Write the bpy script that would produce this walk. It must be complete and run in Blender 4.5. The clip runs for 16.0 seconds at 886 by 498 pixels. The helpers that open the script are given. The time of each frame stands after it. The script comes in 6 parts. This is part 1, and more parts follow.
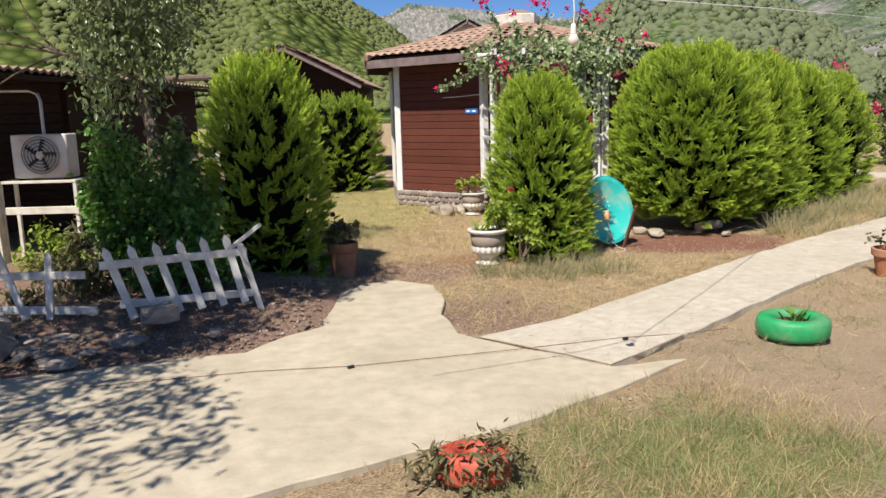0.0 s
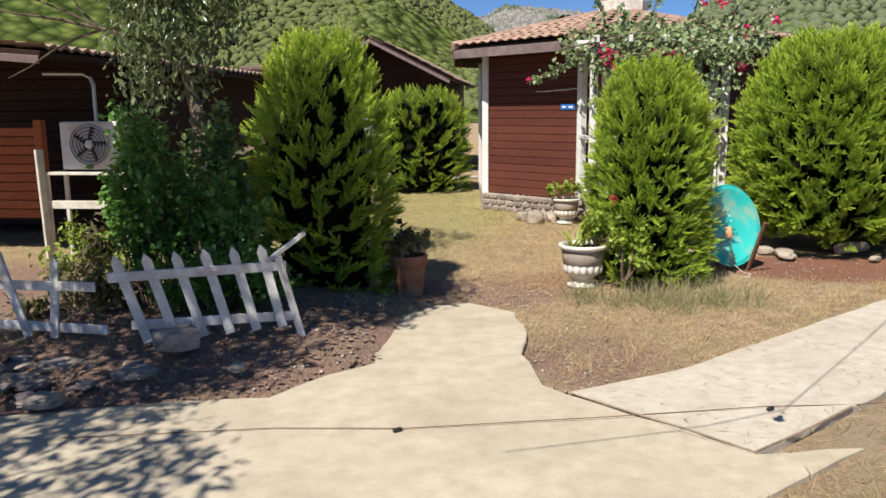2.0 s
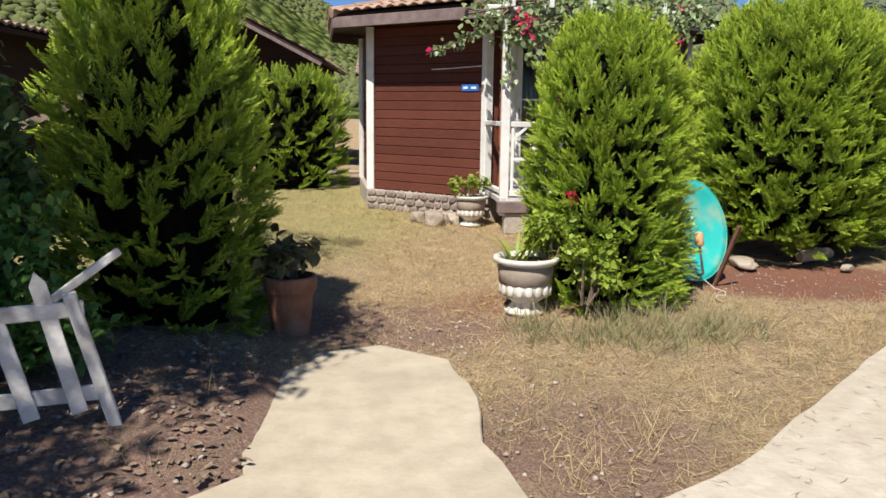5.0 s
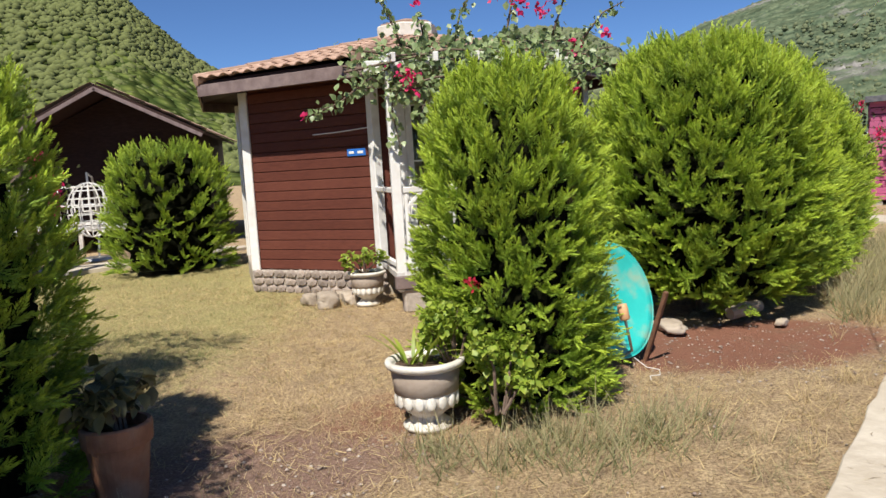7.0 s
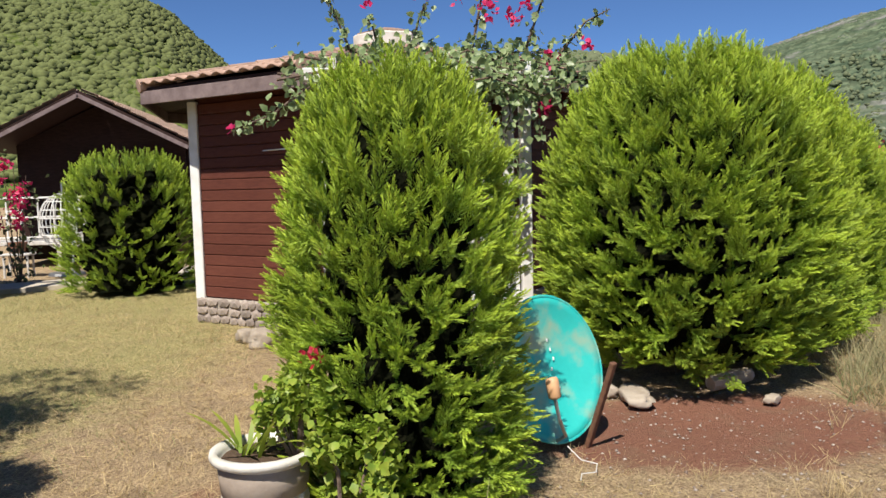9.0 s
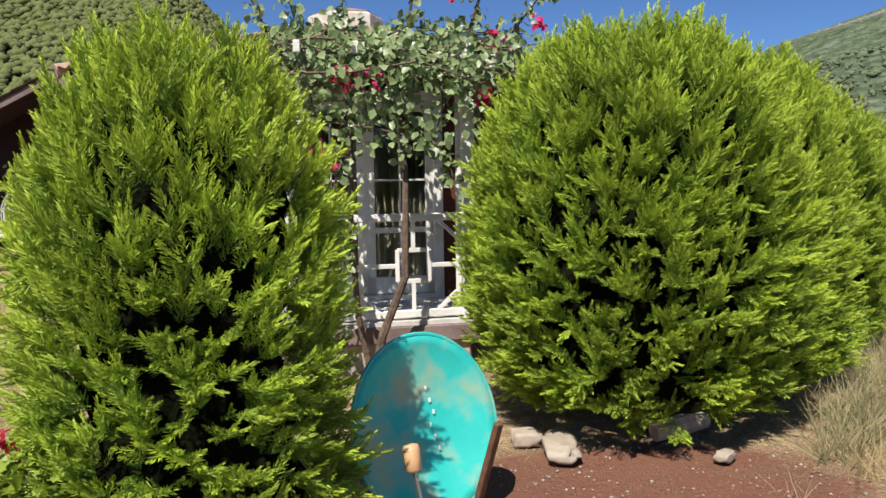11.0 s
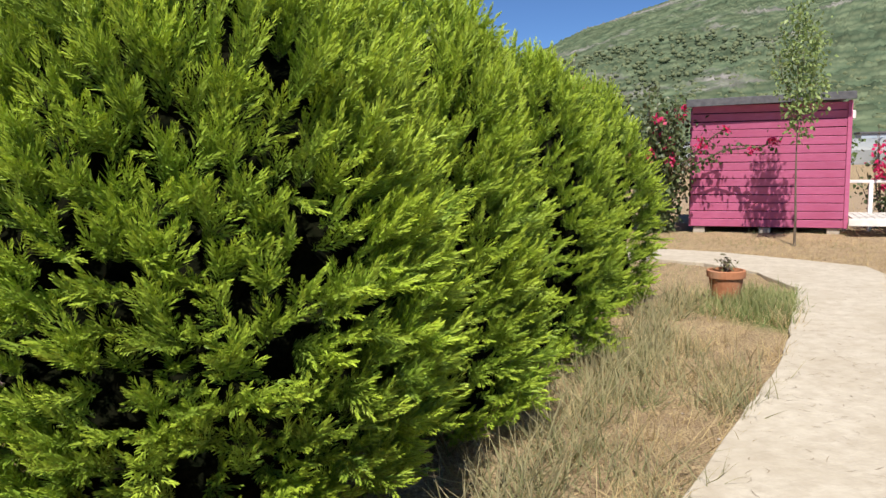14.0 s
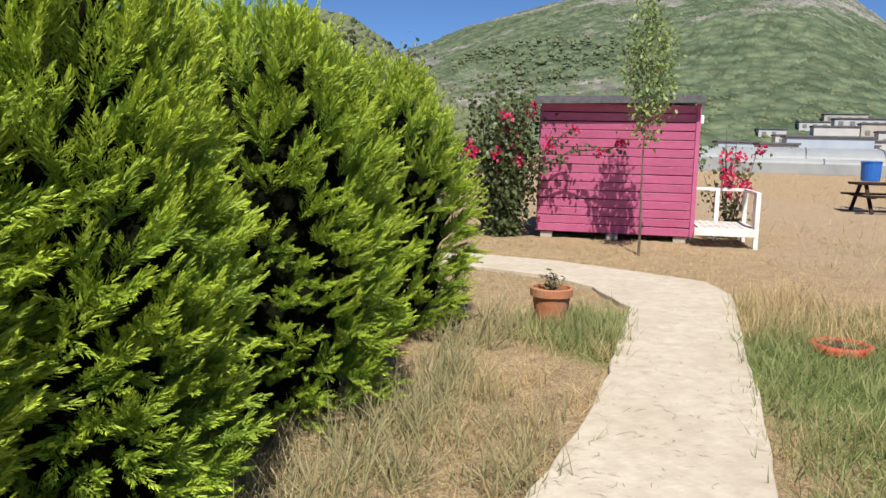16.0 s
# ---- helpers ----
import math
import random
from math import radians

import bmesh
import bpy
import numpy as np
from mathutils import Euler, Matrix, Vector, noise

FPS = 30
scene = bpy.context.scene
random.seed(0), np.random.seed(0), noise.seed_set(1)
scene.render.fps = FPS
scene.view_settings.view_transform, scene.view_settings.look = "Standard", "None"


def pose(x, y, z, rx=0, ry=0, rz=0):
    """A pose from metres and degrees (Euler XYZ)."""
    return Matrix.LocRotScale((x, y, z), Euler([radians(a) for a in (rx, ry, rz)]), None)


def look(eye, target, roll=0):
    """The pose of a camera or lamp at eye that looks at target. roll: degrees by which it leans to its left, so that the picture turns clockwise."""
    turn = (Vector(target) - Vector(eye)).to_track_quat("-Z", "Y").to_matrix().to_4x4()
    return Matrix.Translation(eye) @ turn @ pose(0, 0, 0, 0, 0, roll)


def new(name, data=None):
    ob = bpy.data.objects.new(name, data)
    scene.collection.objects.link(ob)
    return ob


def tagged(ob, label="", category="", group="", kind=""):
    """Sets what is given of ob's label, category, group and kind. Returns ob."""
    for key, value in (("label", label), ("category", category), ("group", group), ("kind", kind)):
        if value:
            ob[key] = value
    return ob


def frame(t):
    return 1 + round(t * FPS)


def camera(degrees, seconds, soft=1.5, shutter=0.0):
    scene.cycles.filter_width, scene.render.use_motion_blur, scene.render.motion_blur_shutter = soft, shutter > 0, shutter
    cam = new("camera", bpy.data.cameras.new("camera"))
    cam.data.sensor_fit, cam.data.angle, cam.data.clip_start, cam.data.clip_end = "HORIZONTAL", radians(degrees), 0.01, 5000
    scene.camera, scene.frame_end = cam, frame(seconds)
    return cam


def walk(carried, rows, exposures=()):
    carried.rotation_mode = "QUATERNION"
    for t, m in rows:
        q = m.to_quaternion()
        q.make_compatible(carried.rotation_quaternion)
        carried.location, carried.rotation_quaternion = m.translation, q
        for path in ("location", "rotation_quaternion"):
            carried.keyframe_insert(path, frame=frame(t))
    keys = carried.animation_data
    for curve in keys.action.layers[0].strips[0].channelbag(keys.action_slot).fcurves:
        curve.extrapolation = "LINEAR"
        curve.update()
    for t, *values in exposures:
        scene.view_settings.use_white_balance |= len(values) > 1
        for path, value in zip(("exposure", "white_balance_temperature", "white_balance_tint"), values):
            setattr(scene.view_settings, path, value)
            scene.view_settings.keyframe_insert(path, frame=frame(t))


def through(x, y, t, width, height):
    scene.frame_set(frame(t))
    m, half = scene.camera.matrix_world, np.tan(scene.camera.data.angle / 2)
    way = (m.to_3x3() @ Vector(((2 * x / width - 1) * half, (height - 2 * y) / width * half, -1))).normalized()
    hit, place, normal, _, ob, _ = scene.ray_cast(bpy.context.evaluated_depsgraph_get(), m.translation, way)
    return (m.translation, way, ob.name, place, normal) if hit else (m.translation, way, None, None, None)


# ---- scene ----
cam = camera(58.75, 16.0)
ROWS = [
    (0.0, 0.000, -0.000, 1.709, -10.09, 1.57, -0.00),
    (0.5, 0.069, 0.291, 1.713, -9.94, 1.40, 0.00),
    (1.0, 0.055, 0.613, 1.677, -9.78, 0.64, 0.92),
    (1.5, 0.058, 0.955, 1.641, -9.86, 0.84, 4.77),
    (2.0, 0.023, 1.326, 1.617, -9.94, 0.54, 6.72),
    (2.5, -0.117, 1.667, 1.590, -9.91, 1.55, 6.59),
    (3.0, -0.193, 2.011, 1.531, -8.74, 0.93, 6.42),
    (3.5, -0.256, 2.355, 1.463, -8.79, 0.48, 6.17),
    (4.0, -0.347, 2.673, 1.432, -9.07, 0.51, 5.36),
    (4.5, -0.350, 3.000, 1.403, -9.62, 0.31, 3.59),
    (5.0, -0.412, 3.304, 1.387, -10.07, -0.72, -3.08),
    (5.2, -0.448, 3.420, 1.396, -10.11, -0.21, -6.59),
    (7.3, 0.029, 4.411, 1.495, -5.58, 3.49, -9.89),
    (7.5, 0.150, 4.503, 1.485, -5.12, 2.82, -9.58),
    (8.0, 0.447, 4.767, 1.483, -4.71, 1.79, -8.72),
    (8.2, 0.540, 4.873, 1.471, -4.62, 1.88, -8.26),
    (10.3, 1.357, 5.739, 1.566, -5.11, 0.88, -6.21),
    (10.5, 1.471, 5.821, 1.565, -5.15, 1.10, -5.90),
    (11.0, 1.752, 6.065, 1.573, -5.47, 0.90, -5.10),
    (11.5, 1.944, 6.344, 1.558, -5.80, 0.87, -5.21),
    (12.0, 2.159, 6.607, 1.533, -5.84, 1.90, -6.35),
    (12.5, 2.467, 6.821, 1.546, -6.50, 1.60, -8.34),
    (13.0, 2.746, 7.051, 1.537, -7.03, 1.13, -11.98),
    (13.5, 3.032, 7.318, 1.552, -7.08, 0.99, -15.73),
    (14.0, 3.378, 7.537, 1.534, -7.12, 1.09, -17.94),
    (14.5, 3.694, 7.754, 1.526, -7.31, 1.09, -20.67),
    (15.0, 3.934, 8.022, 1.526, -7.66, 0.31, -24.11),
    (15.5, 4.243, 8.254, 1.512, -7.66, -0.79, -25.43),
    (16.0, 4.551, 8.460, 1.516, -7.61, -1.36, -26.53),
]
walk(cam, [(t, pose(x, y, z, 90 + pitch, roll, yaw)) for t, x, y, z, pitch, roll, yaw in ROWS])

# ---- light ----
SUN_WAY = Vector((0.31, 0.65, -1.0)).normalized()
world = bpy.data.worlds.new("world")
scene.world = world
world.use_nodes = True
wn = world.node_tree.nodes
sky = wn.new("ShaderNodeTexSky")
sky.sky_type, sky.sun_disc = "NISHITA", False
sky.sun_elevation, sky.sun_rotation = math.asin(-SUN_WAY.z), math.atan2(-SUN_WAY.x, -SUN_WAY.y)
sky.altitude = 4000
sky.air_density, sky.dust_density, sky.ozone_density = 1.0, 0.0, 10.0
wn["Background"].inputs["Strength"].default_value = 0.085
world.node_tree.links.new(sky.outputs[0], wn["Background"].inputs["Color"])
sun = new("sun", bpy.data.lights.new("sun", "SUN"))
sun.data.energy, sun.data.angle, sun.data.color = 5.0, radians(0.53), (1.0, 0.94, 0.84)
sun.rotation_mode = "QUATERNION"
sun.rotation_quaternion = SUN_WAY.to_track_quat("-Z", "Y")
sun.location = (-10, -20, 30)
scene.view_settings.exposure = 0.40


# ---- materials ----
def mat(name, a, b=None, scale=8.0, rough=0.8, bump=0.2, c=None, cscale=1.2, cmix=0.5, metal=0.0, stretch=(1, 1, 1), obj_random=0.0, bump_scale=None, coords="Object"):
    """Two colours by fine noise, a third by broad stains, and fine relief."""
    m = bpy.data.materials.new(name)
    m.use_nodes = True
    t = m.node_tree
    n, l = t.nodes, t.links
    bsdf = n["Principled BSDF"]
    tc, mp = n.new("ShaderNodeTexCoord"), n.new("ShaderNodeMapping")
    mp.inputs["Scale"].default_value = stretch
    l.new(tc.outputs[coords], mp.inputs[0])
    nz = n.new("ShaderNodeTexNoise")
    nz.inputs["Scale"].default_value, nz.inputs["Detail"].default_value, nz.inputs["Roughness"].default_value = scale, 6, 0.65
    l.new(mp.outputs[0], nz.inputs[0])
    ramp = n.new("ShaderNodeValToRGB")
    ramp.color_ramp.elements[0].position, ramp.color_ramp.elements[1].position = 0.35, 0.65
    ramp.color_ramp.elements[0].color, ramp.color_ramp.elements[1].color = (*a, 1), (*(b or a), 1)
    l.new(nz.outputs[0], ramp.inputs[0])
    col = ramp.outputs[0]
    if c:
        big = n.new("ShaderNodeTexNoise")
        big.inputs["Scale"].default_value, big.inputs["Detail"].default_value = cscale, 5
        l.new(tc.outputs[coords], big.inputs[0])
        r2 = n.new("ShaderNodeValToRGB")
        r2.color_ramp.elements[0].position, r2.color_ramp.elements[1].position = 0.45, 0.7
        r2.color_ramp.elements[0].color, r2.color_ramp.elements[1].color = (0, 0, 0, 1), (cmix, cmix, cmix, 1)
        l.new(big.outputs[0], r2.inputs[0])
        mix = n.new("ShaderNodeMixRGB")
        mix.inputs[2].default_value = (*c, 1)
        l.new(r2.outputs[0], mix.inputs[0])
        l.new(col, mix.inputs[1])
        col = mix.outputs[0]
    if obj_random:
        oi, hs, mr = n.new("ShaderNodeObjectInfo"), n.new("ShaderNodeHueSaturation"), n.new("ShaderNodeMapRange")
        mr.inputs["To Min"].default_value, mr.inputs["To Max"].default_value = 1 - obj_random, 1 + obj_random
        l.new(oi.outputs["Random"], mr.inputs[0])
        l.new(mr.outputs[0], hs.inputs["Value"])
        l.new(col, hs.inputs["Color"])
        col = hs.outputs[0]
    l.new(col, bsdf.inputs["Base Color"])
    bsdf.inputs["Roughness"].default_value, bsdf.inputs["Metallic"].default_value = rough, metal
    if rough >= 0.75:
        bsdf.inputs["Specular IOR Level"].default_value = 0.22
    if bump:
        bp, nb = n.new("ShaderNodeBump"), n.new("ShaderNodeTexNoise")
        nb.inputs["Scale"].default_value, nb.inputs["Detail"].default_value = bump_scale or scale * 2.5, 8
        l.new(mp.outputs[0], nb.inputs[0])
        bp.inputs["Strength"].default_value, bp.inputs["Distance"].default_value = bump, 0.02
        l.new(nb.outputs[0], bp.inputs["Height"])
        l.new(bp.outputs[0], bsdf.inputs["Normal"])
    return m


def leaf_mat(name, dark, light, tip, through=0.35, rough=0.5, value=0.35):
    """Foliage: colour by leaf and tip value (young tips, crown tops), some light passes through."""
    m = bpy.data.materials.new(name)
    m.use_nodes = True
    t = m.node_tree
    n, l = t.nodes, t.links
    bsdf, out = n["Principled BSDF"], n["Material Output"]
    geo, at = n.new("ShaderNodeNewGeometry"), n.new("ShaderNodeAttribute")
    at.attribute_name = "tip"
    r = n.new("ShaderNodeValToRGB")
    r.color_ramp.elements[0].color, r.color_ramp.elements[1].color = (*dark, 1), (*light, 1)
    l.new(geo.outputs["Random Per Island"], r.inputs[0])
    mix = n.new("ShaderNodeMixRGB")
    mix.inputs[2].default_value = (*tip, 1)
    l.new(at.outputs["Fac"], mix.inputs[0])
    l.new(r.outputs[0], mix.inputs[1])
    nz, hs, mr = n.new("ShaderNodeTexNoise"), n.new("ShaderNodeHueSaturation"), n.new("ShaderNodeMapRange")
    tc = n.new("ShaderNodeTexCoord")
    nz.inputs["Scale"].default_value = 2.2
    l.new(tc.outputs["Object"], nz.inputs[0])
    mr.inputs["To Min"].default_value, mr.inputs["To Max"].default_value = 1 - value, 1 + value
    l.new(nz.outputs[0], mr.inputs[0])
    l.new(mr.outputs[0], hs.inputs["Value"])
    l.new(mix.outputs[0], hs.inputs["Color"])
    l.new(hs.outputs[0], bsdf.inputs["Base Color"])
    bsdf.inputs["Roughness"].default_value = rough
    tr, ms = n.new("ShaderNodeBsdfTranslucent"), n.new("ShaderNodeMixShader")
    l.new(hs.outputs[0], tr.inputs["Color"])
    ms.inputs[0].default_value = through
    l.new(bsdf.outputs[0], ms.inputs[1])
    l.new(tr.outputs[0], ms.inputs[2])
    l.new(ms.outputs[0], out.inputs["Surface"])
    return m


def plain(name, c, rough=0.5, metal=0.0):
    return mat(name, c, tuple(v * 0.85 for v in c), 14, rough, 0.08, metal=metal)


M_CONC = mat("pale_concrete", (0.43, 0.37, 0.275), (0.54, 0.47, 0.36), 7, 0.9, 0.16, (0.37, 0.315, 0.235), 1.3, 0.6, bump_scale=40)
M_PATH = mat("stamped_concrete", (0.46, 0.40, 0.32), (0.57, 0.51, 0.42), 9, 0.9, 0.25, (0.41, 0.345, 0.26), 1.3, 0.5, bump_scale=30)
M_CRACK = mat("crack_filling", (0.24, 0.18, 0.13), (0.34, 0.27, 0.19), 30, 0.95, 0.2)
M_SIDING = mat("brown_painted_wood", (0.100, 0.034, 0.025), (0.140, 0.048, 0.034), 9, 0.55, 0.15, (0.17, 0.06, 0.04), 2, 0.35, stretch=(1, 1, 6), obj_random=0.12)
M_ORANGE = mat("orange_stained_wood", (0.27, 0.075, 0.03), (0.36, 0.11, 0.045), 9, 0.5, 0.15, stretch=(1, 1, 6), obj_random=0.12)
M_DARKWOOD = mat("dark_stained_wood", (0.024, 0.013, 0.011), (0.042, 0.022, 0.017), 9, 0.6, 0.2, stretch=(1, 1, 5), obj_random=0.15)
M_WHITE = mat("white_painted_wood", (0.74, 0.73, 0.70), (0.82, 0.81, 0.79), 10, 0.6, 0.15, (0.55, 0.51, 0.45), 3.5, 0.55)
M_WEATHER = mat("weathered_white_paint", (0.52, 0.50, 0.47), (0.72, 0.70, 0.67), 12, 0.8, 0.3, (0.34, 0.29, 0.24), 5, 0.7)
M_FASCIA = mat("greyed_fascia_board", (0.17, 0.125, 0.12), (0.25, 0.19, 0.18), 8, 0.75, 0.2, (0.12, 0.085, 0.08), 3, 0.6)
M_TILE = mat("terracotta_tile", (0.33, 0.21, 0.155), (0.44, 0.30, 0.23), 9, 0.85, 0.25, (0.26, 0.18, 0.14), 3, 0.6, obj_random=0.14)
M_TILE2 = mat("greyed_roof_tile", (0.33, 0.22, 0.16), (0.42, 0.30, 0.23), 9, 0.85, 0.25, (0.25, 0.19, 0.15), 2, 0.6, obj_random=0.12)
M_STONE = mat("field_stone", (0.26, 0.21, 0.18), (0.40, 0.34, 0.29), 7, 0.9, 0.45, (0.18, 0.15, 0.13), 3, 0.6, obj_random=0.25)
M_PALESTONE = mat("pale_stone", (0.34, 0.28, 0.22), (0.48, 0.41, 0.33), 7, 0.9, 0.45, (0.33, 0.28, 0.23), 3, 0.5, obj_random=0.15)
M_MORTAR = mat("lime_mortar", (0.38, 0.33, 0.28), (0.48, 0.42, 0.36), 20, 0.95, 0.4)
M_PINK = mat("pink_painted_board", (0.45, 0.10, 0.215), (0.52, 0.135, 0.265), 6, 0.6, 0.15, (0.40, 0.075, 0.165), 1.5, 0.5, stretch=(1, 1, 5), obj_random=0.06)
M_CURTAIN = mat("olive_beige_cloth", (0.34, 0.31, 0.22), (0.42, 0.39, 0.29), 30, 0.9, 0.1, (0.28, 0.25, 0.17), 2, 0.5)
M_FELT = mat("grey_roofing_felt", (0.09, 0.09, 0.10), (0.14, 0.14, 0.15), 12, 0.9, 0.3)
M_TEAL = mat("turquoise_paint", (0.02, 0.46, 0.42), (0.03, 0.53, 0.48), 5, 0.55, 0.08, (0.38, 0.42, 0.27), 5.5, 0.95)
M_RUST = mat("rusty_steel", (0.11, 0.055, 0.035), (0.20, 0.10, 0.06), 12, 0.8, 0.3)
M_CREAM = mat("cream_plastic", (0.60, 0.56, 0.46), (0.70, 0.66, 0.56), 12, 0.6, 0.15, (0.36, 0.30, 0.22), 5, 0.5)
M_PEACH = plain("peach_plastic", (0.72, 0.42, 0.22), 0.5)
M_POTWHITE = mat("weathered_white_pot", (0.66, 0.63, 0.56), (0.74, 0.71, 0.65), 9, 0.7, 0.2, (0.42, 0.37, 0.29), 6, 0.8)
M_POTBAND = mat("stained_pot_band", (0.33, 0.27, 0.22), (0.42, 0.35, 0.29), 8, 0.8, 0.2, (0.24, 0.19, 0.15), 5, 0.6)
M_TERRA = mat("terracotta_pot", (0.42, 0.17, 0.085), (0.52, 0.23, 0.12), 9, 0.85, 0.2, (0.36, 0.24, 0.17), 5, 0.6)
M_TYREGREEN = mat("green_painted_rubber", (0.02, 0.28, 0.09), (0.03, 0.36, 0.12), 10, 0.55, 0.15, (0.20, 0.27, 0.16), 5, 0.6)
M_TYRERED = mat("red_painted_rubber", (0.44, 0.06, 0.03), (0.55, 0.09, 0.045), 10, 0.6, 0.15, (0.35, 0.17, 0.10), 5, 0.6)
M_RUBBER = plain("black_rubber", (0.02, 0.02, 0.02), 0.6)
M_SOIL = mat("potting_soil", (0.07, 0.045, 0.03), (0.12, 0.08, 0.055), 30, 1.0, 0.6)
M_METAL = plain("galvanised_steel", (0.45, 0.45, 0.45), 0.4, 0.9)
M_ACWHITE = mat("aged_white_metal", (0.66, 0.63, 0.56), (0.74, 0.71, 0.65), 8, 0.5, 0.08, (0.45, 0.30, 0.18), 4, 0.7)
M_GREYPL = plain("grey_plastic", (0.22, 0.22, 0.21), 0.5)
M_BLUE = plain("blue_enamel", (0.03, 0.16, 0.55), 0.4)
M_BARK = mat("grey_brown_bark", (0.10, 0.075, 0.055), (0.19, 0.15, 0.115), 14, 0.95, 0.7, stretch=(1, 1, 0.3))
M_PALEWOOD = mat("pale_barkless_wood", (0.40, 0.33, 0.25), (0.52, 0.44, 0.34), 12, 0.85, 0.3, (0.27, 0.21, 0.15), 5, 0.6, stretch=(1, 1, 0.4))
M_VINE = mat("vine_bark", (0.10, 0.07, 0.055), (0.19, 0.14, 0.105), 16, 0.95, 0.6)
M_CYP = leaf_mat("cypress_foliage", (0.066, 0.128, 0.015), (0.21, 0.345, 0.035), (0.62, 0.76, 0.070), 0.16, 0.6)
# Almost black and matt: the deep shade between plumes put into colour.
M_CYPIN = mat("cypress_inner_shade", (0.003, 0.005, 0.002), (0.010, 0.010, 0.005), 20, 0.95, 0.8)
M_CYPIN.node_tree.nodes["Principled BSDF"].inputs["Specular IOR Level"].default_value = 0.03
M_LEAF = leaf_mat("tree_leaf", (0.055, 0.11, 0.025), (0.13, 0.21, 0.06), (0.20, 0.27, 0.09), 0.35, 0.4)
M_LEAFPALE = leaf_mat("pale_olive_leaf", (0.06, 0.095, 0.03), (0.19, 0.24, 0.10), (0.26, 0.30, 0.15), 0.3, 0.28)
M_SAPLING = leaf_mat("pale_sapling_leaf", (0.12, 0.20, 0.06), (0.30, 0.40, 0.13), (0.38, 0.45, 0.17), 0.35, 0.45)
M_SHRUB = leaf_mat("shrub_leaf", (0.045, 0.13, 0.025), (0.12, 0.28, 0.05), (0.22, 0.36, 0.06), 0.35, 0.4)
M_BOUG = leaf_mat("bougainvillea_leaf", (0.11, 0.18, 0.06), (0.28, 0.37, 0.16), (0.38, 0.44, 0.22), 0.3, 0.4)
M_DRYLEAF = leaf_mat("withered_leaf", (0.06, 0.06, 0.025), (0.16, 0.15, 0.06), (0.22, 0.19, 0.08), 0.25, 0.6)
M_LIME = leaf_mat("lime_green_leaf", (0.13, 0.24, 0.025), (0.30, 0.41, 0.045), (0.42, 0.45, 0.07), 0.3, 0.5)
M_FLOWER = leaf_mat("magenta_bract", (0.55, 0.010, 0.085), (0.75, 0.03, 0.16), (0.80, 0.06, 0.22), 0.4, 0.5)
M_CRIMSON = leaf_mat("crimson_petal", (0.38, 0.012, 0.03), (0.52, 0.02, 0.05), (0.55, 0.03, 0.07), 0.3, 0.5)
M_DRYGRASS = leaf_mat("dry_grass_blade", (0.24, 0.155, 0.07), (0.66, 0.51, 0.27), (0.70, 0.56, 0.31), 0.3, 0.8)
M_GREENGRASS = leaf_mat("green_grass_blade", (0.11, 0.20, 0.05), (0.26, 0.33, 0.11), (0.40, 0.38, 0.17), 0.3, 0.7)
M_WEED = leaf_mat("grey_green_weed", (0.11, 0.16, 0.05), (0.36, 0.34, 0.18), (0.50, 0.42, 0.24), 0.3, 0.8)


def glass_mat():
    m = bpy.data.materials.new("window_glass")
    m.use_nodes = True
    b = m.node_tree.nodes["Principled BSDF"]
    b.inputs["Base Color"].default_value = (0.9, 0.95, 0.93, 1)
    b.inputs["Roughness"].default_value, b.inputs["Transmission Weight"].default_value, b.inputs["IOR"].default_value = 0.03, 1.0, 1.3
    return m


M_GLASS = glass_mat()
for m in (M_SIDING, M_DARKWOOD, M_ORANGE):
    m.node_tree.nodes["Principled BSDF"].inputs["Specular IOR Level"].default_value = 0.12


# ---- building blocks ----
def mesh_of(bm, name):
    me = bpy.data.meshes.new(name)
    bm.to_mesh(me)
    bm.free()
    return me


def part(name, bm, material, parent=None, label="", smooth=False):
    """Links a bmesh as one mesh object, under a thing or a part."""
    me = mesh_of(bm, name)
    me.materials.append(material)
    if smooth:
        for p in me.polygons:
            p.use_smooth = True
    ob = new(name, me)
    ob.parent = parent
    if label:
        ob["label"] = label
    return ob


def thing(name, m, label, category, group="", kind=""):
    ob = new(name)
    ob.empty_display_size = 0.1
    ob.matrix_basis = m
    return tagged(ob, label, category, group, kind)


def box(bm, x, y, z, m=None, bevel=0.0):
    """A block of that size about its own centre, with worn edges."""
    r = bmesh.ops.create_cube(bm, size=1.0)
    bmesh.ops.scale(bm, vec=(x, y, z), verts=r["verts"])
    vs = r["verts"]
    if bevel:
        es = list({e for v in vs for e in v.link_edges})
        out = bmesh.ops.bevel(bm, geom=es, offset=bevel, segments=1, affect="EDGES", profile=0.5)
        vs = list({v for f in out["faces"] for v in f.verts} | {v for v in vs if v.is_valid})
    if m is not None:
        bmesh.ops.transform(bm, matrix=m, verts=vs)
    return vs


def block(x, y, z, m=None, bevel=0.006):
    bm = bmesh.new()
    box(bm, x, y, z, m, bevel)
    return bm


def bar(a, b, w, h, bevel=0.005, over=0.0):
    """A straight batten from a to b, w wide and h deep."""
    a, b = Vector(a), Vector(b)
    d = b - a
    q = d.to_track_quat("X", "Z").to_matrix().to_4x4()
    return block(d.length + over, w, h, Matrix.Translation((a + b) / 2) @ q, bevel)


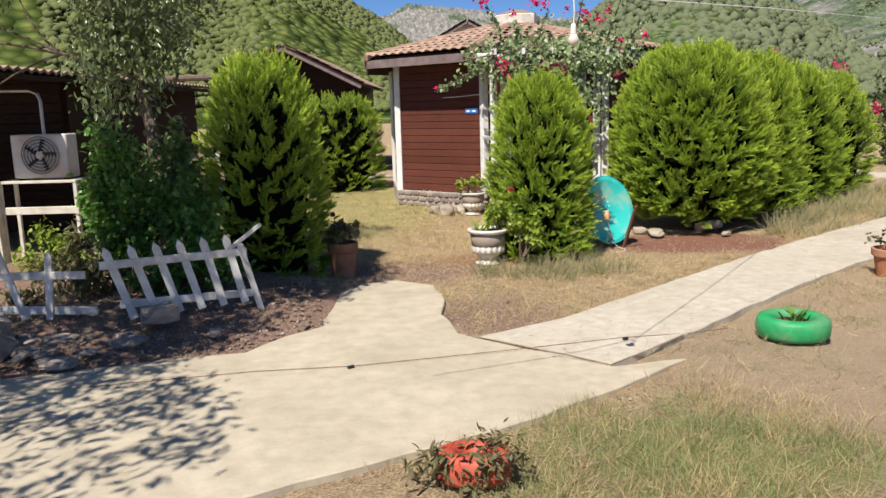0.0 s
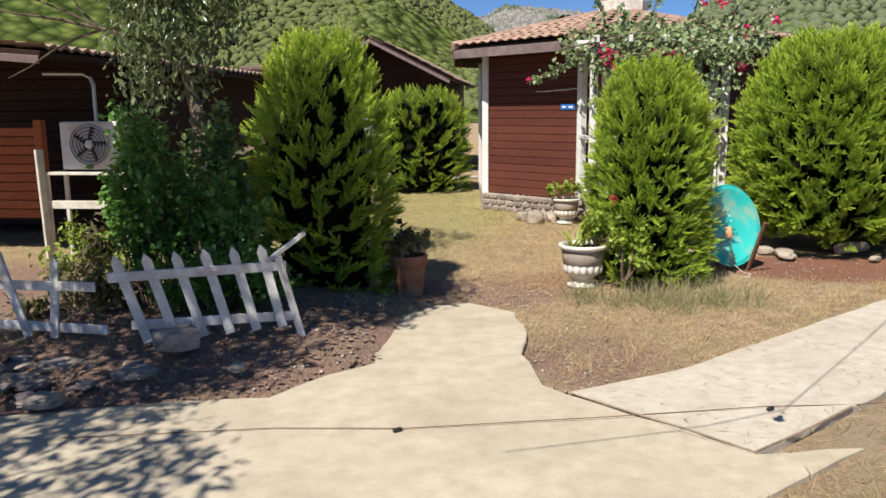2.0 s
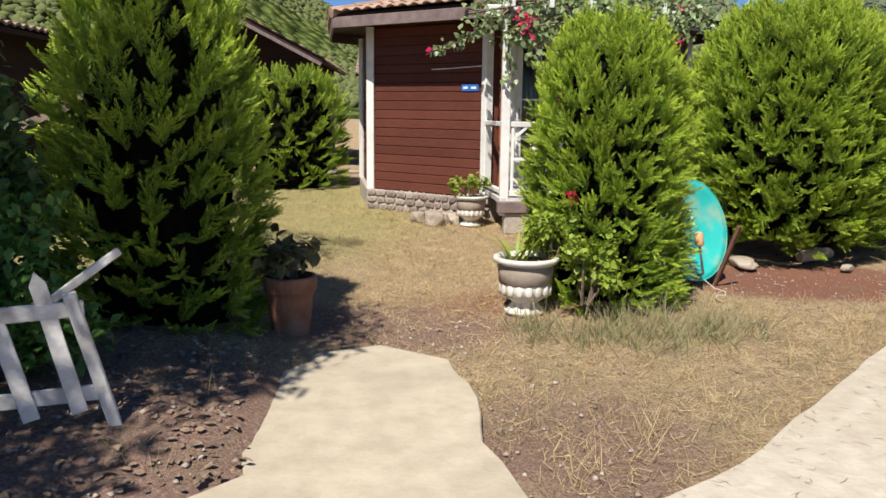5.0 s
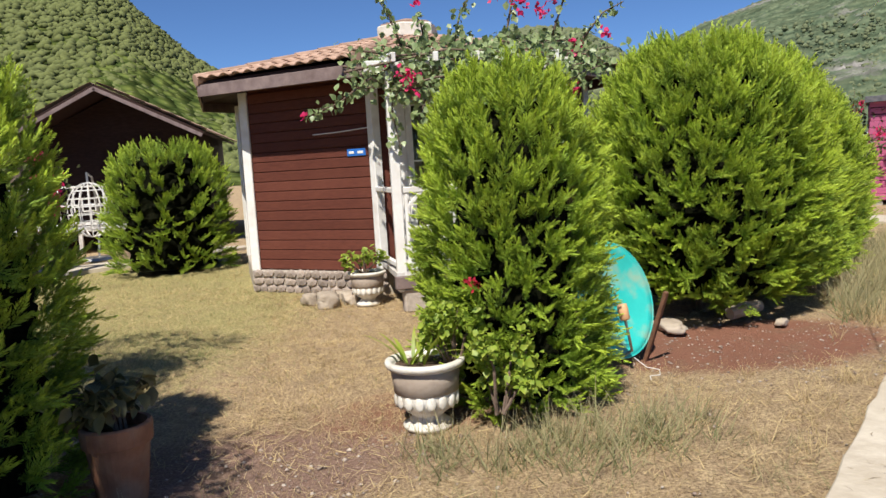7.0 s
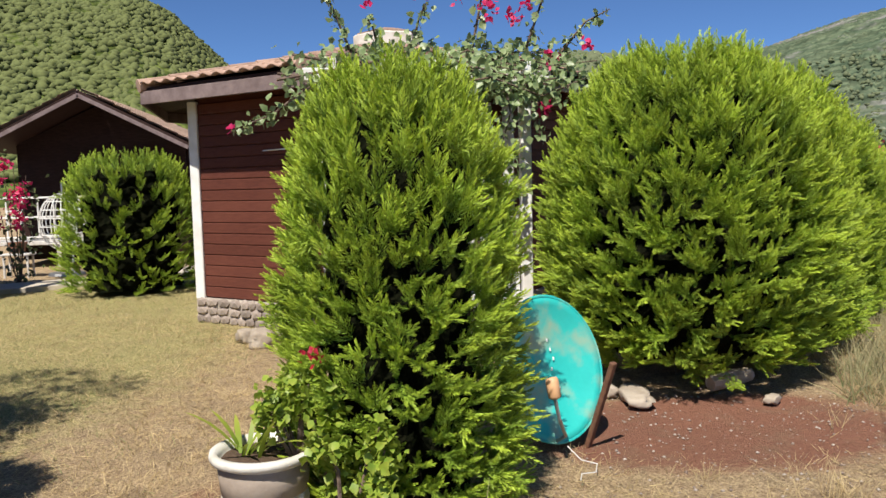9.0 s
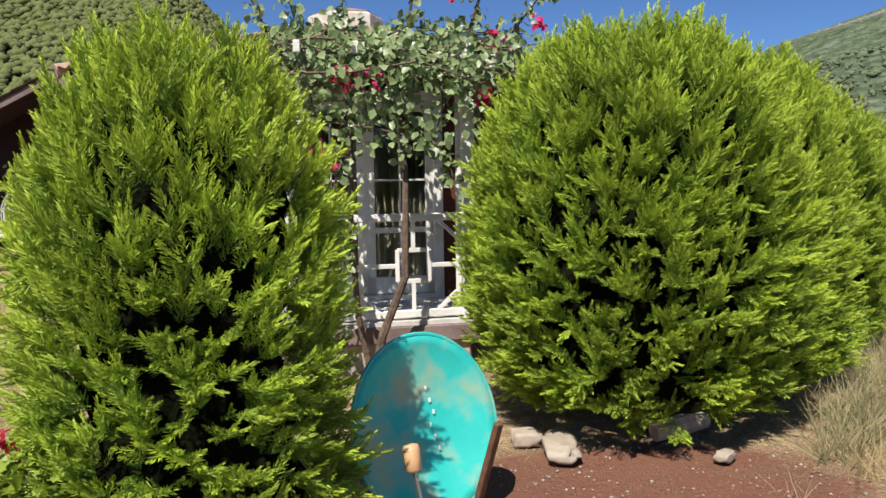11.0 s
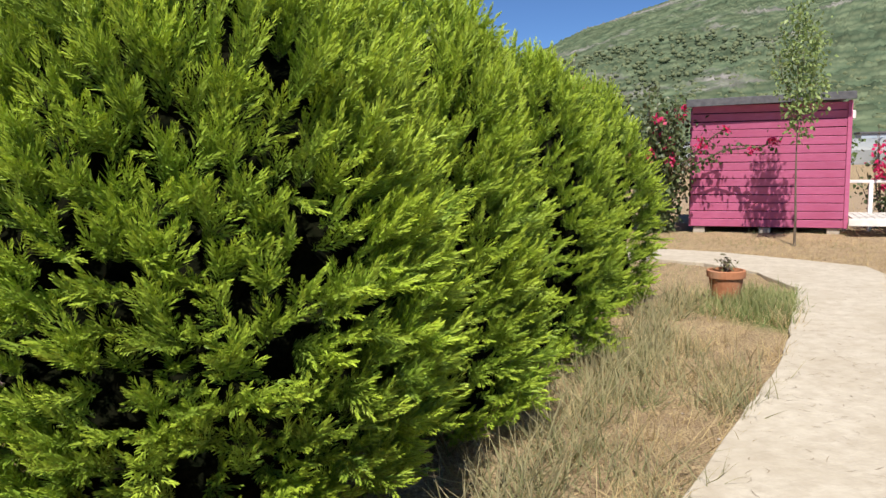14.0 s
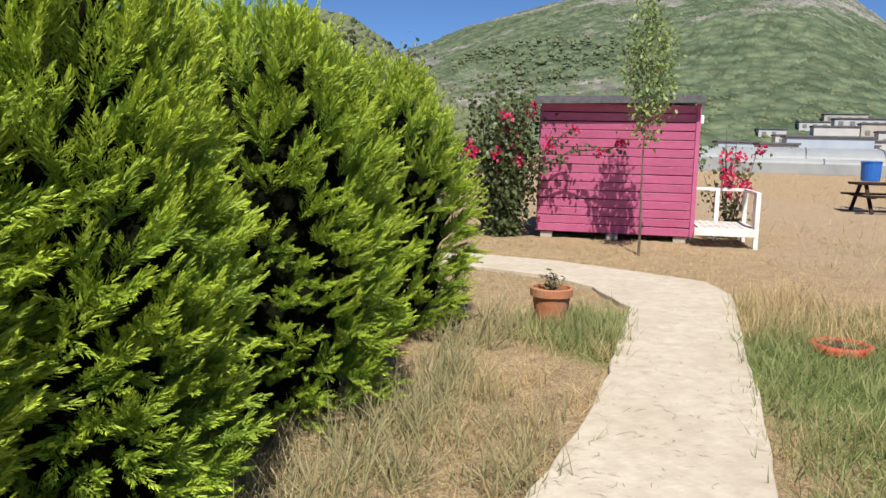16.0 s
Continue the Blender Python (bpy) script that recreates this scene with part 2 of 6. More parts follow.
def lathe(profile, n=28, bm=None, m=None):
    """Turns a profile of (radius, z) about z."""
    bm = bm or bmesh.new()
    rings = []
    for r, z in profile:
        rings.append([bm.verts.new((r * math.cos(2 * math.pi * k / n), r * math.sin(2 * math.pi * k / n), z)) for k in range(n)])
    for p, q in zip(rings, rings[1:]):
        for k in range(n):
            bm.faces.new((p[k], p[(k + 1) % n], q[(k + 1) % n], q[k]))
    bm.faces.new(rings[0][::-1])
    bm.faces.new(rings[-1])
    if m is not None:
        bmesh.ops.transform(bm, matrix=m, verts=[v for r in rings for v in r])
    return bm


def tube(points, radii, n=7, bm=None):
    """A tapered tube along points."""
    bm = bm or bmesh.new()
    pts = [Vector(p) for p in points]
    if not hasattr(radii, "__len__"):
        radii = [radii] * len(pts)
    rings = []
    for i, p in enumerate(pts):
        d = (pts[min(i + 1, len(pts) - 1)] - pts[max(i - 1, 0)]).normalized()
        s = d.orthogonal().normalized() if i == 0 else (s - d * s.dot(d)).normalized()
        u = d.cross(s)
        rings.append([bm.verts.new(p + (s * math.cos(2 * math.pi * k / n) + u * math.sin(2 * math.pi * k / n)) * radii[i]) for k in range(n)])
    for a, b in zip(rings, rings[1:]):
        for k in range(n):
            bm.faces.new((a[k], a[(k + 1) % n], b[(k + 1) % n], b[k]))
    bm.faces.new(rings[0][::-1])
    bm.faces.new(rings[-1])
    return bm


def fast_mesh(name, verts, tris, tip=None):
    """A mesh from arrays of vertices and triangles, with tip values (leaf age, painted tone) as an attribute."""
    me = bpy.data.meshes.new(name)
    me.vertices.add(len(verts))
    me.vertices.foreach_set("co", np.asarray(verts, np.float32).ravel())
    me.loops.add(len(tris) * 3)
    me.loops.foreach_set("vertex_index", np.asarray(tris, np.int32).ravel())
    me.polygons.add(len(tris))
    me.polygons.foreach_set("loop_start", np.arange(0, len(tris) * 3, 3, dtype=np.int32))
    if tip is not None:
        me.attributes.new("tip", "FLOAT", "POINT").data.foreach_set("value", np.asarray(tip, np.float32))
    me.update(calc_edges=True)
    return me


def linked(name, me, material, parent=None, label=""):
    me.materials.append(material)
    ob = new(name, me)
    ob.parent = parent
    if label:
        ob["label"] = label
    return ob


def spread(template, pos, ahead, up, size):
    """Copies of a leaf template, each at pos with its y along ahead and its z near up."""
    tv, tf, tt = template
    y = ahead / np.linalg.norm(ahead, axis=1, keepdims=True)
    x = np.cross(y, up)
    x /= np.linalg.norm(x, axis=1, keepdims=True) + 1e-9
    z = np.cross(x, y)
    rot = np.stack([x, y, z], axis=2)
    v = np.einsum("nij,kj->nki", rot, tv) * size[:, None, None] + pos[:, None, :]
    f = tf[None] + (np.arange(len(pos)) * len(tv))[:, None, None]
    return v.reshape(-1, 3), f.reshape(-1, 3), np.tile(tt, len(pos))


def joined(*sets):
    vs, fs, ts, n = [], [], [], 0
    for v, f, t in sets:
        vs.append(v), fs.append(f + n), ts.append(t)
        n += len(v)
    return np.concatenate(vs), np.concatenate(fs), np.concatenate(ts)


def blade(bend=0.15, w=0.06):
    v = np.array([(-w, 0, 0), (w, 0, 0), (-w * 0.7, 0.5, bend * 0.3), (w * 0.7, 0.5, bend * 0.3), (0, 1, bend)], float)
    return v, np.array([(0, 1, 3), (0, 3, 2), (2, 3, 4)]), np.array([0, 0, 0.4, 0.4, 1.0])


def oval(w=0.32, fold=0.08):
    v = np.array([(0, 0, 0), (-w, 0.38, fold), (w, 0.38, fold), (0, 0.42, 0), (-w * 0.6, 0.75, fold * 0.4), (w * 0.6, 0.75, fold * 0.4), (0, 1, -0.1)], float)
    return v, np.array([(0, 3, 1), (0, 2, 3), (1, 3, 4), (3, 2, 5), (4, 3, 6), (3, 5, 6)]), np.array([0, 0.3, 0.3, 0.1, 0.5, 0.5, 0.8])


BLADE, OVAL, SLIM = blade(), oval(), oval(0.15, 0.05)
RNG = np.random.default_rng(7)


def unit(n):
    v = RNG.normal(size=(n, 3))
    return v / np.linalg.norm(v, axis=1, keepdims=True)


def wobble(th, u, seed):
    r = np.zeros_like(th)
    g = np.random.default_rng(seed)
    for k in range(2, 9):
        r += g.normal() * np.sin(k * th + g.uniform(0, 6.3) + g.normal() * 6 * u) / k
        r += g.normal() * np.sin(k * 2.3 * u * 3 + g.uniform(0, 6.3) + th * g.integers(0, 3)) / k
    return r


# ---- ground ----
def ground_axis(lo, hi, step, far):
    mid = np.arange(lo, hi + step / 2, step)
    out = step * 1.22 ** np.arange(1, 60)
    out = np.cumsum(out)
    out = out[out < far]
    return np.concatenate([(lo - out)[::-1], mid, hi + out])


def inside(x, y, poly):
    r = np.zeros(np.shape(x), bool)
    for (ax, ay), (bx, by) in zip(poly, poly[1:] + poly[:1]):
        c = (ay > y) != (by > y)
        r ^= c & (x < (bx - ax) * (y - ay) / (by - ay + 1e-12) + ax)
    return r


def soft(x, y, cx, cy, rx, ry):
    """1 in the middle of an oval, 0 outside it."""
    return np.clip(1.6 - 1.6 * np.hypot((x - cx) / rx, (y - cy) / ry), 0, 1)


PATIO = [(-6.0, 1.0), (-6.0, 3.6), (-4.2, 4.3), (-2.83, 5.05), (-1.99, 5.33), (-1.49, 5.46), (-1.26, 5.85), (-1.0, 6.12), (-1.09, 6.55), (-1.08, 7.2), (-0.86, 7.62), (-0.53, 7.76), (-0.14, 7.5), (-0.02, 6.9), (-0.05, 6.4), (0.09, 5.8), (0.22, 5.66), (1.05, 4.93), (1.58, 5.06), (1.04, 4.56), (0.51, 4.15), (-0.23, 3.69), (-0.9, 3.31), (-2.2, 2.6), (-3.5, 1.0)]
PATH_IN = [(0.22, 5.66), (0.93, 6.14), (1.52, 6.73), (2.22, 7.42), (3.1, 8.3), (4.13, 9.25), (5.3, 10.3), (6.39, 11.2), (6.95, 11.68), (7.54, 12.2), (8.6, 13.3), (9.42, 14.2), (9.75, 15.2), (9.66, 16.1), (9.2, 16.9), (8.2, 18.0), (6.8, 19.3)]
PATH_OUT = [(1.05, 4.93), (1.72, 5.57), (2.4, 6.25), (3.18, 7.02), (4.1, 7.85), (5.1, 8.7), (6.3, 9.75), (7.4, 10.75), (8.02, 11.38), (8.5, 11.85), (9.25, 12.65), (10.15, 13.55), (10.85, 14.3), (11.2, 15.0), (10.95, 15.75), (10.5, 16.9), (9.75, 17.9), (8.9, 18.9), (7.5, 20.2)]
PATH_POLY = PATH_IN + PATH_OUT[::-1]


def land_height(x, y):
    z = 0.02 * np.sin(x * 1.3 + 0.7 * y) * np.sin(0.9 * y - 0.4 * x) + 0.012 * np.sin(3.1 * x + 1.7) * np.sin(2.7 * y)
    near = np.clip(1 - np.hypot(x - 5, y - 9) / 60, 0, 1)
    mound = 0.17 * soft(x, y, -2.7, 7.1, 2.6, 1.9)
    return z * near - 0.012 + mound


gx, gy = ground_axis(-8, 16, 0.15, 3600), ground_axis(1, 22, 0.15, 3600)
GX, GY = np.meshgrid(gx, gy, indexing="ij")
GZ = land_height(GX, GY) + np.where(np.hypot(GX - 5, GY - 9) < 40, RNG.normal(0, 0.006, GX.shape), 0)
slab = inside(GX, GY, PATIO) | inside(GX, GY, PATH_POLY)
GZ = np.where(slab, np.minimum(GZ, -0.02), GZ)
nx, ny = len(gx), len(gy)
idx = np.arange(nx * ny).reshape(nx, ny)
q = np.stack([idx[:-1, :-1], idx[1:, :-1], idx[1:, 1:], idx[:-1, 1:]], -1).reshape(-1, 4)
tris = np.concatenate([q[:, [0, 1, 2]], q[:, [0, 2, 3]]])
ground_me = fast_mesh("ground", np.stack([GX, GY, GZ], -1).reshape(-1, 3), tris)
LAWN = np.clip(soft(GX, GY, -3.6, 14, 4.2, 6.5) * 1.5, 0, 1)
GREEN = np.clip(soft(GX, GY, 9.6, 11.2, 1.6, 2.4) + 0.9 * soft(GX, GY, 8.5, 9.9, 1.3, 1.5) + 0.8 * soft(GX, GY, 8.5, 13.2, 0.9, 1.4) + 0.5 * soft(GX, GY, 1.2, 3.6, 1.8, 1.0), 0, 1)
RED = np.clip(1.3 * soft(GX, GY, 3.0, 9.7, 1.5, 0.95) + 0.5 * soft(GX, GY, 0.5, 8.9, 1.2, 0.7), 0, 1)
MULCH = np.clip(1.5 * soft(GX, GY, -2.4, 6.3, 2.6, 1.5) + soft(GX, GY, -4.5, 7.5, 3, 3) + 0.8 * soft(GX, GY, -0.5, 8.3, 1.3, 0.9) + 0.6 * soft(GX, GY, 0.4, 6.4, 0.8, 1.1), 0, 1)
BARE = np.clip(1.5 * soft(GX, GY, 4.6, 5.4, 4.0, 3.0) + 1.4 * soft(GX, GY, 18, 13, 6, 7) + soft(GX, GY, 20, 24, 8, 6), 0, 1)
for key, arr in (("lawn", LAWN), ("green", GREEN), ("red", RED), ("mulch", MULCH), ("bare", BARE)):
    ground_me.attributes.new(key, "FLOAT", "POINT").data.foreach_set("value", arr.astype(np.float32).ravel())
for p in ground_me.polygons:
    p.use_smooth = True


def ground_mat():
    m = bpy.data.materials.new("dry_ground")
    m.use_nodes = True
    n, l = m.node_tree.nodes, m.node_tree.links
    b = n["Principled BSDF"]
    b.inputs["Roughness"].default_value = 0.97
    b.inputs["Specular IOR Level"].default_value = 0.15
    tc = n.new("ShaderNodeTexCoord")

    def nz(scale, detail=7, rough=0.65):
        k = n.new("ShaderNodeTexNoise")
        k.inputs["Scale"].default_value, k.inputs["Detail"].default_value, k.inputs["Roughness"].default_value = scale, detail, rough
        l.new(tc.outputs["Object"], k.inputs[0])
        return k.outputs[0]

    def ramp(src, stops):
        r = n.new("ShaderNodeValToRGB")
        e = r.color_ramp.elements
        while len(e) < len(stops):
            e.new(0.5)
        for k, (p, c) in zip(e, stops):
            k.position, k.color = p, (*c, 1)
        l.new(src, r.inputs[0])
        return r.outputs[0]

    def mix(f, a, c):
        k = n.new("ShaderNodeMixRGB")
        l.new(f, k.inputs[0]), l.new(a, k.inputs[1]), l.new(c, k.inputs[2])
        return k.outputs[0]

    def mask(key, breakup):
        a, mr, mu = n.new("ShaderNodeAttribute"), n.new("ShaderNodeMapRange"), n.new("ShaderNodeMath")
        a.attribute_name = key
        mu.operation = "ADD"
        l.new(a.outputs["Fac"], mu.inputs[0])
        l.new(breakup, mu.inputs[1])
        mr.inputs["From Min"].default_value, mr.inputs["From Max"].default_value = 0.72, 1.15
        l.new(mu.outputs[0], mr.inputs[0])
        return mr.outputs[0]

    fine, mid, broad, grit = nz(60), nz(9), nz(0.9), nz(160, 3)
    straw = mix(ramp(mid, [(0.35, (0.20, 0.14, 0.09)), (0.65, (0.9, 0.9, 0.9))]), ramp(fine, [(0.35, (0.16, 0.105, 0.065)), (0.62, (0.40, 0.285, 0.18))]), ramp(fine, [(0.35, (0.25, 0.175, 0.10)), (0.62, (0.68, 0.52, 0.31))]))
    col = straw
    col = mix(mask("bare", mid), col, ramp(fine, [(0.3, (0.32, 0.23, 0.15)), (0.75, (0.50, 0.38, 0.26))]))
    col = mix(mask("lawn", mid), col, ramp(fine, [(0.35, (0.13, 0.125, 0.05)), (0.62, (0.52, 0.445, 0.20))]))
    col = mix(mask("green", mid), col, ramp(fine, [(0.3, (0.09, 0.13, 0.035)), (0.7, (0.22, 0.26, 0.08))]))
    col = mix(mask("mulch", mid), col, ramp(fine, [(0.3, (0.17, 0.10, 0.075)), (0.55, (0.30, 0.195, 0.15)), (0.75, (0.50, 0.38, 0.31))]))
    col = mix(mask("red", mid), col, ramp(fine, [(0.3, (0.20, 0.09, 0.06)), (0.7, (0.30, 0.145, 0.095))]))
    col = mix(ramp(nz(3.2, 9, 0.72), [(0.50, (0, 0, 0)), (0.66, (0.42, 0.42, 0.42))]), col, ramp(fine, [(0.3, (0.13, 0.10, 0.065)), (0.7, (0.30, 0.225, 0.145))]))
    l.new(col, b.inputs["Base Color"])
    bp = n.new("ShaderNodeBump")
    bp.inputs["Strength"].default_value, bp.inputs["Distance"].default_value = 0.9, 0.03
    l.new(nz(28, 10, 0.75), bp.inputs["Height"])
    l.new(bp.outputs[0], b.inputs["Normal"])
    return m


ground_me.materials.append(ground_mat())
tagged(new("ground", ground_me), "dry earth ground with straw, lawn and bare soil", "ground", kind="structure")


def ragged(poly, step, amp, seed):
    """The same outline with an uneven edge."""
    out = []
    g = random.Random(seed)
    for a, b in zip(poly, poly[1:] + poly[:1]):
        a, b = Vector(a), Vector(b)
        n = max(1, int((b - a).length / step))
        for k in range(n):
            p = a.lerp(b, k / n)
            out.append((p.x + g.uniform(-amp, amp), p.y + g.uniform(-amp, amp)))
    return out


def slab_mesh(poly, top, thick):
    bm = bmesh.new()
    f = bm.faces.new([bm.verts.new((x, y, top)) for x, y in poly])
    r = bmesh.ops.extrude_face_region(bm, geom=[f])
    up = [v for v in r["geom"] if isinstance(v, bmesh.types.BMVert)]
    bmesh.ops.translate(bm, vec=(0, 0, -thick), verts=up)
    bmesh.ops.recalc_face_normals(bm, faces=bm.faces)
    rim = [e for e in bm.edges if all(abs(v.co.z - top) < 1e-5 for v in e.verts)]
    bmesh.ops.bevel(bm, geom=rim, offset=0.008, segments=1, affect="EDGES")
    return bm


patio = part("pavement", slab_mesh(ragged(PATIO, 0.16, 0.014, 1), 0.022, 0.12), M_CONC)
tagged(patio, "pale cream poured concrete patio with uneven edges", "pavement", kind="structure")
path = part("pavement", slab_mesh(ragged(PATH_POLY, 0.2, 0.015, 2), 0.034, 0.13), M_PATH)
tagged(path, "winding pale stamped concrete garden path", "pavement", kind="structure")
far_path = part("pavement", slab_mesh(ragged([(-7.5, 17.0), (-5.2, 17.6), (-3.9, 18.2), (-2.6, 18.9), (-1.2, 20.5), (-2.0, 20.8), (-3.3, 19.6), (-4.6, 18.8), (-7.5, 18.2)], 0.3, 0.03, 3), 0.05, 0.13), M_PATH)
tagged(far_path, "pale stone path edging the lawn", "pavement", kind="structure")


# ---- mountains ----
def mountain(name, label, dist, depth, profile, seed, material, rough, step, base=0.0, lump=0.0, lump_size=4.0):
    """A slope that rises from the plain to a skyline given by bearing and elevation, in degrees."""
    az = np.arange(profile[0][0], profile[-1][0], step)
    el = np.interp(az, [p[0] for p in profile], [p[1] for p in profile])
    rows = np.linspace(0, 1.25, 70)
    A, U = np.meshgrid(np.radians(az), rows, indexing="ij")
    R = dist * (1 - depth) + dist * depth * U
    H = np.tan(np.radians(el))[:, None] * dist
    rise = np.where(U < 1, np.sin(np.clip(U, 0, 1) * math.pi / 2) ** 1.15, 1 - 2.0 * (U - 1))
    X, Y = np.sin(A) * R, np.cos(A) * R
    Z = H * rise
    g = np.random.default_rng(seed)
    for k in range(14):
        w = 2 * math.pi / (dist * 0.5 / 1.55 ** k)
        a = g.uniform(0, 6.3)
        if 2 * math.pi / w < lump_size * 1.5:
            break
        Z += rough * H * np.clip(U, 0, 1) * (1.05 - np.clip(U, 0, 1)) * (np.sin(w * (X * math.cos(a) + Y * math.sin(a)) + g.uniform(0, 6.3)) * np.sin(w * 0.8 * (Y * math.cos(a) - X * math.sin(a)) + g.uniform(0, 6.3))) / 1.42 ** k
    if lump:
        Z += lump * np.abs(g.normal(size=Z.shape)) * np.clip(U * 4, 0, 1)
    nx, ny = Z.shape
    idx = np.arange(nx * ny).reshape(nx, ny)
    q = np.stack([idx[:-1, :-1], idx[1:, :-1], idx[1:, 1:], idx[:-1, 1:]], -1).reshape(-1, 4)
    me = fast_mesh(name, np.stack([X, Y, Z + base], -1).reshape(-1, 3), np.concatenate([q[:, [0, 2, 1]], q[:, [0, 3, 2]]]))
    ob = linked(name, me, material)
    return tagged(ob, label, "mountain", kind="structure")


def hill_mat(name, gap_shade, wood_light, rock, tree, rocky, bumpd, high=1e9):
    m = bpy.data.materials.new(name)
    m.use_nodes = True
    n, l = m.node_tree.nodes, m.node_tree.links
    b = n["Principled BSDF"]
    b.inputs["Roughness"].default_value = 1.0
    b.inputs["Specular IOR Level"].default_value = 0.0
    tc = n.new("ShaderNodeTexCoord")
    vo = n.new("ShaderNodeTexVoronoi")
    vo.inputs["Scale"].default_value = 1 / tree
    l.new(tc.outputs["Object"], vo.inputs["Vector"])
    # Pale crown centres; the shade between crowns is painted as dark colour.
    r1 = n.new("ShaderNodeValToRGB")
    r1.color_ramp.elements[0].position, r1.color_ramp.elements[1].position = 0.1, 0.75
    r1.color_ramp.elements[0].color, r1.color_ramp.elements[1].color = (*wood_light, 1), (*gap_shade, 1)
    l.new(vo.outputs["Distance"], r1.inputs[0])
    hs = n.new("ShaderNodeHueSaturation")
    sep = n.new("ShaderNodeSeparateColor")
    l.new(vo.outputs["Color"], sep.inputs[0])
    mr = n.new("ShaderNodeMapRange")
    mr.inputs["To Min"].default_value, mr.inputs["To Max"].default_value = 0.7, 1.25
    l.new(sep.outputs[0], mr.inputs[0])
    l.new(mr.outputs[0], hs.inputs["Value"])
    l.new(r1.outputs[0], hs.inputs["Color"])
    nz = n.new("ShaderNodeTexNoise")
    nz.inputs["Scale"].default_value, nz.inputs["Detail"].default_value, nz.inputs["Roughness"].default_value = 1 / (tree * 14), 9, 0.68
    l.new(tc.outputs["Object"], nz.inputs[0])
    sx, mz, ad = n.new("ShaderNodeSeparateXYZ"), n.new("ShaderNodeMapRange"), n.new("ShaderNodeMath")
    l.new(tc.outputs["Object"], sx.inputs[0])
    mz.inputs["From Min"].default_value, mz.inputs["From Max"].default_value = high * 0.45, high
    mz.inputs["To Min"].default_value, mz.inputs["To Max"].default_value = 0.0, 0.16
    l.new(sx.outputs[2], mz.inputs[0])
    l.new(nz.outputs[0], ad.inputs[0]), l.new(mz.outputs[0], ad.inputs[1])
    r2 = n.new("ShaderNodeValToRGB")
    r2.color_ramp.elements[0].position, r2.color_ramp.elements[1].position = rocky, rocky + 0.07
    l.new(ad.outputs[0], r2.inputs[0])
    fine = n.new("ShaderNodeTexNoise")
    fine.inputs["Scale"].default_value, fine.inputs["Detail"].default_value = 1 / tree, 8
    l.new(tc.outputs["Object"], fine.inputs[0])
    r3 = n.new("ShaderNodeValToRGB")
    r3.color_ramp.elements[0].position, r3.color_ramp.elements[1].position = 0.4, 0.62
    r3.color_ramp.elements[0].color, r3.color_ramp.elements[1].color = (*(v * 0.55 for v in rock), 1), (*rock, 1)
    l.new(fine.outputs[0], r3.inputs[0])
    mx = n.new("ShaderNodeMixRGB")
    l.new(r2.outputs[0], mx.inputs[0]), l.new(hs.outputs[0], mx.inputs[1]), l.new(r3.outputs[0], mx.inputs[2])
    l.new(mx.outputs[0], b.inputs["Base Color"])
    bp = n.new("ShaderNodeBump")
    bp.invert = True
    bp.inputs["Strength"].default_value, bp.inputs["Distance"].default_value = 0.9, bumpd
    l.new(vo.outputs["Distance"], bp.inputs["Height"])
    l.new(bp.outputs[0], b.inputs["Normal"])
    return m


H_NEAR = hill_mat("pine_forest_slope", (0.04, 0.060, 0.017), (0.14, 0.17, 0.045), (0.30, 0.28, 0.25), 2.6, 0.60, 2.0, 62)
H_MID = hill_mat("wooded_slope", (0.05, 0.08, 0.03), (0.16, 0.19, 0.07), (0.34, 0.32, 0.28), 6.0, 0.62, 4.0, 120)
# Scrub and rock colours greyed so that distance haze is in the paint.
H_FAR = hill_mat("hazed_scrub_and_rock_slope", (0.075, 0.105, 0.065), (0.145, 0.175, 0.105), (0.31, 0.295, 0.275), 8.0, 0.565, 2.6, 150)
NEAR_SKYLINE = [(-75, 8), (-50, 11), (-30, 12.3), (-19.5, 12.2), (-13.2, 12.0), (-10.8, 10.9), (-9.1, 9.4), (-7.0, 7.6), (-5.2, 6.6), (-3.6, 5.6), (-1, 3.6), (3, 1.5), (8, 0.2)]
MID_SKYLINE = [(2, 0.5), (7, 3.5), (10, 5.6), (12.5, 7.2), (15, 8.3), (17, 8.4), (19.8, 8.0), (22.2, 6.6), (23.8, 5.4), (27, 3.5), (32, 1.5), (36, 0.2)]
BIG_SKYLINE = [(12, 2), (19, 4.0), (23.8, 5.7), (25.3, 6.15), (28.2, 7.25), (31.3, 8.0), (34.7, 8.75), (37.2, 9.1), (42.5, 9.55), (47.1, 9.9), (50.2, 9.6), (52.9, 8.3), (55.1, 6.9), (60, 6), (75, 5), (95, 3)]
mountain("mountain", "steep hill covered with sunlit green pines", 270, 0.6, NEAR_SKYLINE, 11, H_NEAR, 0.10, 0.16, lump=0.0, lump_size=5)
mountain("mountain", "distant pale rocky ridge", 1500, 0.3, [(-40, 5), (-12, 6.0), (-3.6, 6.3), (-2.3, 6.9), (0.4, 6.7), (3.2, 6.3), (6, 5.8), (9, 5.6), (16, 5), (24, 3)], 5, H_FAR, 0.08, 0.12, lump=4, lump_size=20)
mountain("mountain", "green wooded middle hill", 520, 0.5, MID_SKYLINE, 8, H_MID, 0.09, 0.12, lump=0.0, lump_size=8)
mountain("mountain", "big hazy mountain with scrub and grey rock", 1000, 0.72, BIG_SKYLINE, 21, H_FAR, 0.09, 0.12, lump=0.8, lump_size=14)


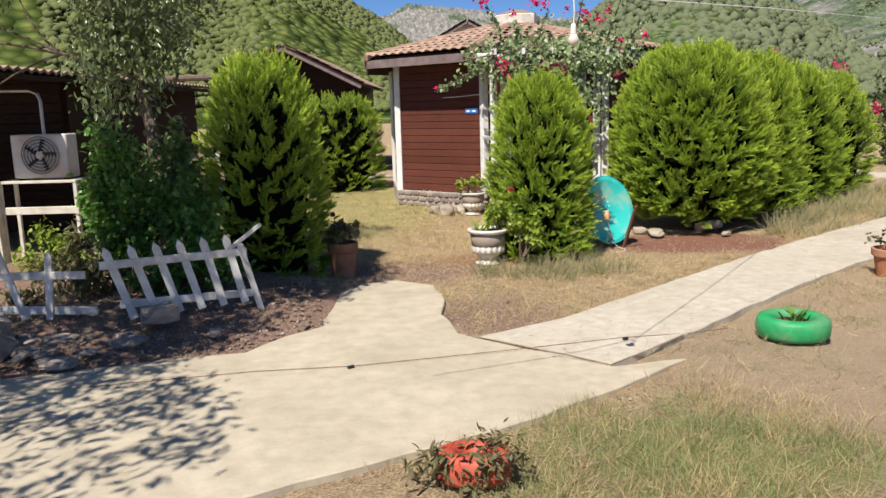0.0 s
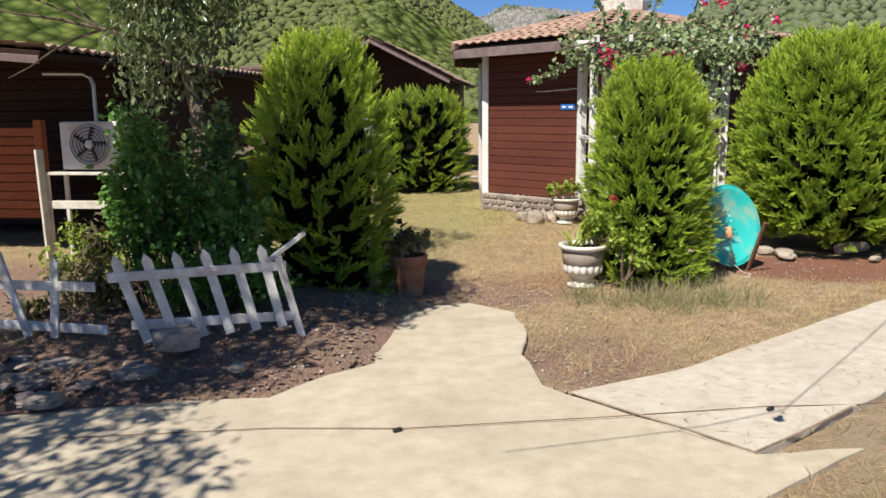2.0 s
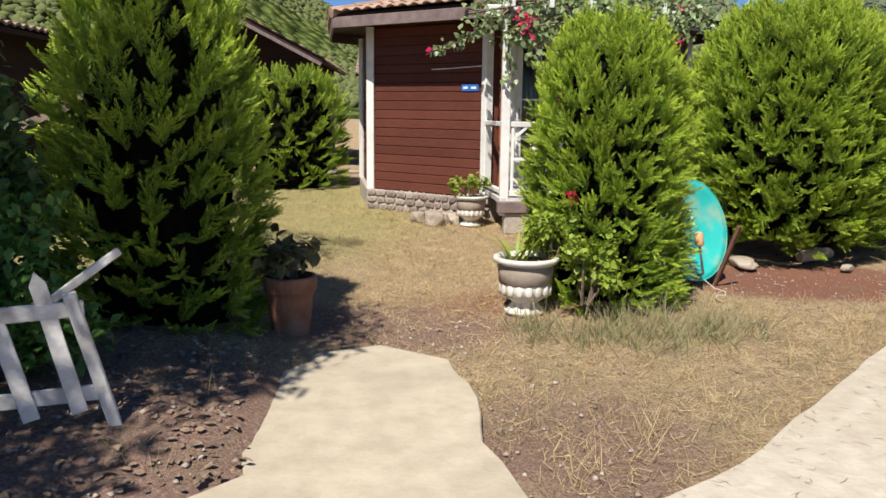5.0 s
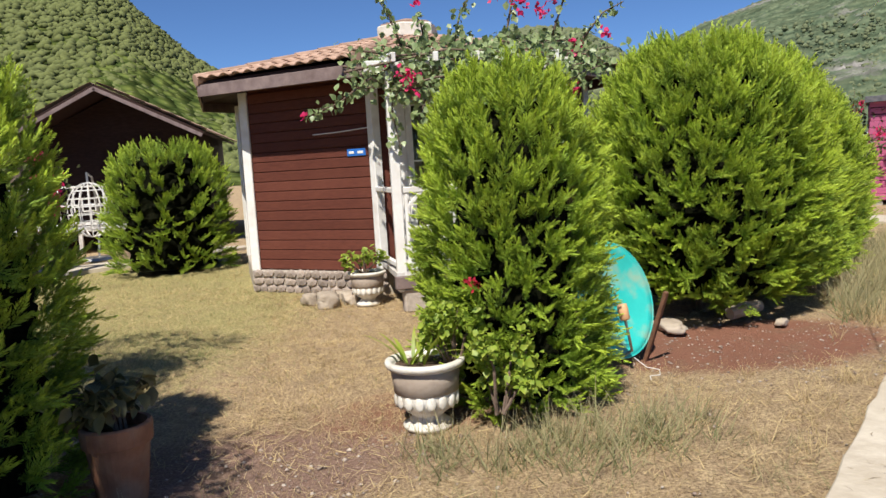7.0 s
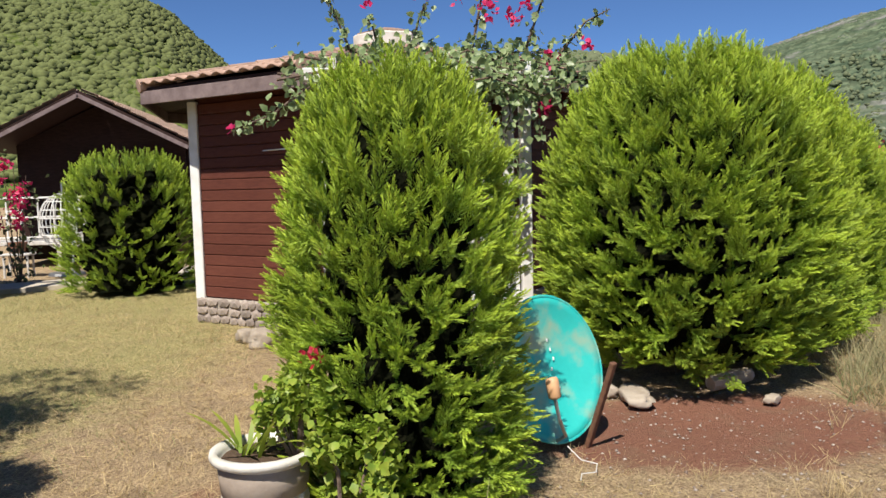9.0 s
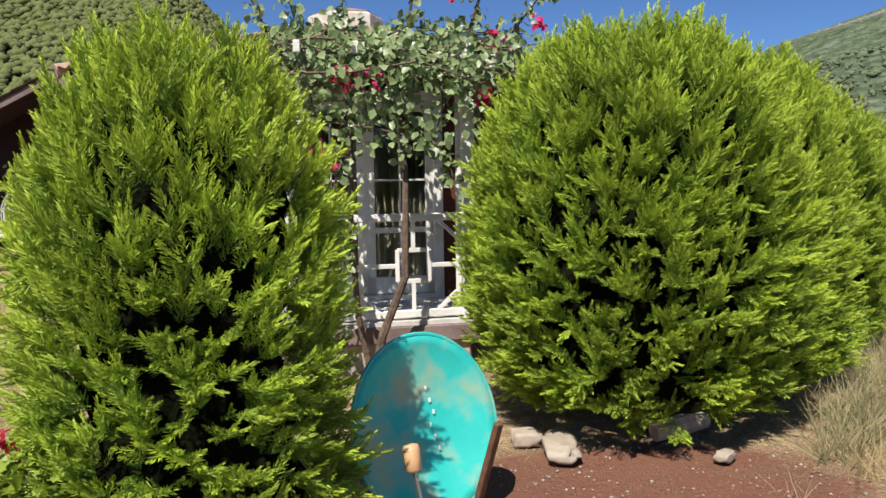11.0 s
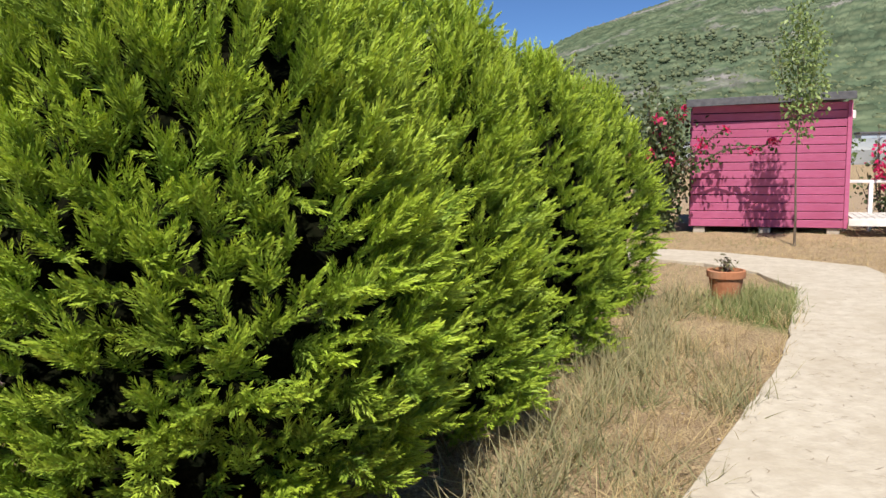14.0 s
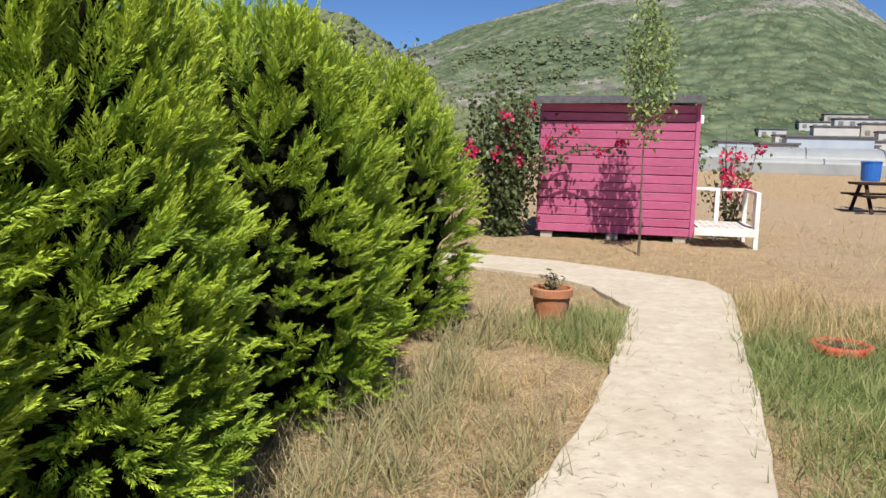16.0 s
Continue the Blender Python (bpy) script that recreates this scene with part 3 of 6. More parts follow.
# ---- cypress bushes ----
def plume(seed, n=28):
    """A flame-shaped cypress twig end along y: fine scale-leaved twiglets round a curved axis."""
    g = np.random.default_rng(seed)
    vs, fs, ts = [], [], []
    for i in range(n):
        s = (i + 0.5) / n
        phi = i * 2.4 + g.normal(0, 0.3)
        side = np.array((math.cos(phi), 0.0, 0.6 * math.sin(phi)))
        spread_a = radians(34 - 20 * s + g.normal(0, 6))
        d = side * math.sin(spread_a) + np.array((0, math.cos(spread_a), 0.10))
        d /= np.linalg.norm(d)
        length = (0.11 + 0.15 * math.sin(math.pi * min(1, 0.2 + 0.8 * s))) * g.uniform(0.7, 1.25)
        p = np.array((0.03 * math.sin(3 * s), 0.86 * s, 0.16 * s * s)) + side * 0.055 * math.sin(math.pi * min(1, 0.25 + 0.75 * s))
        e = np.cross(d, g.normal(size=3))
        e *= g.uniform(0.023, 0.034) / np.linalg.norm(e)
        k = len(vs)
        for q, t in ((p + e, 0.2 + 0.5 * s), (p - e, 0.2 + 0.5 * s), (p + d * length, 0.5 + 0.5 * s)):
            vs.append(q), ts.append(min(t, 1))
        fs.append((k, k + 1, k + 2))
    return np.array(vs), np.array(fs), np.array(ts)


PLUMES = [plume(400 + i) for i in range(4)]


def cypress(x, y, r, h, n, label, seed, squash=0.5, size=0.15, lean=(0.0, 0.0), taper=0.86, lift=0.03):
    """Plumes in fans at the ends of side branches round a dark core. n: branches."""
    g = np.random.default_rng(seed)
    t = thing("cypress_bush", pose(x, y, 0), label, "bush", "clipped cypress bushes")

    def radius(th, u):
        prof = np.where(u < 0.32, taper + (1 - taper) * np.sin(np.clip(u / 0.32, 0, 1) * math.pi / 2), np.sqrt(np.clip(1 - (np.clip(u - 0.32, 0, 1) / 0.70) ** (2 + squash), 0, 1)))
        return r * prof * (1 + 0.06 * wobble(th, u, seed))

    def place(th, u, d):
        rad = radius(th, u) * d
        return np.stack([rad * np.cos(th) + lean[0] * u, rad * np.sin(th) + lean[1] * u, lift + u * (h * 0.99 - lift)], -1)

    per = 8
    u = np.clip((np.arange(n) + g.uniform(0, 1, n)) / n, 0.01, 0.995)
    th = (np.arange(n) * 2.39996 + g.normal(0, 0.16, n)) % (2 * math.pi)
    base = place(th, u, 0.97 - 0.15 * g.beta(1, 1.8, n) - 1.15 * size / r)
    out = np.stack([np.cos(th), np.sin(th), np.zeros(n)], -1)
    climb = 0.20 + 0.45 * u + 1.7 * u ** 4 + g.normal(0, 0.28, n)
    main = out + climb[:, None] * np.array((0.03, 0, 1.0)) + g.normal(0, 0.20, (n, 3))
    main /= np.linalg.norm(main, axis=1, keepdims=True)
    bl = size * g.uniform(0.65, 1.35, n)
    across = np.cross(main, np.array((0, 0, 1.0)) + 0.35 * g.normal(size=(n, 3)))
    across /= np.linalg.norm(across, axis=1, keepdims=True) + 1e-9
    above = np.cross(across, main)
    k = np.repeat(np.arange(n), per)
    slot = np.tile(np.arange(per), n)
    along = np.where(slot == per - 1, 0.95, slot / (per - 1) * 0.9) + g.normal(0, 0.03, len(k))
    way = np.where(slot == per - 1, 0.0, np.where(slot % 2 == 0, 1.0, -1.0))
    pos = base[k] + main[k] * (along * bl[k])[:, None] + above[k] * (0.10 * along ** 2 * bl[k])[:, None]
    ahead = main[k] + across[k] * (way * g.uniform(0.25, 0.75, len(k)))[:, None] + above[k] * g.normal(0.12, 0.22, len(k))[:, None]
    sz = size * g.uniform(0.78, 1.2, len(k)) * (1.05 - 0.30 * np.abs(along - 0.4))
    # Outer tips pale as new growth; inner and low plumes darkened like self-shadow.
    crown_tone = np.clip(0.66 + 0.26 * u + g.normal(0, 0.20, n), 0.05, 1)
    plume_tone = np.clip(crown_tone[k] * (0.25 + 0.95 * along), 0.03, 1)
    up = above[k] + 0.35 * g.normal(size=(len(k), 3))
    kind = g.integers(0, len(PLUMES), len(k))
    sets = []
    for i, tpl in enumerate(PLUMES):
        w = kind == i
        v, f, tip = spread(tpl, pos[w], ahead[w], up[w], sz[w])
        v[:, 2] = np.maximum(v[:, 2], lift * 0.6)
        sets.append((v, f, np.clip(tip * np.repeat(plume_tone[w], len(tpl[0])), 0, 1)))
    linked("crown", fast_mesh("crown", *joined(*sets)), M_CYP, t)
    # Near-black core whose colour makes the gaps look shaded.
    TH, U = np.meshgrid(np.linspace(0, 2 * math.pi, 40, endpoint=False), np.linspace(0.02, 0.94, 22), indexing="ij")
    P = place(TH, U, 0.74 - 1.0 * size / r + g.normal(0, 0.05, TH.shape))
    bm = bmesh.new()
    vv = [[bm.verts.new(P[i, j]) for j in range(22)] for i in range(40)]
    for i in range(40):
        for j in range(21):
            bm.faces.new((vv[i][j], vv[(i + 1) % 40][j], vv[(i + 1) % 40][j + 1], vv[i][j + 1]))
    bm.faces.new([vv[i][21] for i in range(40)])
    part("core", bm, M_CYPIN, t, "near-black core painted as inner shade")
    part("trunk", tube([(0, 0, -0.05), (0.02, 0.01, h * 0.3), (0, 0, h * 0.6)], [0.07, 0.06, 0.03]), M_BARK, t)
    return t


cypress(-1.86, 8.15, 0.72, 2.16, 640, "dense green cypress bush shaded beside a picket fence", 31, 0.4, 0.14)
cypress(1.08, 8.93, 0.62, 1.94, 1000, "upright bright green cypress bush beside a satellite dish", 32, 2.6, 0.125, taper=0.95)
cypress(3.40, 10.95, 1.17, 2.32, 2000, "broad bright green cypress bush before the cabin", 33, 0.7, 0.145, taper=0.70, lift=0.15)
cypress(4.48, 11.65, 0.82, 2.24, 1000, "yellow-green cypress bush crowding its neighbour", 37, 0.9, 0.145, lift=0.08)
cypress(5.58, 12.95, 0.92, 2.10, 860, "yellow-green cypress bush in a row", 34, 0.6, 0.15)
cypress(6.88, 14.45, 0.94, 2.02, 580, "yellow-green cypress bush at the row's end", 35, 0.4, 0.15)
cypress(-2.35, 17.6, 1.10, 1.92, 420, "low green cypress bush before a dark cottage", 36, 3.2, 0.17, taper=0.97)


# ---- leafy trees and shrubs ----
SLIM_OVAL = oval(0.22, 0.06)


def limbs(g, start, way, length, rad, depth, out, ends, spreadness=0.7, droop=0.0, wander=0.16):
    pts, rr = [np.array(start)], [rad]
    d = np.array(way, float)
    for k in range(4):
        d = d + g.normal(0, wander, 3) - np.array((0, 0, droop * (k + 1) * 0.25))
        d /= np.linalg.norm(d)
        pts.append(pts[-1] + d * length / 4)
        rr.append(rad * (1 - 0.17 * (k + 1)))
    out.append((pts, rr))
    if depth == 0:
        ends.append((pts[2], d)), ends.append((pts[3], d)), ends.append((pts[4], d))
        return
    for k in range(g.integers(3, 5)):
        i = g.integers(2, 5)
        w = d + g.normal(0, spreadness, 3) + np.array((0, 0, 0.25))
        limbs(g, pts[i], w / np.linalg.norm(w), length * g.uniform(0.55, 0.8), rr[i] * 0.7, depth - 1, out, ends, spreadness, droop, wander)


def leafy(name, x, y, label, category, seed, height, trunk_r, way=(0, 0, 1), depth=3, leaf=OVAL, size=0.06, per=30, cloud=0.25, material=M_LEAF, spreadness=0.7, droop=0.0, hang=0.3, z=0.0, group="", lobes=(), wander=0.16):
    g = np.random.default_rng(seed)
    t = thing(name, pose(x, y, z), label, category, group)
    out, ends = [], []
    limbs(g, (0, 0, -0.05), way, height, trunk_r, depth, out, ends, spreadness, droop, wander)
    bm = bmesh.new()
    for pts, rr in out[1:]:
        tube(pts, rr, 5, bm)
    if len(out) > 1:
        part("limb", bm, M_BARK, t)
    else:
        bm.free()
    part("trunk", tube(*out[0], 9), M_BARK, t)
    e = np.array([p for p, _ in ends])
    k = np.repeat(np.arange(len(e)), per)
    pos = e[k] + g.normal(0, cloud, (len(k), 3)) * np.array((1, 1, 0.8))
    ahead = g.normal(size=(len(k), 3)) - np.array((0, 0, hang * 2))
    if lobes:
        sets = []
        for cx, cy, cz, rx, ry, rz, n in lobes:
            c = g.normal(size=(n // 14, 3))
            c *= (g.uniform(0.25, 1, n // 14) ** 0.4 / np.linalg.norm(c, axis=1))[:, None]
            c = c * np.array((rx, ry, rz)) + np.array((cx - x, cy - y, cz))
            sets.append(np.repeat(c, 14, axis=0) + g.normal(0, 0.11, (len(c) * 14, 3)) * np.array((0.8, 0.8, 1.4)))
        pos = np.concatenate(sets)
        k = np.arange(len(pos))
        ahead = g.normal(size=(len(k), 3)) * 0.7 - np.array((0, 0, hang * 2))
    v, f, tip = spread(leaf, pos, ahead, np.array((0, 0, 1.0)) + 0.7 * g.normal(size=(len(k), 3)), size * g.uniform(0.6, 1.3, len(k)))
    linked("crown", fast_mesh("crown", v, f, tip), material, t)
    return t


def shrub(x, y, rx, ry, h, n, label, seed, material=M_SHRUB, leaf=OVAL, size=0.05, z=0.0, name="shrub", category="shrub", hang=0.2, bottom=0.0):
    """A loose mound of leaves on thin stems."""
    g = np.random.default_rng(seed)
    t = thing(name, pose(x, y, z), label, category)
    bm = bmesh.new()
    tops = []
    for k in range(max(6, n // 160)):
        a, d = g.uniform(0, 6.3), g.uniform(0.1, 1.0) ** 0.7
        top = np.array((rx * d * math.cos(a), ry * d * math.sin(a), bottom + (h - bottom) * g.uniform(0.45, 1.0) * math.sqrt(max(0.05, 1 - 0.75 * d * d))))
        mid = top * np.array((0.4, 0.4, 0.55)) + g.normal(0, 0.04, 3)
        line = [(top[0] * 0.15, top[1] * 0.15, -0.02), mid, top]
        if n < 700:
            part("stem", tube(line, [0.010, 0.008, 0.003], 5), M_VINE, t)
        else:
            tube(line, [0.010, 0.008, 0.003], 4, bm)
        tops.append((mid, top))
    if n < 700:
        bm.free()
    else:
        part("stem", bm, M_VINE, t)
    k = g.integers(0, len(tops), n)
    s = g.uniform(0.25, 1.05, n)
    a, b = np.array([p for p, _ in tops])[k], np.array([p for _, p in tops])[k]
    pos = a + (b - a) * s[:, None] + g.normal(0, 0.06 * max(rx, ry) + 0.02, (n, 3))
    pos[:, 2] = np.maximum(pos[:, 2], 0.03)
    ahead = g.normal(size=(n, 3)) + pos * np.array((0.6, 0.6, 0)) / max(rx, ry) - np.array((0, 0, hang))
    v, f, tip = spread(leaf, pos, ahead, np.array((0, 0, 1.0)) + 0.5 * g.normal(size=(n, 3)), size * g.uniform(0.6, 1.3, n))
    linked("leaves", fast_mesh("leaves", v, f, tip), material, t)
    return t


leafy("tree", -2.90, 8.25, "leafy garden tree with drooping leaves behind a fence", "tree", 51, 2.2, 0.13, (-0.06, 0.0, 1), 2, SLIM_OVAL, 0.08, 40, 0.20, M_LEAFPALE, 0.45, 0.0, 0.5, lobes=((-3.0, 8.2, 3.3, 0.74, 0.7, 1.1, 6200), (-4.35, 7.8, 3.35, 0.65, 0.5, 0.45, 800), (-3.3, 8.3, 4.7, 1.0, 0.8, 0.6, 2200), (-3.2, 8.0, 2.3, 0.45, 0.4, 0.65, 1500)))
leafy("tree", -4.6, 1.4, "spreading shade tree beside the patio", "tree", 52, 2.3, 0.14, (0.1, 0.12, 1), 2, SLIM, 0.12, 40, 0.30, M_LEAF, 0.6, 0.05, 0.4, lobes=((-2.75, 5.5, 3.95, 0.9, 0.85, 0.7, 6000), (-3.05, 4.7, 3.95, 0.9, 0.7, 0.6, 3600), (-3.35, 3.7, 3.95, 0.75, 0.7, 0.6, 1700), (-3.2, 1.75, 3.5, 1.0, 0.95, 0.6, 1500), (-4.2, 3.2, 3.8, 1.3, 1.25, 0.8, 6000)))
shrub(-2.4, 6.85, 0.6, 0.35, 1.25, 4200, "dense green climbing shrub behind a fence", 61, M_SHRUB, OVAL, 0.06)
shrub(-2.6, 7.5, 0.36, 0.35, 1.8, 3600, "tall dark green shrub round a tree trunk", 65, M_LEAF, OVAL, 0.07)
shrub(-2.85, 6.9, 0.33, 0.3, 1.95, 3400, "bright green climber leaning on a tree", 62, M_SHRUB, OVAL, 0.055)
shrub(-3.2, 6.7, 0.6, 0.35, 0.8, 1300, "withered brown-green shrub behind a fence", 63, M_DRYLEAF, SLIM, 0.09, hang=0.8)
shrub(-4.0, 7.9, 0.6, 0.4, 0.65, 1200, "low bright green shrub by a cottage", 64, M_LIME, OVAL, 0.06)


# ---- octagonal cabin ----
CX, CY, CR, ER = 1.40, 15.75, 2.5, 3.06
ANG = [radians(208.25 + 45 * k) for k in range(8)]


def corner(k, r, z):
    a = ANG[k % 8]
    return Vector((CX + r * math.cos(a), CY + r * math.sin(a), z))


def seat_of(a, b):
    """A frame with x from a to b, y out of the wall and z up, at a."""
    d = (b - a).normalized()
    y = Vector((d.y, -d.x, 0))
    return Matrix(((d.x, y.x, 0, a.x), (d.y, y.y, 0, a.y), (0, 0, 1, a.z), (0, 0, 0, 1)))


BOARD = 0.122
for k in range(8):
    a, b = corner(k, CR, 0), corner(k + 1, CR, 0)
    m = seat_of(a, b)
    w = (b - a).length
    wall = thing("wall_%d" % (k + 1), m, "brown painted clapboard wall of an octagonal cabin", "wall", kind="structure")
    if k != 1:
        part("wall_core", block(w, 0.1, 2.4, Matrix.Translation((w / 2, -0.06, 1.45)), 0), M_SIDING, wall)
        if k in (0, 2, 7):
            for i in range(18):
                z = 0.27 + i * BOARD
                part("plank", block(w - 0.1, 0.02, BOARD - 0.007, Matrix.Translation((w / 2, 0.008, z + BOARD / 2)), 0.006), M_SIDING, wall)
        part("plinth", block(w + 0.06, 0.16, 0.32, Matrix.Translation((w / 2, 0.0, 0.1)), 0.01), M_MORTAR, wall)
    else:
        part("wall_core", block(0.16, 0.1, 2.4, Matrix.Translation((0.08, -0.06, 1.45)), 0), M_SIDING, wall)
        part("wall_core", block(0.2, 0.1, 2.4, Matrix.Translation((w - 0.1, -0.06, 1.45)), 0), M_SIDING, wall)
        part("wall_core", block(w - 0.36, 0.1, 0.30, Matrix.Translation((w / 2, -0.06, 2.5)), 0), M_SIDING, wall)
        part("plinth", block(w + 0.06, 0.16, 0.42, Matrix.Translation((w / 2, 0.0, 0.16)), 0.01), M_MORTAR, wall)
    part("corner_post", block(0.11, 0.11, 2.24, Matrix.Translation((0.0, 0.02, 1.37)) @ pose(0, 0, 0, 0, 0, -22.5), 0.008), M_WHITE, wall, "white painted corner post")

# stones of the plinth in front
g = random.Random(4)
for k in (0,):
    a, b = corner(k, CR, 0), corner(k + 1, CR, 0)
    m = seat_of(a, b)
    w = (b - a).length
    base = thing("stone_plinth", m, "rough grey field-stone plinth under a cabin wall", "plinth", kind="structure")
    for row in range(3):
        x = -0.02
        while x < w:
            s = g.uniform(0.09, 0.2)
            bm = bmesh.new()
            bmesh.ops.create_icosphere(bm, subdivisions=1, radius=1.0)
            for v in bm.verts:
                v.co *= g.uniform(0.88, 1.1)
            bmesh.ops.scale(bm, vec=(s * 0.56, 0.05, 0.062), verts=bm.verts)
            ob = part("stone", bm, M_STONE, base)
            ob.matrix_basis = pose(x + s / 2, 0.085, 0.03 + row * 0.095, 0, g.uniform(-8, 8), 0)
            x += s
floor_in = part("floor", lathe([(0.01, 0.30), (CR - 0.12, 0.30), (CR - 0.12, 0.36), (0.01, 0.36)], 8, None, pose(CX, CY, 0, 0, 0, 208.25)), M_DARKWOOD)
tagged(floor_in, "dark wooden cabin floor", "floor", kind="structure")

# roof: boarded deck, fascia, tiles, ridge caps, chimney cap
EAVE, APEX = 2.62, 3.30
roof = thing("roof", Matrix.Translation((CX, CY, 0)), "eight-sided terracotta tiled cabin roof", "roof", kind="structure")


def rc(k, r, z):
    return corner(k, r, z) - Vector((CX, CY, 0))


bm = bmesh.new()
top = [bm.verts.new(rc(k, ER, EAVE)) for k in range(8)]
low = [bm.verts.new(rc(k, ER, EAVE - 0.05)) for k in range(8)]
tv, lv = bm.verts.new((0, 0, APEX)), bm.verts.new((0, 0, APEX - 0.08))
for k in range(8):
    j = (k + 1) % 8
    bm.faces.new((top[k], top[j], tv)), bm.faces.new((low[j], low[k], lv)), bm.faces.new((low[k], low[j], top[j], top[k]))
part("roof_deck", bm, M_DARKWOOD, roof, "dark boarded underside")
for k in range(8):
    a, b = rc(k, ER + 0.02, EAVE - 0.11), rc(k + 1, ER + 0.02, EAVE - 0.11)
    part("fascia", bar(a, b, 0.03, 0.14, 0.004), M_FASCIA, roof, "greyed fascia board")


def tile_mesh(w, length):
    """A wavy clay tile: a roll and a pan, thick, along +y uphill."""
    bm = bmesh.new()
    cols = []
    for i in range(9):
        s = i / 8
        x = (s - 0.5) * w
        z = 0.030 * (math.cos((s - 0.28) * 2 * math.pi) * 0.5 + 0.5)
        cols.append([bm.verts.new((x, yy, z + zz)) for yy, zz in ((0, 0.03), (length, 0.006), (length, -0.008), (0, 0.014))])
    for p, q in zip(cols, cols[1:]):
        for j in range(4):
            bm.faces.new((p[j], p[(j + 1) % 4], q[(j + 1) % 4], q[j]))
    bm.faces.new(cols[0]), bm.faces.new(cols[-1][::-1])
    bmesh.ops.recalc_face_normals(bm, faces=bm.faces)
    return mesh_of(bm, "tile")


TW, TL = 0.19, 0.36
TILE_ME = tile_mesh(TW, TL)
TILE_ME.materials.append(M_TILE)
for p in TILE_ME.polygons:
    p.use_smooth = True
rest_v, rest_f, rest_n = [], [], 0
tv0 = np.array([v.co[:] for v in TILE_ME.vertices])
tf0 = np.array([[p.vertices[0], p.vertices[i], p.vertices[i + 1]] for p in TILE_ME.polygons for i in range(1, len(p.vertices) - 1)])
for k in range(8):
    a, b = rc(k, ER + 0.04, EAVE), rc(k + 1, ER + 0.04, EAVE)
    mid = (a + b) / 2
    along = (b - a).normalized()
    uphill = (Vector((0, 0, APEX)) - mid)
    slope = uphill.length
    uphill.normalize()
    nrm = along.cross(uphill)
    half = (b - a).length / 2
    rows = int(slope / 0.30)
    for r in range(rows):
        d = r * 0.30
        ww = half * (1 - (d + 0.1) / slope)
        cnt = int(ww * 2 / TW)
        for c in range(cnt):
            o = mid + uphill * (d - 0.02) + along * ((c - (cnt - 1) / 2) * TW) + nrm * (0.012 + 0.004 * g.random())
            m = Matrix(((along.x, uphill.x, nrm.x, o.x), (along.y, uphill.y, nrm.y, o.y), (along.z, uphill.z, nrm.z, o.z), (0, 0, 0, 1))) @ pose(0, 0, 0, 0, 0, g.uniform(-1.2, 1.2))
            if k in (0, 1, 2, 7):
                ob = new("tile", TILE_ME)
                ob.parent = roof
                ob.matrix_basis = m
            else:
                mm = np.array(m)
                rest_v.append(tv0 @ mm[:3, :3].T + mm[:3, 3]), rest_f.append(tf0 + rest_n)
                rest_n += len(tv0)
    a2 = rc(k, ER + 0.05, EAVE + 0.02)
    n_cap = 9
    for i in range(n_cap):
        p, q2 = a2.lerp(Vector((0, 0, APEX + 0.02)), i / n_cap), a2.lerp(Vector((0, 0, APEX + 0.02)), (i + 1.15) / n_cap)
        part("ridge_tile", tube([p, q2], [0.075, 0.06], 8), M_TILE, roof)
linked("tiles", fast_mesh("tiles", np.concatenate(rest_v), np.concatenate(rest_f)), M_TILE, roof)
cap = thing("chimney_cap", pose(CX + 0.08, CY, APEX - 0.05, 0, 0, 10), "white painted hexagonal cap on a cabin roof", "roof cap")
part("body", lathe([(0.43, 0.0), (0.45, 0.02), (0.45, 0.18), (0.42, 0.20)], 6), M_POTWHITE, cap, "white rendered body")
part("lid", lathe([(0.40, 0.20), (0.40, 0.22), (0.12, 0.29), (0.02, 0.30)], 6), M_TILE, cap, "terracotta lid")

# door wall
a, b = corner(1, CR, 0), corner(2, CR, 0)
DM = seat_of(a, b)
DW = (b - a).length
door = thing("door_1", DM, "white framed glazed double door with glazing bars", "door", kind="structure")
part("jamb", block(0.12, 0.04, 2.0, Matrix.Translation((0.22, 0.02, 1.36)), 0.004), M_ORANGE, door, "orange-stained timber jamb")
x0, x1, z0, z1 = 0.32, DW - 0.22, 0.40, 2.30
for nm, (px, pz, sx, sz) in {"left": (x0, 1.35, 0.09, 1.9), "right": (x1, 1.35, 0.09, 1.9), "top": ((x0 + x1) / 2, 2.3, x1 - x0 + 0.09, 0.09), "bottom": ((x0 + x1) / 2, 0.41, x1 - x0, 0.06)}.items():
    part("door_frame", block(sx, 0.08, sz, Matrix.Translation((px, 0.0, pz)), 0.006), M_WHITE, door)
leaf_w = (x1 - x0 - 0.09) / 2
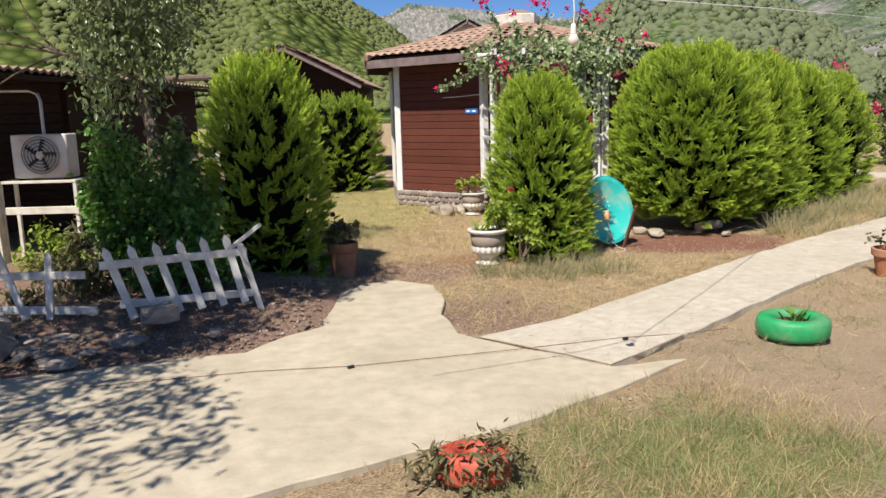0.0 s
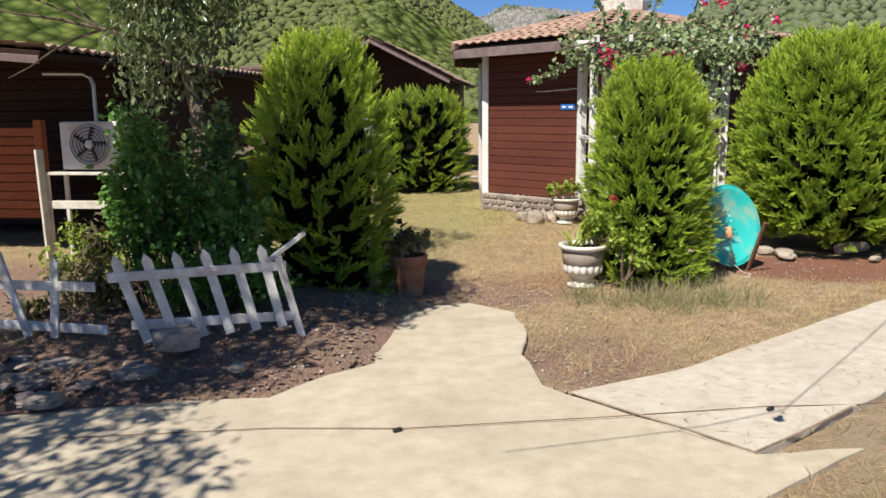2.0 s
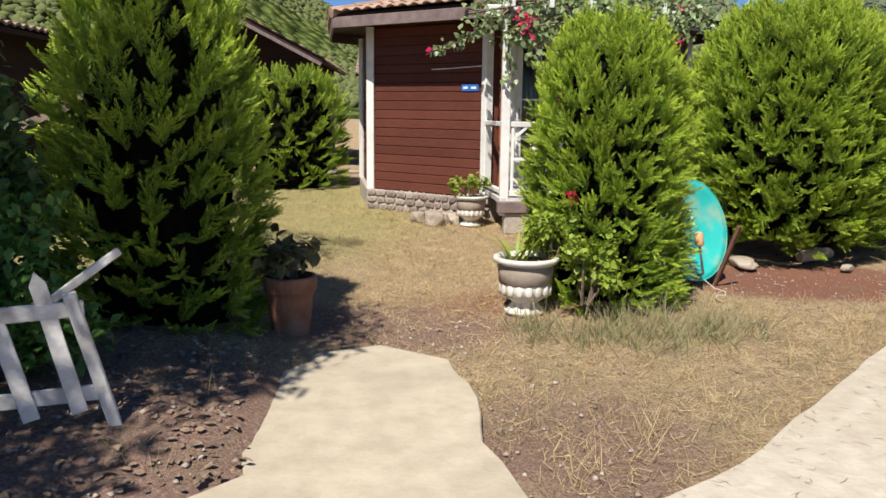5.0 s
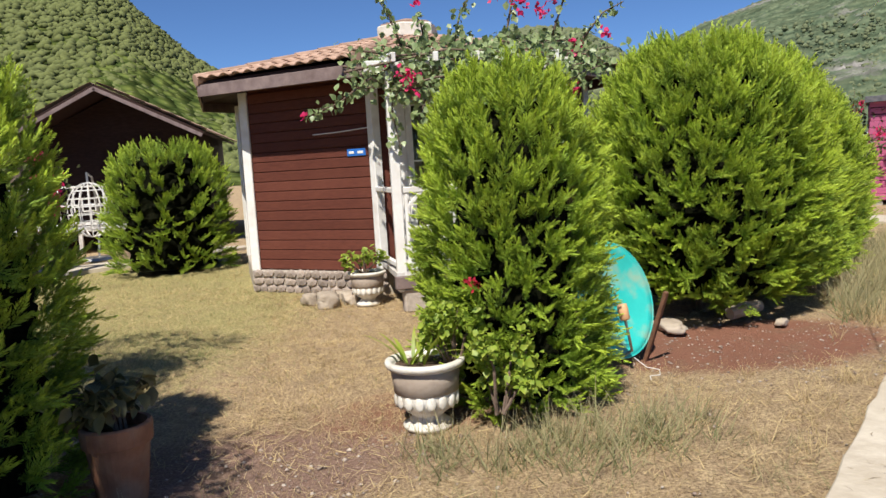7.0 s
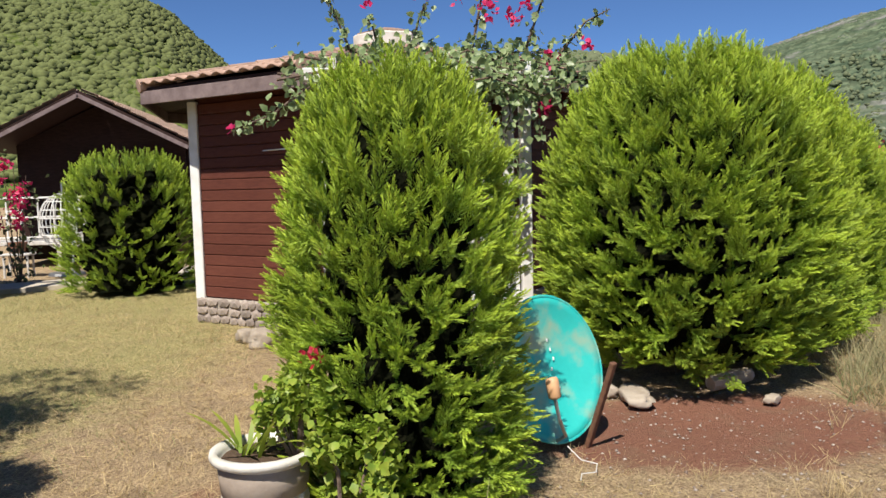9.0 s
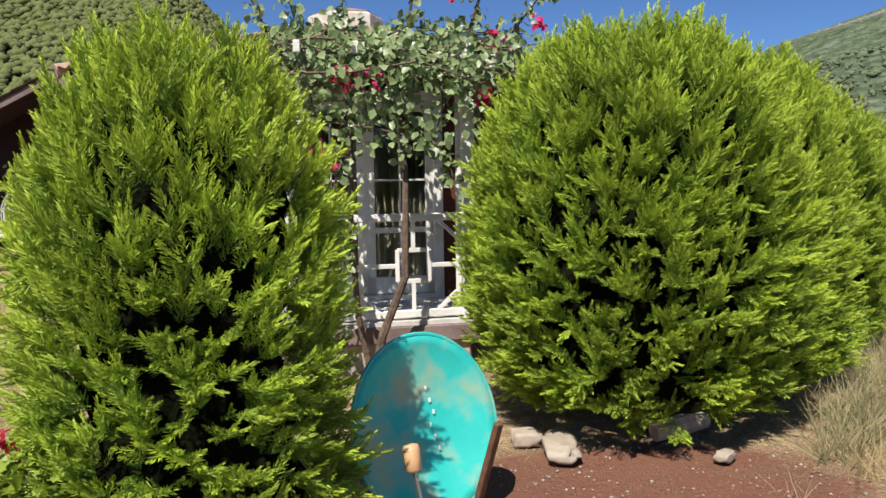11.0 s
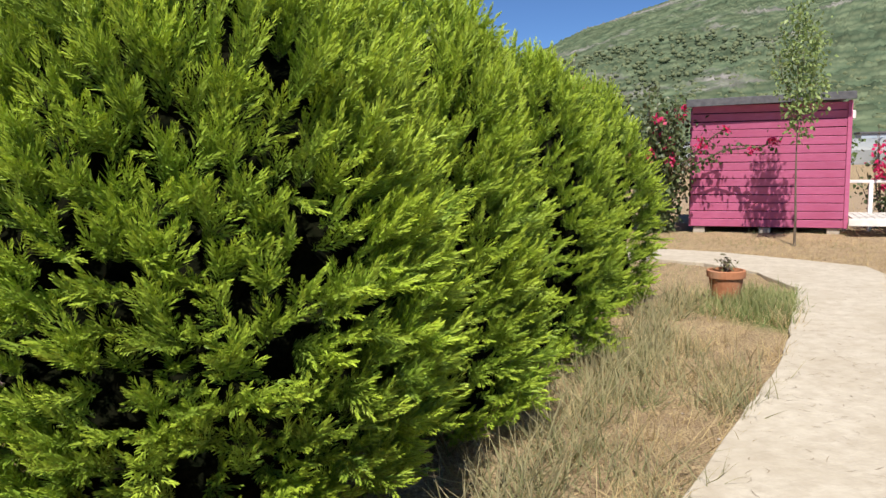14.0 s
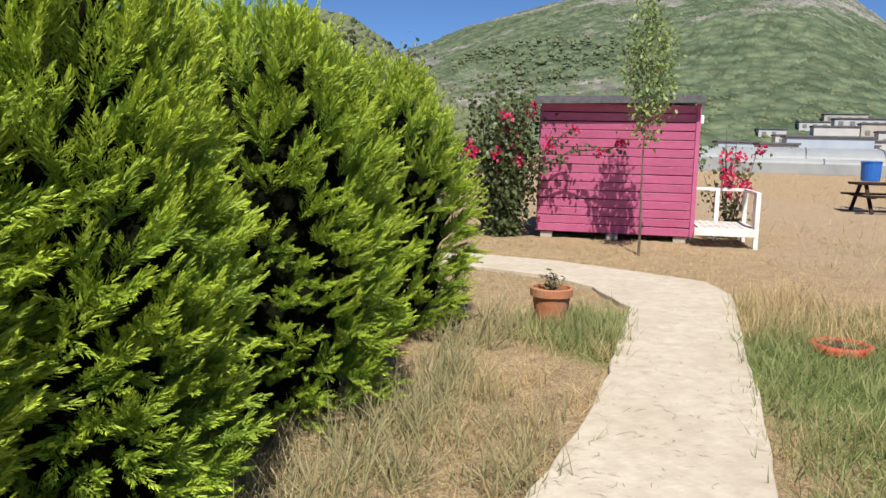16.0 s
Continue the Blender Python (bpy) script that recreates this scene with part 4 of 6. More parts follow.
for i in range(2):
    lx = x0 + 0.05 + i * leaf_w
    lf = new("door_leaf")
    lf.parent = door
    for sx, sz, px, pz in ((0.08, 1.8, lx + 0.04, 1.35), (0.08, 1.8, lx + leaf_w - 0.04, 1.35), (leaf_w, 0.09, lx + leaf_w / 2, 2.2), (leaf_w, 0.16, lx + leaf_w / 2, 0.53), (leaf_w, 0.05, lx + leaf_w / 2, 1.05)):
        part("leaf_rail", block(sx, 0.05, sz, Matrix.Translation((px, 0.0, pz)), 0.005), M_WHITE, lf)
    part("glazing_bar", block(0.018, 0.03, 1.6, Matrix.Translation((lx + leaf_w / 2, 0.0, 1.4)), 0.003), M_WHITE, lf)
    part("glazing_bar", block(leaf_w - 0.1, 0.03, 0.018, Matrix.Translation((lx + leaf_w / 2, 0.002, 1.52)), 0.003), M_WHITE, lf)
    gl = part("pane", block(leaf_w - 0.1, 0.006, 1.7, Matrix.Translation((lx + leaf_w / 2, -0.012, 1.38)), 0), M_GLASS, lf)
    gl.visible_shadow = False
for i in range(2):
    bm = bmesh.new()
    wide = leaf_w - 0.04
    lx = x0 + 0.07 + i * leaf_w
    edge = [(lx + wide * k / 40, -0.16 + 0.022 * math.sin(k * 1.35) + 0.008 * math.sin(k * 0.4)) for k in range(41)]
    lo, hi = [bm.verts.new((px, py, 0.5)) for px, py in edge], [bm.verts.new((px, py, 2.24)) for px, py in edge]
    for k in range(40):
        bm.faces.new((lo[k], lo[k + 1], hi[k + 1], hi[k]))
    bmesh.ops.solidify(bm, geom=bm.faces[:], thickness=0.002)
    cu = thing("curtain", DM, "drawn olive-beige curtain behind a glazed door", "curtain", "door curtains")
    part("cloth", bm, M_CURTAIN, cu, smooth=True)
part("door_handle", block(0.02, 0.05, 0.12, Matrix.Translation((x0 + 0.09, 0.04, 1.35)), 0.005), M_METAL, door, "steel door handle")

# porch
porch = thing("porch", pose(0, 0, 0), "white timber porch with a lattice railing", "porch")
PL, PR = Vector((0.77, 12.2, 0)), Vector((2.52, 12.42, 0))
back_l, back_r = corner(1, CR + 0.03, 0), corner(2, CR + 0.03, 0)
bm = bmesh.new()
quad = [PL + Vector((-0.06, -0.06, 0)), PR + Vector((0.06, -0.06, 0)), back_r, back_l]
vs = [bm.verts.new((p.x, p.y, 0.40)) for p in quad] + [bm.verts.new((p.x, p.y, 0.345)) for p in quad]
bm.faces.new(vs[:4]), bm.faces.new(vs[4:][::-1])
for i in range(4):
    bm.faces.new((vs[i], vs[i + 4], vs[(i + 1) % 4 + 4], vs[(i + 1) % 4]))
bmesh.ops.recalc_face_normals(bm, faces=bm.faces)
part("deck", bm, M_WEATHER, porch, "weathered boarded deck")
UPZ = Vector((0, 0, 1))
part("beam", bar(PL + UPZ * 0.30 + Vector((-0.08, -0.08, 0)), PR + UPZ * 0.30 + Vector((0.08, -0.08, 0)), 0.07, 0.13, 0.008), M_FASCIA, porch, "greyed edge beam")
part("footing", bar(PL + UPZ * 0.11, PR + UPZ * 0.11, 0.14, 0.26, 0.02), M_MORTAR, porch, "stone footing")
for p in (PL, PR):
    part("post", bar(p + UPZ * 0.2, p + UPZ * 2.42, 0.10, 0.10, 0.008), M_WHITE, porch)
part("top_beam", bar(PL + UPZ * 2.46, PR + UPZ * 2.46, 0.09, 0.11, 0.006, 0.5), M_WHITE, porch)
for i in range(5):
    p = PL.lerp(PR, i / 4)
    q2 = back_l.lerp(back_r, i / 4)
    part("rafter", bar(p + UPZ * 2.52 + (p - q2).normalized() * 0.25, q2 + UPZ * 2.60, 0.05, 0.09, 0.005), M_WHITE, porch)
for nm, z in (("top_rail", 1.23), ("bottom_rail", 0.45)):
    part(nm, bar(PL + UPZ * z, PR + UPZ * z, 0.05, 0.06, 0.006), M_WHITE, porch)
along = (PR - PL).normalized()
PLEN = (PR - PL).length


def rail(x_a, z_a, x_b, z_b, w=0.035, off=0.0):
    part("lattice_bar", bar(PL + along * x_a + UPZ * z_a + Vector((0, off, 0)), PL + along * x_b + UPZ * z_b + Vector((0, off, 0)), 0.03, w, 0.003), M_WHITE, porch)


rail(0.09, 0.47, 0.09, 1.21)
rail(PLEN - 0.09, 0.47, PLEN - 0.09, 1.21)
for c in (0.46, PLEN - 0.46):
    rail(c, 0.47, c, 0.71), rail(c, 0.97, c, 1.21)
    rail(c - 0.13, 0.715, c + 0.13, 0.715), rail(c - 0.13, 0.965, c + 0.13, 0.965)
    rail(c - 0.13, 0.71, c - 0.13, 0.97, 0.035, -0.004), rail(c + 0.13, 0.71, c + 0.13, 0.97, 0.035, -0.004)
rail(0.1, 0.84, 0.33, 0.84), rail(0.59, 0.84, PLEN - 0.59, 0.84), rail(PLEN - 0.33, 0.84, PLEN - 0.1, 0.84)
rail(PLEN / 2, 0.47, PLEN / 2, 1.21, 0.04, -0.003)
for s, xx in ((1, 0.1), (-1, PLEN - 0.1)):
    rail(xx, 0.62, xx + s * 0.16, 0.47, 0.03, -0.002), rail(xx, 1.06, xx + s * 0.16, 1.21, 0.03, -0.002)
rail(PLEN / 2 - 0.14, 0.47, PLEN / 2, 0.62, 0.03, -0.002), rail(PLEN / 2 + 0.14, 0.47, PLEN / 2, 0.62, 0.03, -0.002)
# rail on the porch's open side
part("side_rail", bar(PL + UPZ * 1.23, back_l + UPZ * 1.23, 0.05, 0.05, 0.005), M_WHITE, porch)
part("side_rail", bar(PL + UPZ * 0.46, back_l + UPZ * 0.46, 0.05, 0.05, 0.005), M_WHITE, porch)

# number plate and a thin cable on the wall
M0 = seat_of(corner(0, CR, 0), corner(1, CR, 0))
W0 = (corner(1, CR, 0) - corner(0, CR, 0)).length
sign = thing("name_plate", M0 @ Matrix.Translation((W0 - 0.24, 0.026, 1.66)), "small blue enamel name plate on a wall", "sign")
part("plate", block(0.26, 0.012, 0.085, None, 0.004), M_BLUE, sign)
part("lettering_bar", block(0.07, 0.004, 0.028, Matrix.Translation((-0.065, 0.008, 0)), 0.001), M_WHITE, sign)
part("lettering_bar", block(0.08, 0.004, 0.028, Matrix.Translation((0.06, 0.008, 0)), 0.001), M_WHITE, sign)
wire = part("wall_cable", tube([(W0 - 0.85, 0.03, 1.90), (W0 - 0.55, 0.035, 1.905), (W0 - 0.06, 0.03, 1.93)], 0.007, 5), M_WHITE)
wire.matrix_basis = M0
tagged(wire, "thin white cable pinned to a brown wall", "cable")


# ---- bougainvillea ----
def strand(g, pts, n):
    """Points and directions spread along a line, with scatter."""
    P = np.array(pts, float)
    seg = np.linalg.norm(np.diff(P, axis=0), axis=1)
    s = np.concatenate([[0], np.cumsum(seg)])
    u = g.uniform(0, s[-1], n)
    pos = np.stack([np.interp(u, s, P[:, k]) for k in range(3)], -1)
    d = np.stack([np.interp(np.minimum(u + 0.05, s[-1] + 0.01), np.append(s, s[-1] + 0.05), np.append(P[:, k], 2 * P[-1, k] - P[-2, k])) for k in range(3)], -1) - pos
    return pos, d


def climber(name, x, y, label, seed, strands, blooms, size=0.075, material=M_BOUG, stem=0.014, bloom_size=0.06, category="climbing plant"):
    """Stems with leaves along them, and clusters of papery bracts. strands: (points, leaves, scatter); blooms: (x, y, z, radius, count)."""
    g = np.random.default_rng(seed)
    t = thing(name, pose(x, y, 0), label, category)
    sets, bl = [], []
    for pts, n, sc in strands:
        loc = [(p[0] - x, p[1] - y, p[2]) for p in pts]
        part("stem", tube(loc, list(np.linspace(stem, stem * 0.35, len(loc))), 5), M_VINE, t)
        pos, d = strand(g, loc, n)
        pos = pos + g.normal(0, sc, (n, 3))
        ahead = g.normal(size=(n, 3)) * 0.8 + np.array((0, -0.2, -0.7))
        sets.append(spread(OVAL_WIDE, pos, ahead, np.array((0, -0.6, 0.6)) + 0.6 * g.normal(size=(n, 3)), size * g.uniform(0.55, 1.25, n)))
    for bx, by, bz, r, n in blooms:
        pos = np.array((bx - x, by - y, bz)) + g.normal(0, r * 0.5, (n, 3))
        bl.append(spread(OVAL_WIDE, pos, g.normal(size=(n, 3)), g.normal(size=(n, 3)), bloom_size * g.uniform(0.6, 1.2, n)))
    linked("foliage", fast_mesh("foliage", *joined(*sets)), material, t)
    if bl:
        linked("blossom", fast_mesh("blossom", *joined(*bl)), M_FLOWER, t, "magenta papery bracts")
    return t


OVAL_WIDE = oval(0.42, 0.08)
g = np.random.default_rng(71)
S = []
for i in range(16):
    z = 2.33 + 0.024 * i + g.uniform(-0.05, 0.05)
    yy = 12.0 + 0.045 * i
    xa, xb = g.uniform(0.3, 1.1), g.uniform(2.2, 3.3)
    mid = [(xa + (xb - xa) * k / 5, yy + g.uniform(-0.15, 0.2), z + g.uniform(-0.16, 0.14)) for k in range(6)]
    S.append((mid, 180, 0.075))
for i in range(9):
    xx = 0.85 + i * 0.2
    drop = g.uniform(0.25, 0.6)
    S.append(([(xx, 12.1, 2.45), (xx + 0.05, 12.0, 2.45 - drop * 0.6), (xx + g.uniform(-0.12, 0.12), 11.98, 2.45 - drop)], 65, 0.055))
S.append(([(1.55, 12.1, 2.3), (1.6, 11.97, 1.9), (1.42, 11.93, 1.35), (1.52, 11.92, 0.9), (1.42, 11.93, 0.35)], 190, 0.06))
S.append(([(1.95, 12.1, 2.25), (2.05, 11.98, 1.95), (2.28, 11.95, 1.75), (2.35, 11.95, 1.45)], 110, 0.06))
S.append(([(1.05, 12.1, 2.35), (1.35, 11.98, 1.98), (1.75, 11.95, 1.92), (2.2, 11.97, 1.82)], 190, 0.085))
S.append(([(0.78, 12.15, 2.45), (0.55, 12.1, 2.33), (0.25, 12.15, 2.12), (-0.05, 12.2, 2.02)], 85, 0.035))
S.append(([(0.80, 12.1, 2.35), (0.76, 12.05, 2.0), (0.82, 12.05, 1.65)], 35, 0.04))
for x_a, x_b, top in ((2.05, 2.25, 3.62), (2.55, 2.9, 3.60), (0.95, 0.62, 3.35), (1.5, 1.62, 3.1), (2.9, 3.3, 3.05), (1.2, 1.1, 2.95)):
    S.append(([(x_a, 12.5, 2.7), ((x_a + x_b) / 2, 12.4, (2.7 + top) / 2 + 0.08), (x_b, 12.3, top)], 42, 0.035))
BL = [(0.93, 11.95, 2.30, 0.14, 60), (1.55, 11.95, 2.28, 0.09, 34), (1.78, 11.95, 2.30, 0.06, 18), (1.42, 11.9, 1.68, 0.10, 30), (1.3, 11.9, 1.78, 0.05, 10), (1.36, 11.9, 1.55, 0.05, 12), (2.6, 11.98, 2.15, 0.06, 20), (0.62, 12.3, 3.27, 0.09, 26), (1.42, 12.3, 3.25, 0.08, 22), (1.58, 12.3, 3.22, 0.07, 20), (2.2, 12.35, 3.05, 0.09, 26), (2.4, 12.35, 2.98, 0.08, 22), (2.55, 12.35, 3.1, 0.06, 14), (1.9, 12.3, 3.15, 0.05, 10), (2.75, 12.3, 2.62, 0.07, 16), (-0.1, 12.2, 2.02, 0.03, 6), (1.1, 12.3, 3.1, 0.05, 10), (3.1, 12.3, 2.75, 0.06, 12)]
climber("bougainvillea", 1.8, 12.05, "bougainvillea with magenta flowers climbing over a white porch", 72, S, BL, 0.075)
for pts in ([(1.72, 12.08, -0.03), (1.80, 12.0, 0.35), (1.98, 11.98, 0.8), (2.0, 12.05, 1.5), (1.95, 12.1, 2.4)], [(1.72, 12.1, -0.03), (1.62, 12.02, 0.5), (1.58, 12.02, 1.1), (1.62, 12.1, 2.4)]):
    ob = part("vine_stem", tube(pts, [0.04, 0.034, 0.03, 0.025, 0.018], 7) if len(pts) == 5 else tube(pts, [0.03, 0.026, 0.02, 0.015], 7), M_VINE)
    tagged(ob, "twisted woody vine stem rising before a porch railing", "vine")

g = np.random.default_rng(81)


def boug_bush(x, y, rx, h, n, label, seed, blooms, dense=150):
    g = np.random.default_rng(seed)
    S, B = [], []
    for i in range(n):
        a, d = g.uniform(0, 6.3), rx * g.uniform(0.1, 1.0)
        top = h * g.uniform(0.55, 1.0)
        S.append(([(x + 0.1 * d * math.cos(a), y + 0.1 * d * math.sin(a), 0.0), (x + 0.6 * d * math.cos(a), y + 0.6 * d * math.sin(a), top * 0.5), (x + d * math.cos(a), y + d * math.sin(a), top)], dense, 0.12))
    for i in range(blooms):
        pts = S[g.integers(0, n)][0]
        p, q2 = np.array(pts[1]), np.array(pts[2])
        c = p + (q2 - p) * g.uniform(0.4, 1.05)
        B.append((c[0] - 0.05, c[1] - 0.12, c[2], 0.11, 22))
    return climber("bougainvillea", x, y, label, seed, S, B, 0.085, M_BOUG_DARK, 0.012, 0.075, "bush")


M_BOUG_DARK = leaf_mat("dark_bougainvillea_leaf", (0.035, 0.07, 0.022), (0.10, 0.15, 0.05), (0.17, 0.17, 0.07), 0.25, 0.45)
boug_bush(11.45, 20.0, 0.85, 2.55, 38, "tall dark bougainvillea with red flowers beside a pink hut", 82, 14)
boug_bush(10.2, 20.6, 0.9, 2.3, 34, "dark bougainvillea bush with red flowers", 83, 9)
boug_bush(8.9, 19.6, 1.0, 3.1, 30, "straggling bougainvillea with upright shoots", 84, 5, 90)
boug_bush(7.4, 18.4, 0.9, 3.2, 20, "straggling bougainvillea behind a hedge", 85, 4, 90)
climber("bougainvillea", 11.6, 19.4, "bougainvillea branch reaching across a pink wall", 86, [([(11.6, 19.4, 1.1), (12.05, 18.9, 1.45), (12.45, 18.4, 1.5), (12.6, 18.25, 1.62)], 110, 0.07), ([(11.6, 19.4, 1.2), (11.95, 19.0, 1.7), (12.1, 18.8, 1.85)], 50, 0.06)], [(12.55, 18.28, 1.6, 0.09, 26), (12.35, 18.5, 1.48, 0.06, 14), (11.75, 19.1, 1.55, 0.10, 26), (12.05, 18.8, 1.8, 0.06, 12)], 0.08, M_BOUG_DARK, 0.02, 0.07)
boug_bush(15.3, 18.6, 0.55, 1.9, 12, "thin bougainvillea with red flowers behind a white deck", 87, 12, 30)
boug_bush(-4.5, 18.9, 0.45, 2.1, 8, "bougainvillea with magenta flowers on a cottage post", 88, 14, 26)

# ---- satellite dish ----
dish = thing("satellite_dish", look((1.97, 9.50, 0.45), (1.97 + 0.40, 9.50 - 0.87, 0.45 + 0.26)), "faded turquoise satellite dish with rust patches on the ground", "satellite dish")
bm = bmesh.new()
rings = []
for i in range(11):
    s = i / 10
    rings.append([bm.verts.new((0.36 * s * math.cos(2 * math.pi * k / 44), 0.41 * s * math.sin(2 * math.pi * k / 44), 0.085 * (1 - s * s))) for k in range(44)] if i else [bm.verts.new((0, 0, 0.085))])
for p, q2 in zip(rings, rings[1:]):
    for k in range(44):
        j = (k + 1) % 44
        bm.faces.new((p[0], q2[k], q2[j]) if len(p) == 1 else (p[k], q2[k], q2[j], p[j]))
bmesh.ops.recalc_face_normals(bm, faces=bm.faces)
bmesh.ops.solidify(bm, geom=bm.faces[:], thickness=0.006)
part("reflector", bm, M_TEAL, dish, smooth=True)
bm = bmesh.new()
tube([(0.362 * math.cos(2 * math.pi * k / 44), 0.412 * math.sin(2 * math.pi * k / 44), 0.0) for k in range(45)], 0.009, 6, bm)
part("rim", bm, M_TEAL, dish, "rolled turquoise rim")
part("feed_arm", tube([(0.05, -0.40, 0.02), (0.10, -0.36, -0.14), (0.20, -0.26, -0.24), (0.22, -0.14, -0.26)], 0.010, 7), M_METAL, dish, "bent steel feed arm")
part("feed_horn", lathe([(0.018, 0), (0.034, 0.01), (0.036, 0.09), (0.030, 0.11), (0.012, 0.115)], 14, None, pose(0.22, -0.15, -0.26, -90, 0, 0)), M_PEACH, dish, "peach plastic feed horn", True)
part("mount", block(0.10, 0.14, 0.12, Matrix.Translation((0, -0.1, 0.14)), 0.01), M_METAL, dish)
part("brace", tube([(0, -0.1, 0.14), (0.05, -0.38, 0.30)], 0.02, 7), M_METAL, dish)
for i in range(6):
    part("paint_chip", block(0.012, 0.02, 0.002, Matrix.Translation((-0.05 - 0.012 * (i % 3), 0.16 - 0.055 * i, 0.063 - 0.008 * (i > 3))), 0.001), M_WHITE, dish, "bare white chip")
stake = part("stake", bar((2.155, 9.47, -0.04), (2.265, 9.31, 0.51), 0.04, 0.03, 0.005), M_RUST)
tagged(stake, "rusty steel stake leaning beside a satellite dish", "stake")
cabl = part("cable_loop", tube([(1.97, 9.2, 0.10), (2.02, 9.12, 0.05), (2.1, 9.1, 0.03), (2.06, 9.0, 0.025), (1.98, 8.98, 0.03), (1.95, 8.9, 0.03)], 0.003, 5), M_WHITE)
tagged(cabl, "thin pale cable curling on the ground", "cable")


# ---- pots and tyres ----
def urn(x, y, s, label, turn=0, tall=0.9):
    t = thing("urn_planter", pose(x, y, 0, 0, 0, turn), label, "plant pot", "white urn planters")
    t.scale = (1, 1, tall)
    prof = [(0.10, 0.0), (0.135, 0.0), (0.14, 0.025), (0.105, 0.05), (0.085, 0.08), (0.10, 0.10), (0.15, 0.14), (0.168, 0.20), (0.170, 0.22), (0.176, 0.30), (0.188, 0.375), (0.215, 0.39), (0.222, 0.41), (0.218, 0.428), (0.192, 0.43), (0.180, 0.40), (0.176, 0.37)]
    bm = lathe([(r * s, z * s) for r, z in prof], 36)
    for v in bm.verts:
        z = v.co.z / s
        if 0.1 < z < 0.215:
            k = 1 + 0.035 * abs(math.sin(8 * math.atan2(v.co.y, v.co.x)))
            v.co.x, v.co.y = v.co.x * k, v.co.y * k
    part("body", bm, M_POTWHITE, t, smooth=True)
    for k in range(16):
        a = 2 * math.pi * k / 16
        bm = bmesh.new()
        bmesh.ops.create_icosphere(bm, subdivisions=2, radius=1)
        bmesh.ops.scale(bm, vec=(0.028 * s, 0.016 * s, 0.05 * s), verts=bm.verts)
        bmesh.ops.transform(bm, matrix=pose(0.166 * s * math.cos(a), 0.166 * s * math.sin(a), 0.19 * s, 0, 0, math.degrees(a) + 90), verts=bm.verts)
        part("gadroon", bm, M_POTWHITE, t, smooth=True)
    part("stained_band", lathe([(0.173 * s, 0.232 * s), (0.179 * s, 0.236 * s), (0.191 * s, 0.372 * s), (0.186 * s, 0.376 * s)], 36), M_POTBAND, t, "brown-stained upper band", True)
    part("soil", lathe([(0.02 * s, 0.37 * s), (0.178 * s, 0.37 * s), (0.17 * s, 0.395 * s), (0.02 * s, 0.40 * s)], 20), M_SOIL, t, "dry dark soil")
    return t


urn(0.46, 8.60, 1.03, "weathered white urn planter with a stained gadrooned bowl")
urn(0.45, 12.75, 0.95, "weathered white urn planter beside a cabin wall")


def rosette(x, y, z, n, length, label, seed, material=M_LIME, width=0.045, flat=0.5, name="pot_plant"):
    """Strap leaves from one point."""
    g = np.random.default_rng(seed)
    t = thing(name, pose(x, y, z), label, "plant")
    tv = []
    for i in range(6):
        s = i / 5
        w = width * math.sin(math.pi * (0.12 + 0.88 * s)) ** 0.6 if s < 1 else 0
        tv += [(-w, s, 0.35 * s * (1 - s)), (w, s, 0.35 * s * (1 - s))]
    tf = [(2 * i, 2 * i + 1, 2 * i + 3) for i in range(5)] + [(2 * i, 2 * i + 3, 2 * i + 2) for i in range(5)]
    tpl = (np.array(tv), np.array(tf), np.repeat(np.linspace(0, 1, 6), 2))
    a = g.uniform(0, 6.3, n)
    ahead = np.stack([np.cos(a), np.sin(a), g.uniform(flat * 0.5, flat * 2.4, n)], -1)
    v, f, tip = spread(tpl, np.zeros((n, 3)) + g.normal(0, 0.03, (n, 3)) * np.array((1, 1, 0)), ahead, np.tile(np.array((0, 0, 1.0)), (n, 1)), length * g.uniform(0.6, 1.15, n))
    linked("leaf_rosette", fast_mesh("leaf_rosette", v, f, tip), material, t)
    return t


rosette(0.40, 8.60, 0.36, 18, 0.28, "spiky pale green succulent in an urn planter", 91)
shrub(0.62, 8.56, 0.22, 0.18, 0.42, 620, "lime green geranium spilling from an urn planter", 92, M_LIME, OVAL_WIDE, 0.042, 0.34, "geranium", "plant")
shrub(0.80, 8.28, 0.24, 0.14, 0.55, 560, "lime green geranium beside a cypress bush", 93, M_LIME, OVAL_WIDE, 0.045, 0.15, "geranium", "plant")
bl = fast_mesh("blossom", *spread(OVAL_WIDE, np.array((0.70, 8.30, 0.84)) + RNG.normal(0, 0.016, (26, 3)), RNG.normal(size=(26, 3)), RNG.normal(size=(26, 3)), np.full(26, 0.024)))
tagged(linked("blossom", bl, M_CRIMSON), "small crimson geranium flower head", "flower")
shrub(0.42, 12.75, 0.24, 0.2, 0.28, 170, "pale green trailing plant in an urn planter", 94, M_LIME, OVAL_WIDE, 0.06, 0.38, "trailing_plant", "plant")


def flower_pot(x, y, r, h, label, material=M_TERRA, z=0.0):
    t = thing("flower_pot", pose(x, y, z), label, "plant pot", "clay flower pots")
    part("body", lathe([(r * 0.66, 0), (r * 0.70, 0.01), (r * 0.9, h * 0.74), (r * 0.92, h * 0.75), (r, h * 0.76), (r * 1.02, h * 0.98), (r * 0.98, h), (r * 0.88, h), (r * 0.85, h * 0.8)], 28), material, t)
    part("soil", lathe([(0.01, h * 0.82), (r * 0.86, h * 0.82), (r * 0.82, h * 0.86), (0.01, h * 0.88)], 18), M_SOIL, t)
    return t


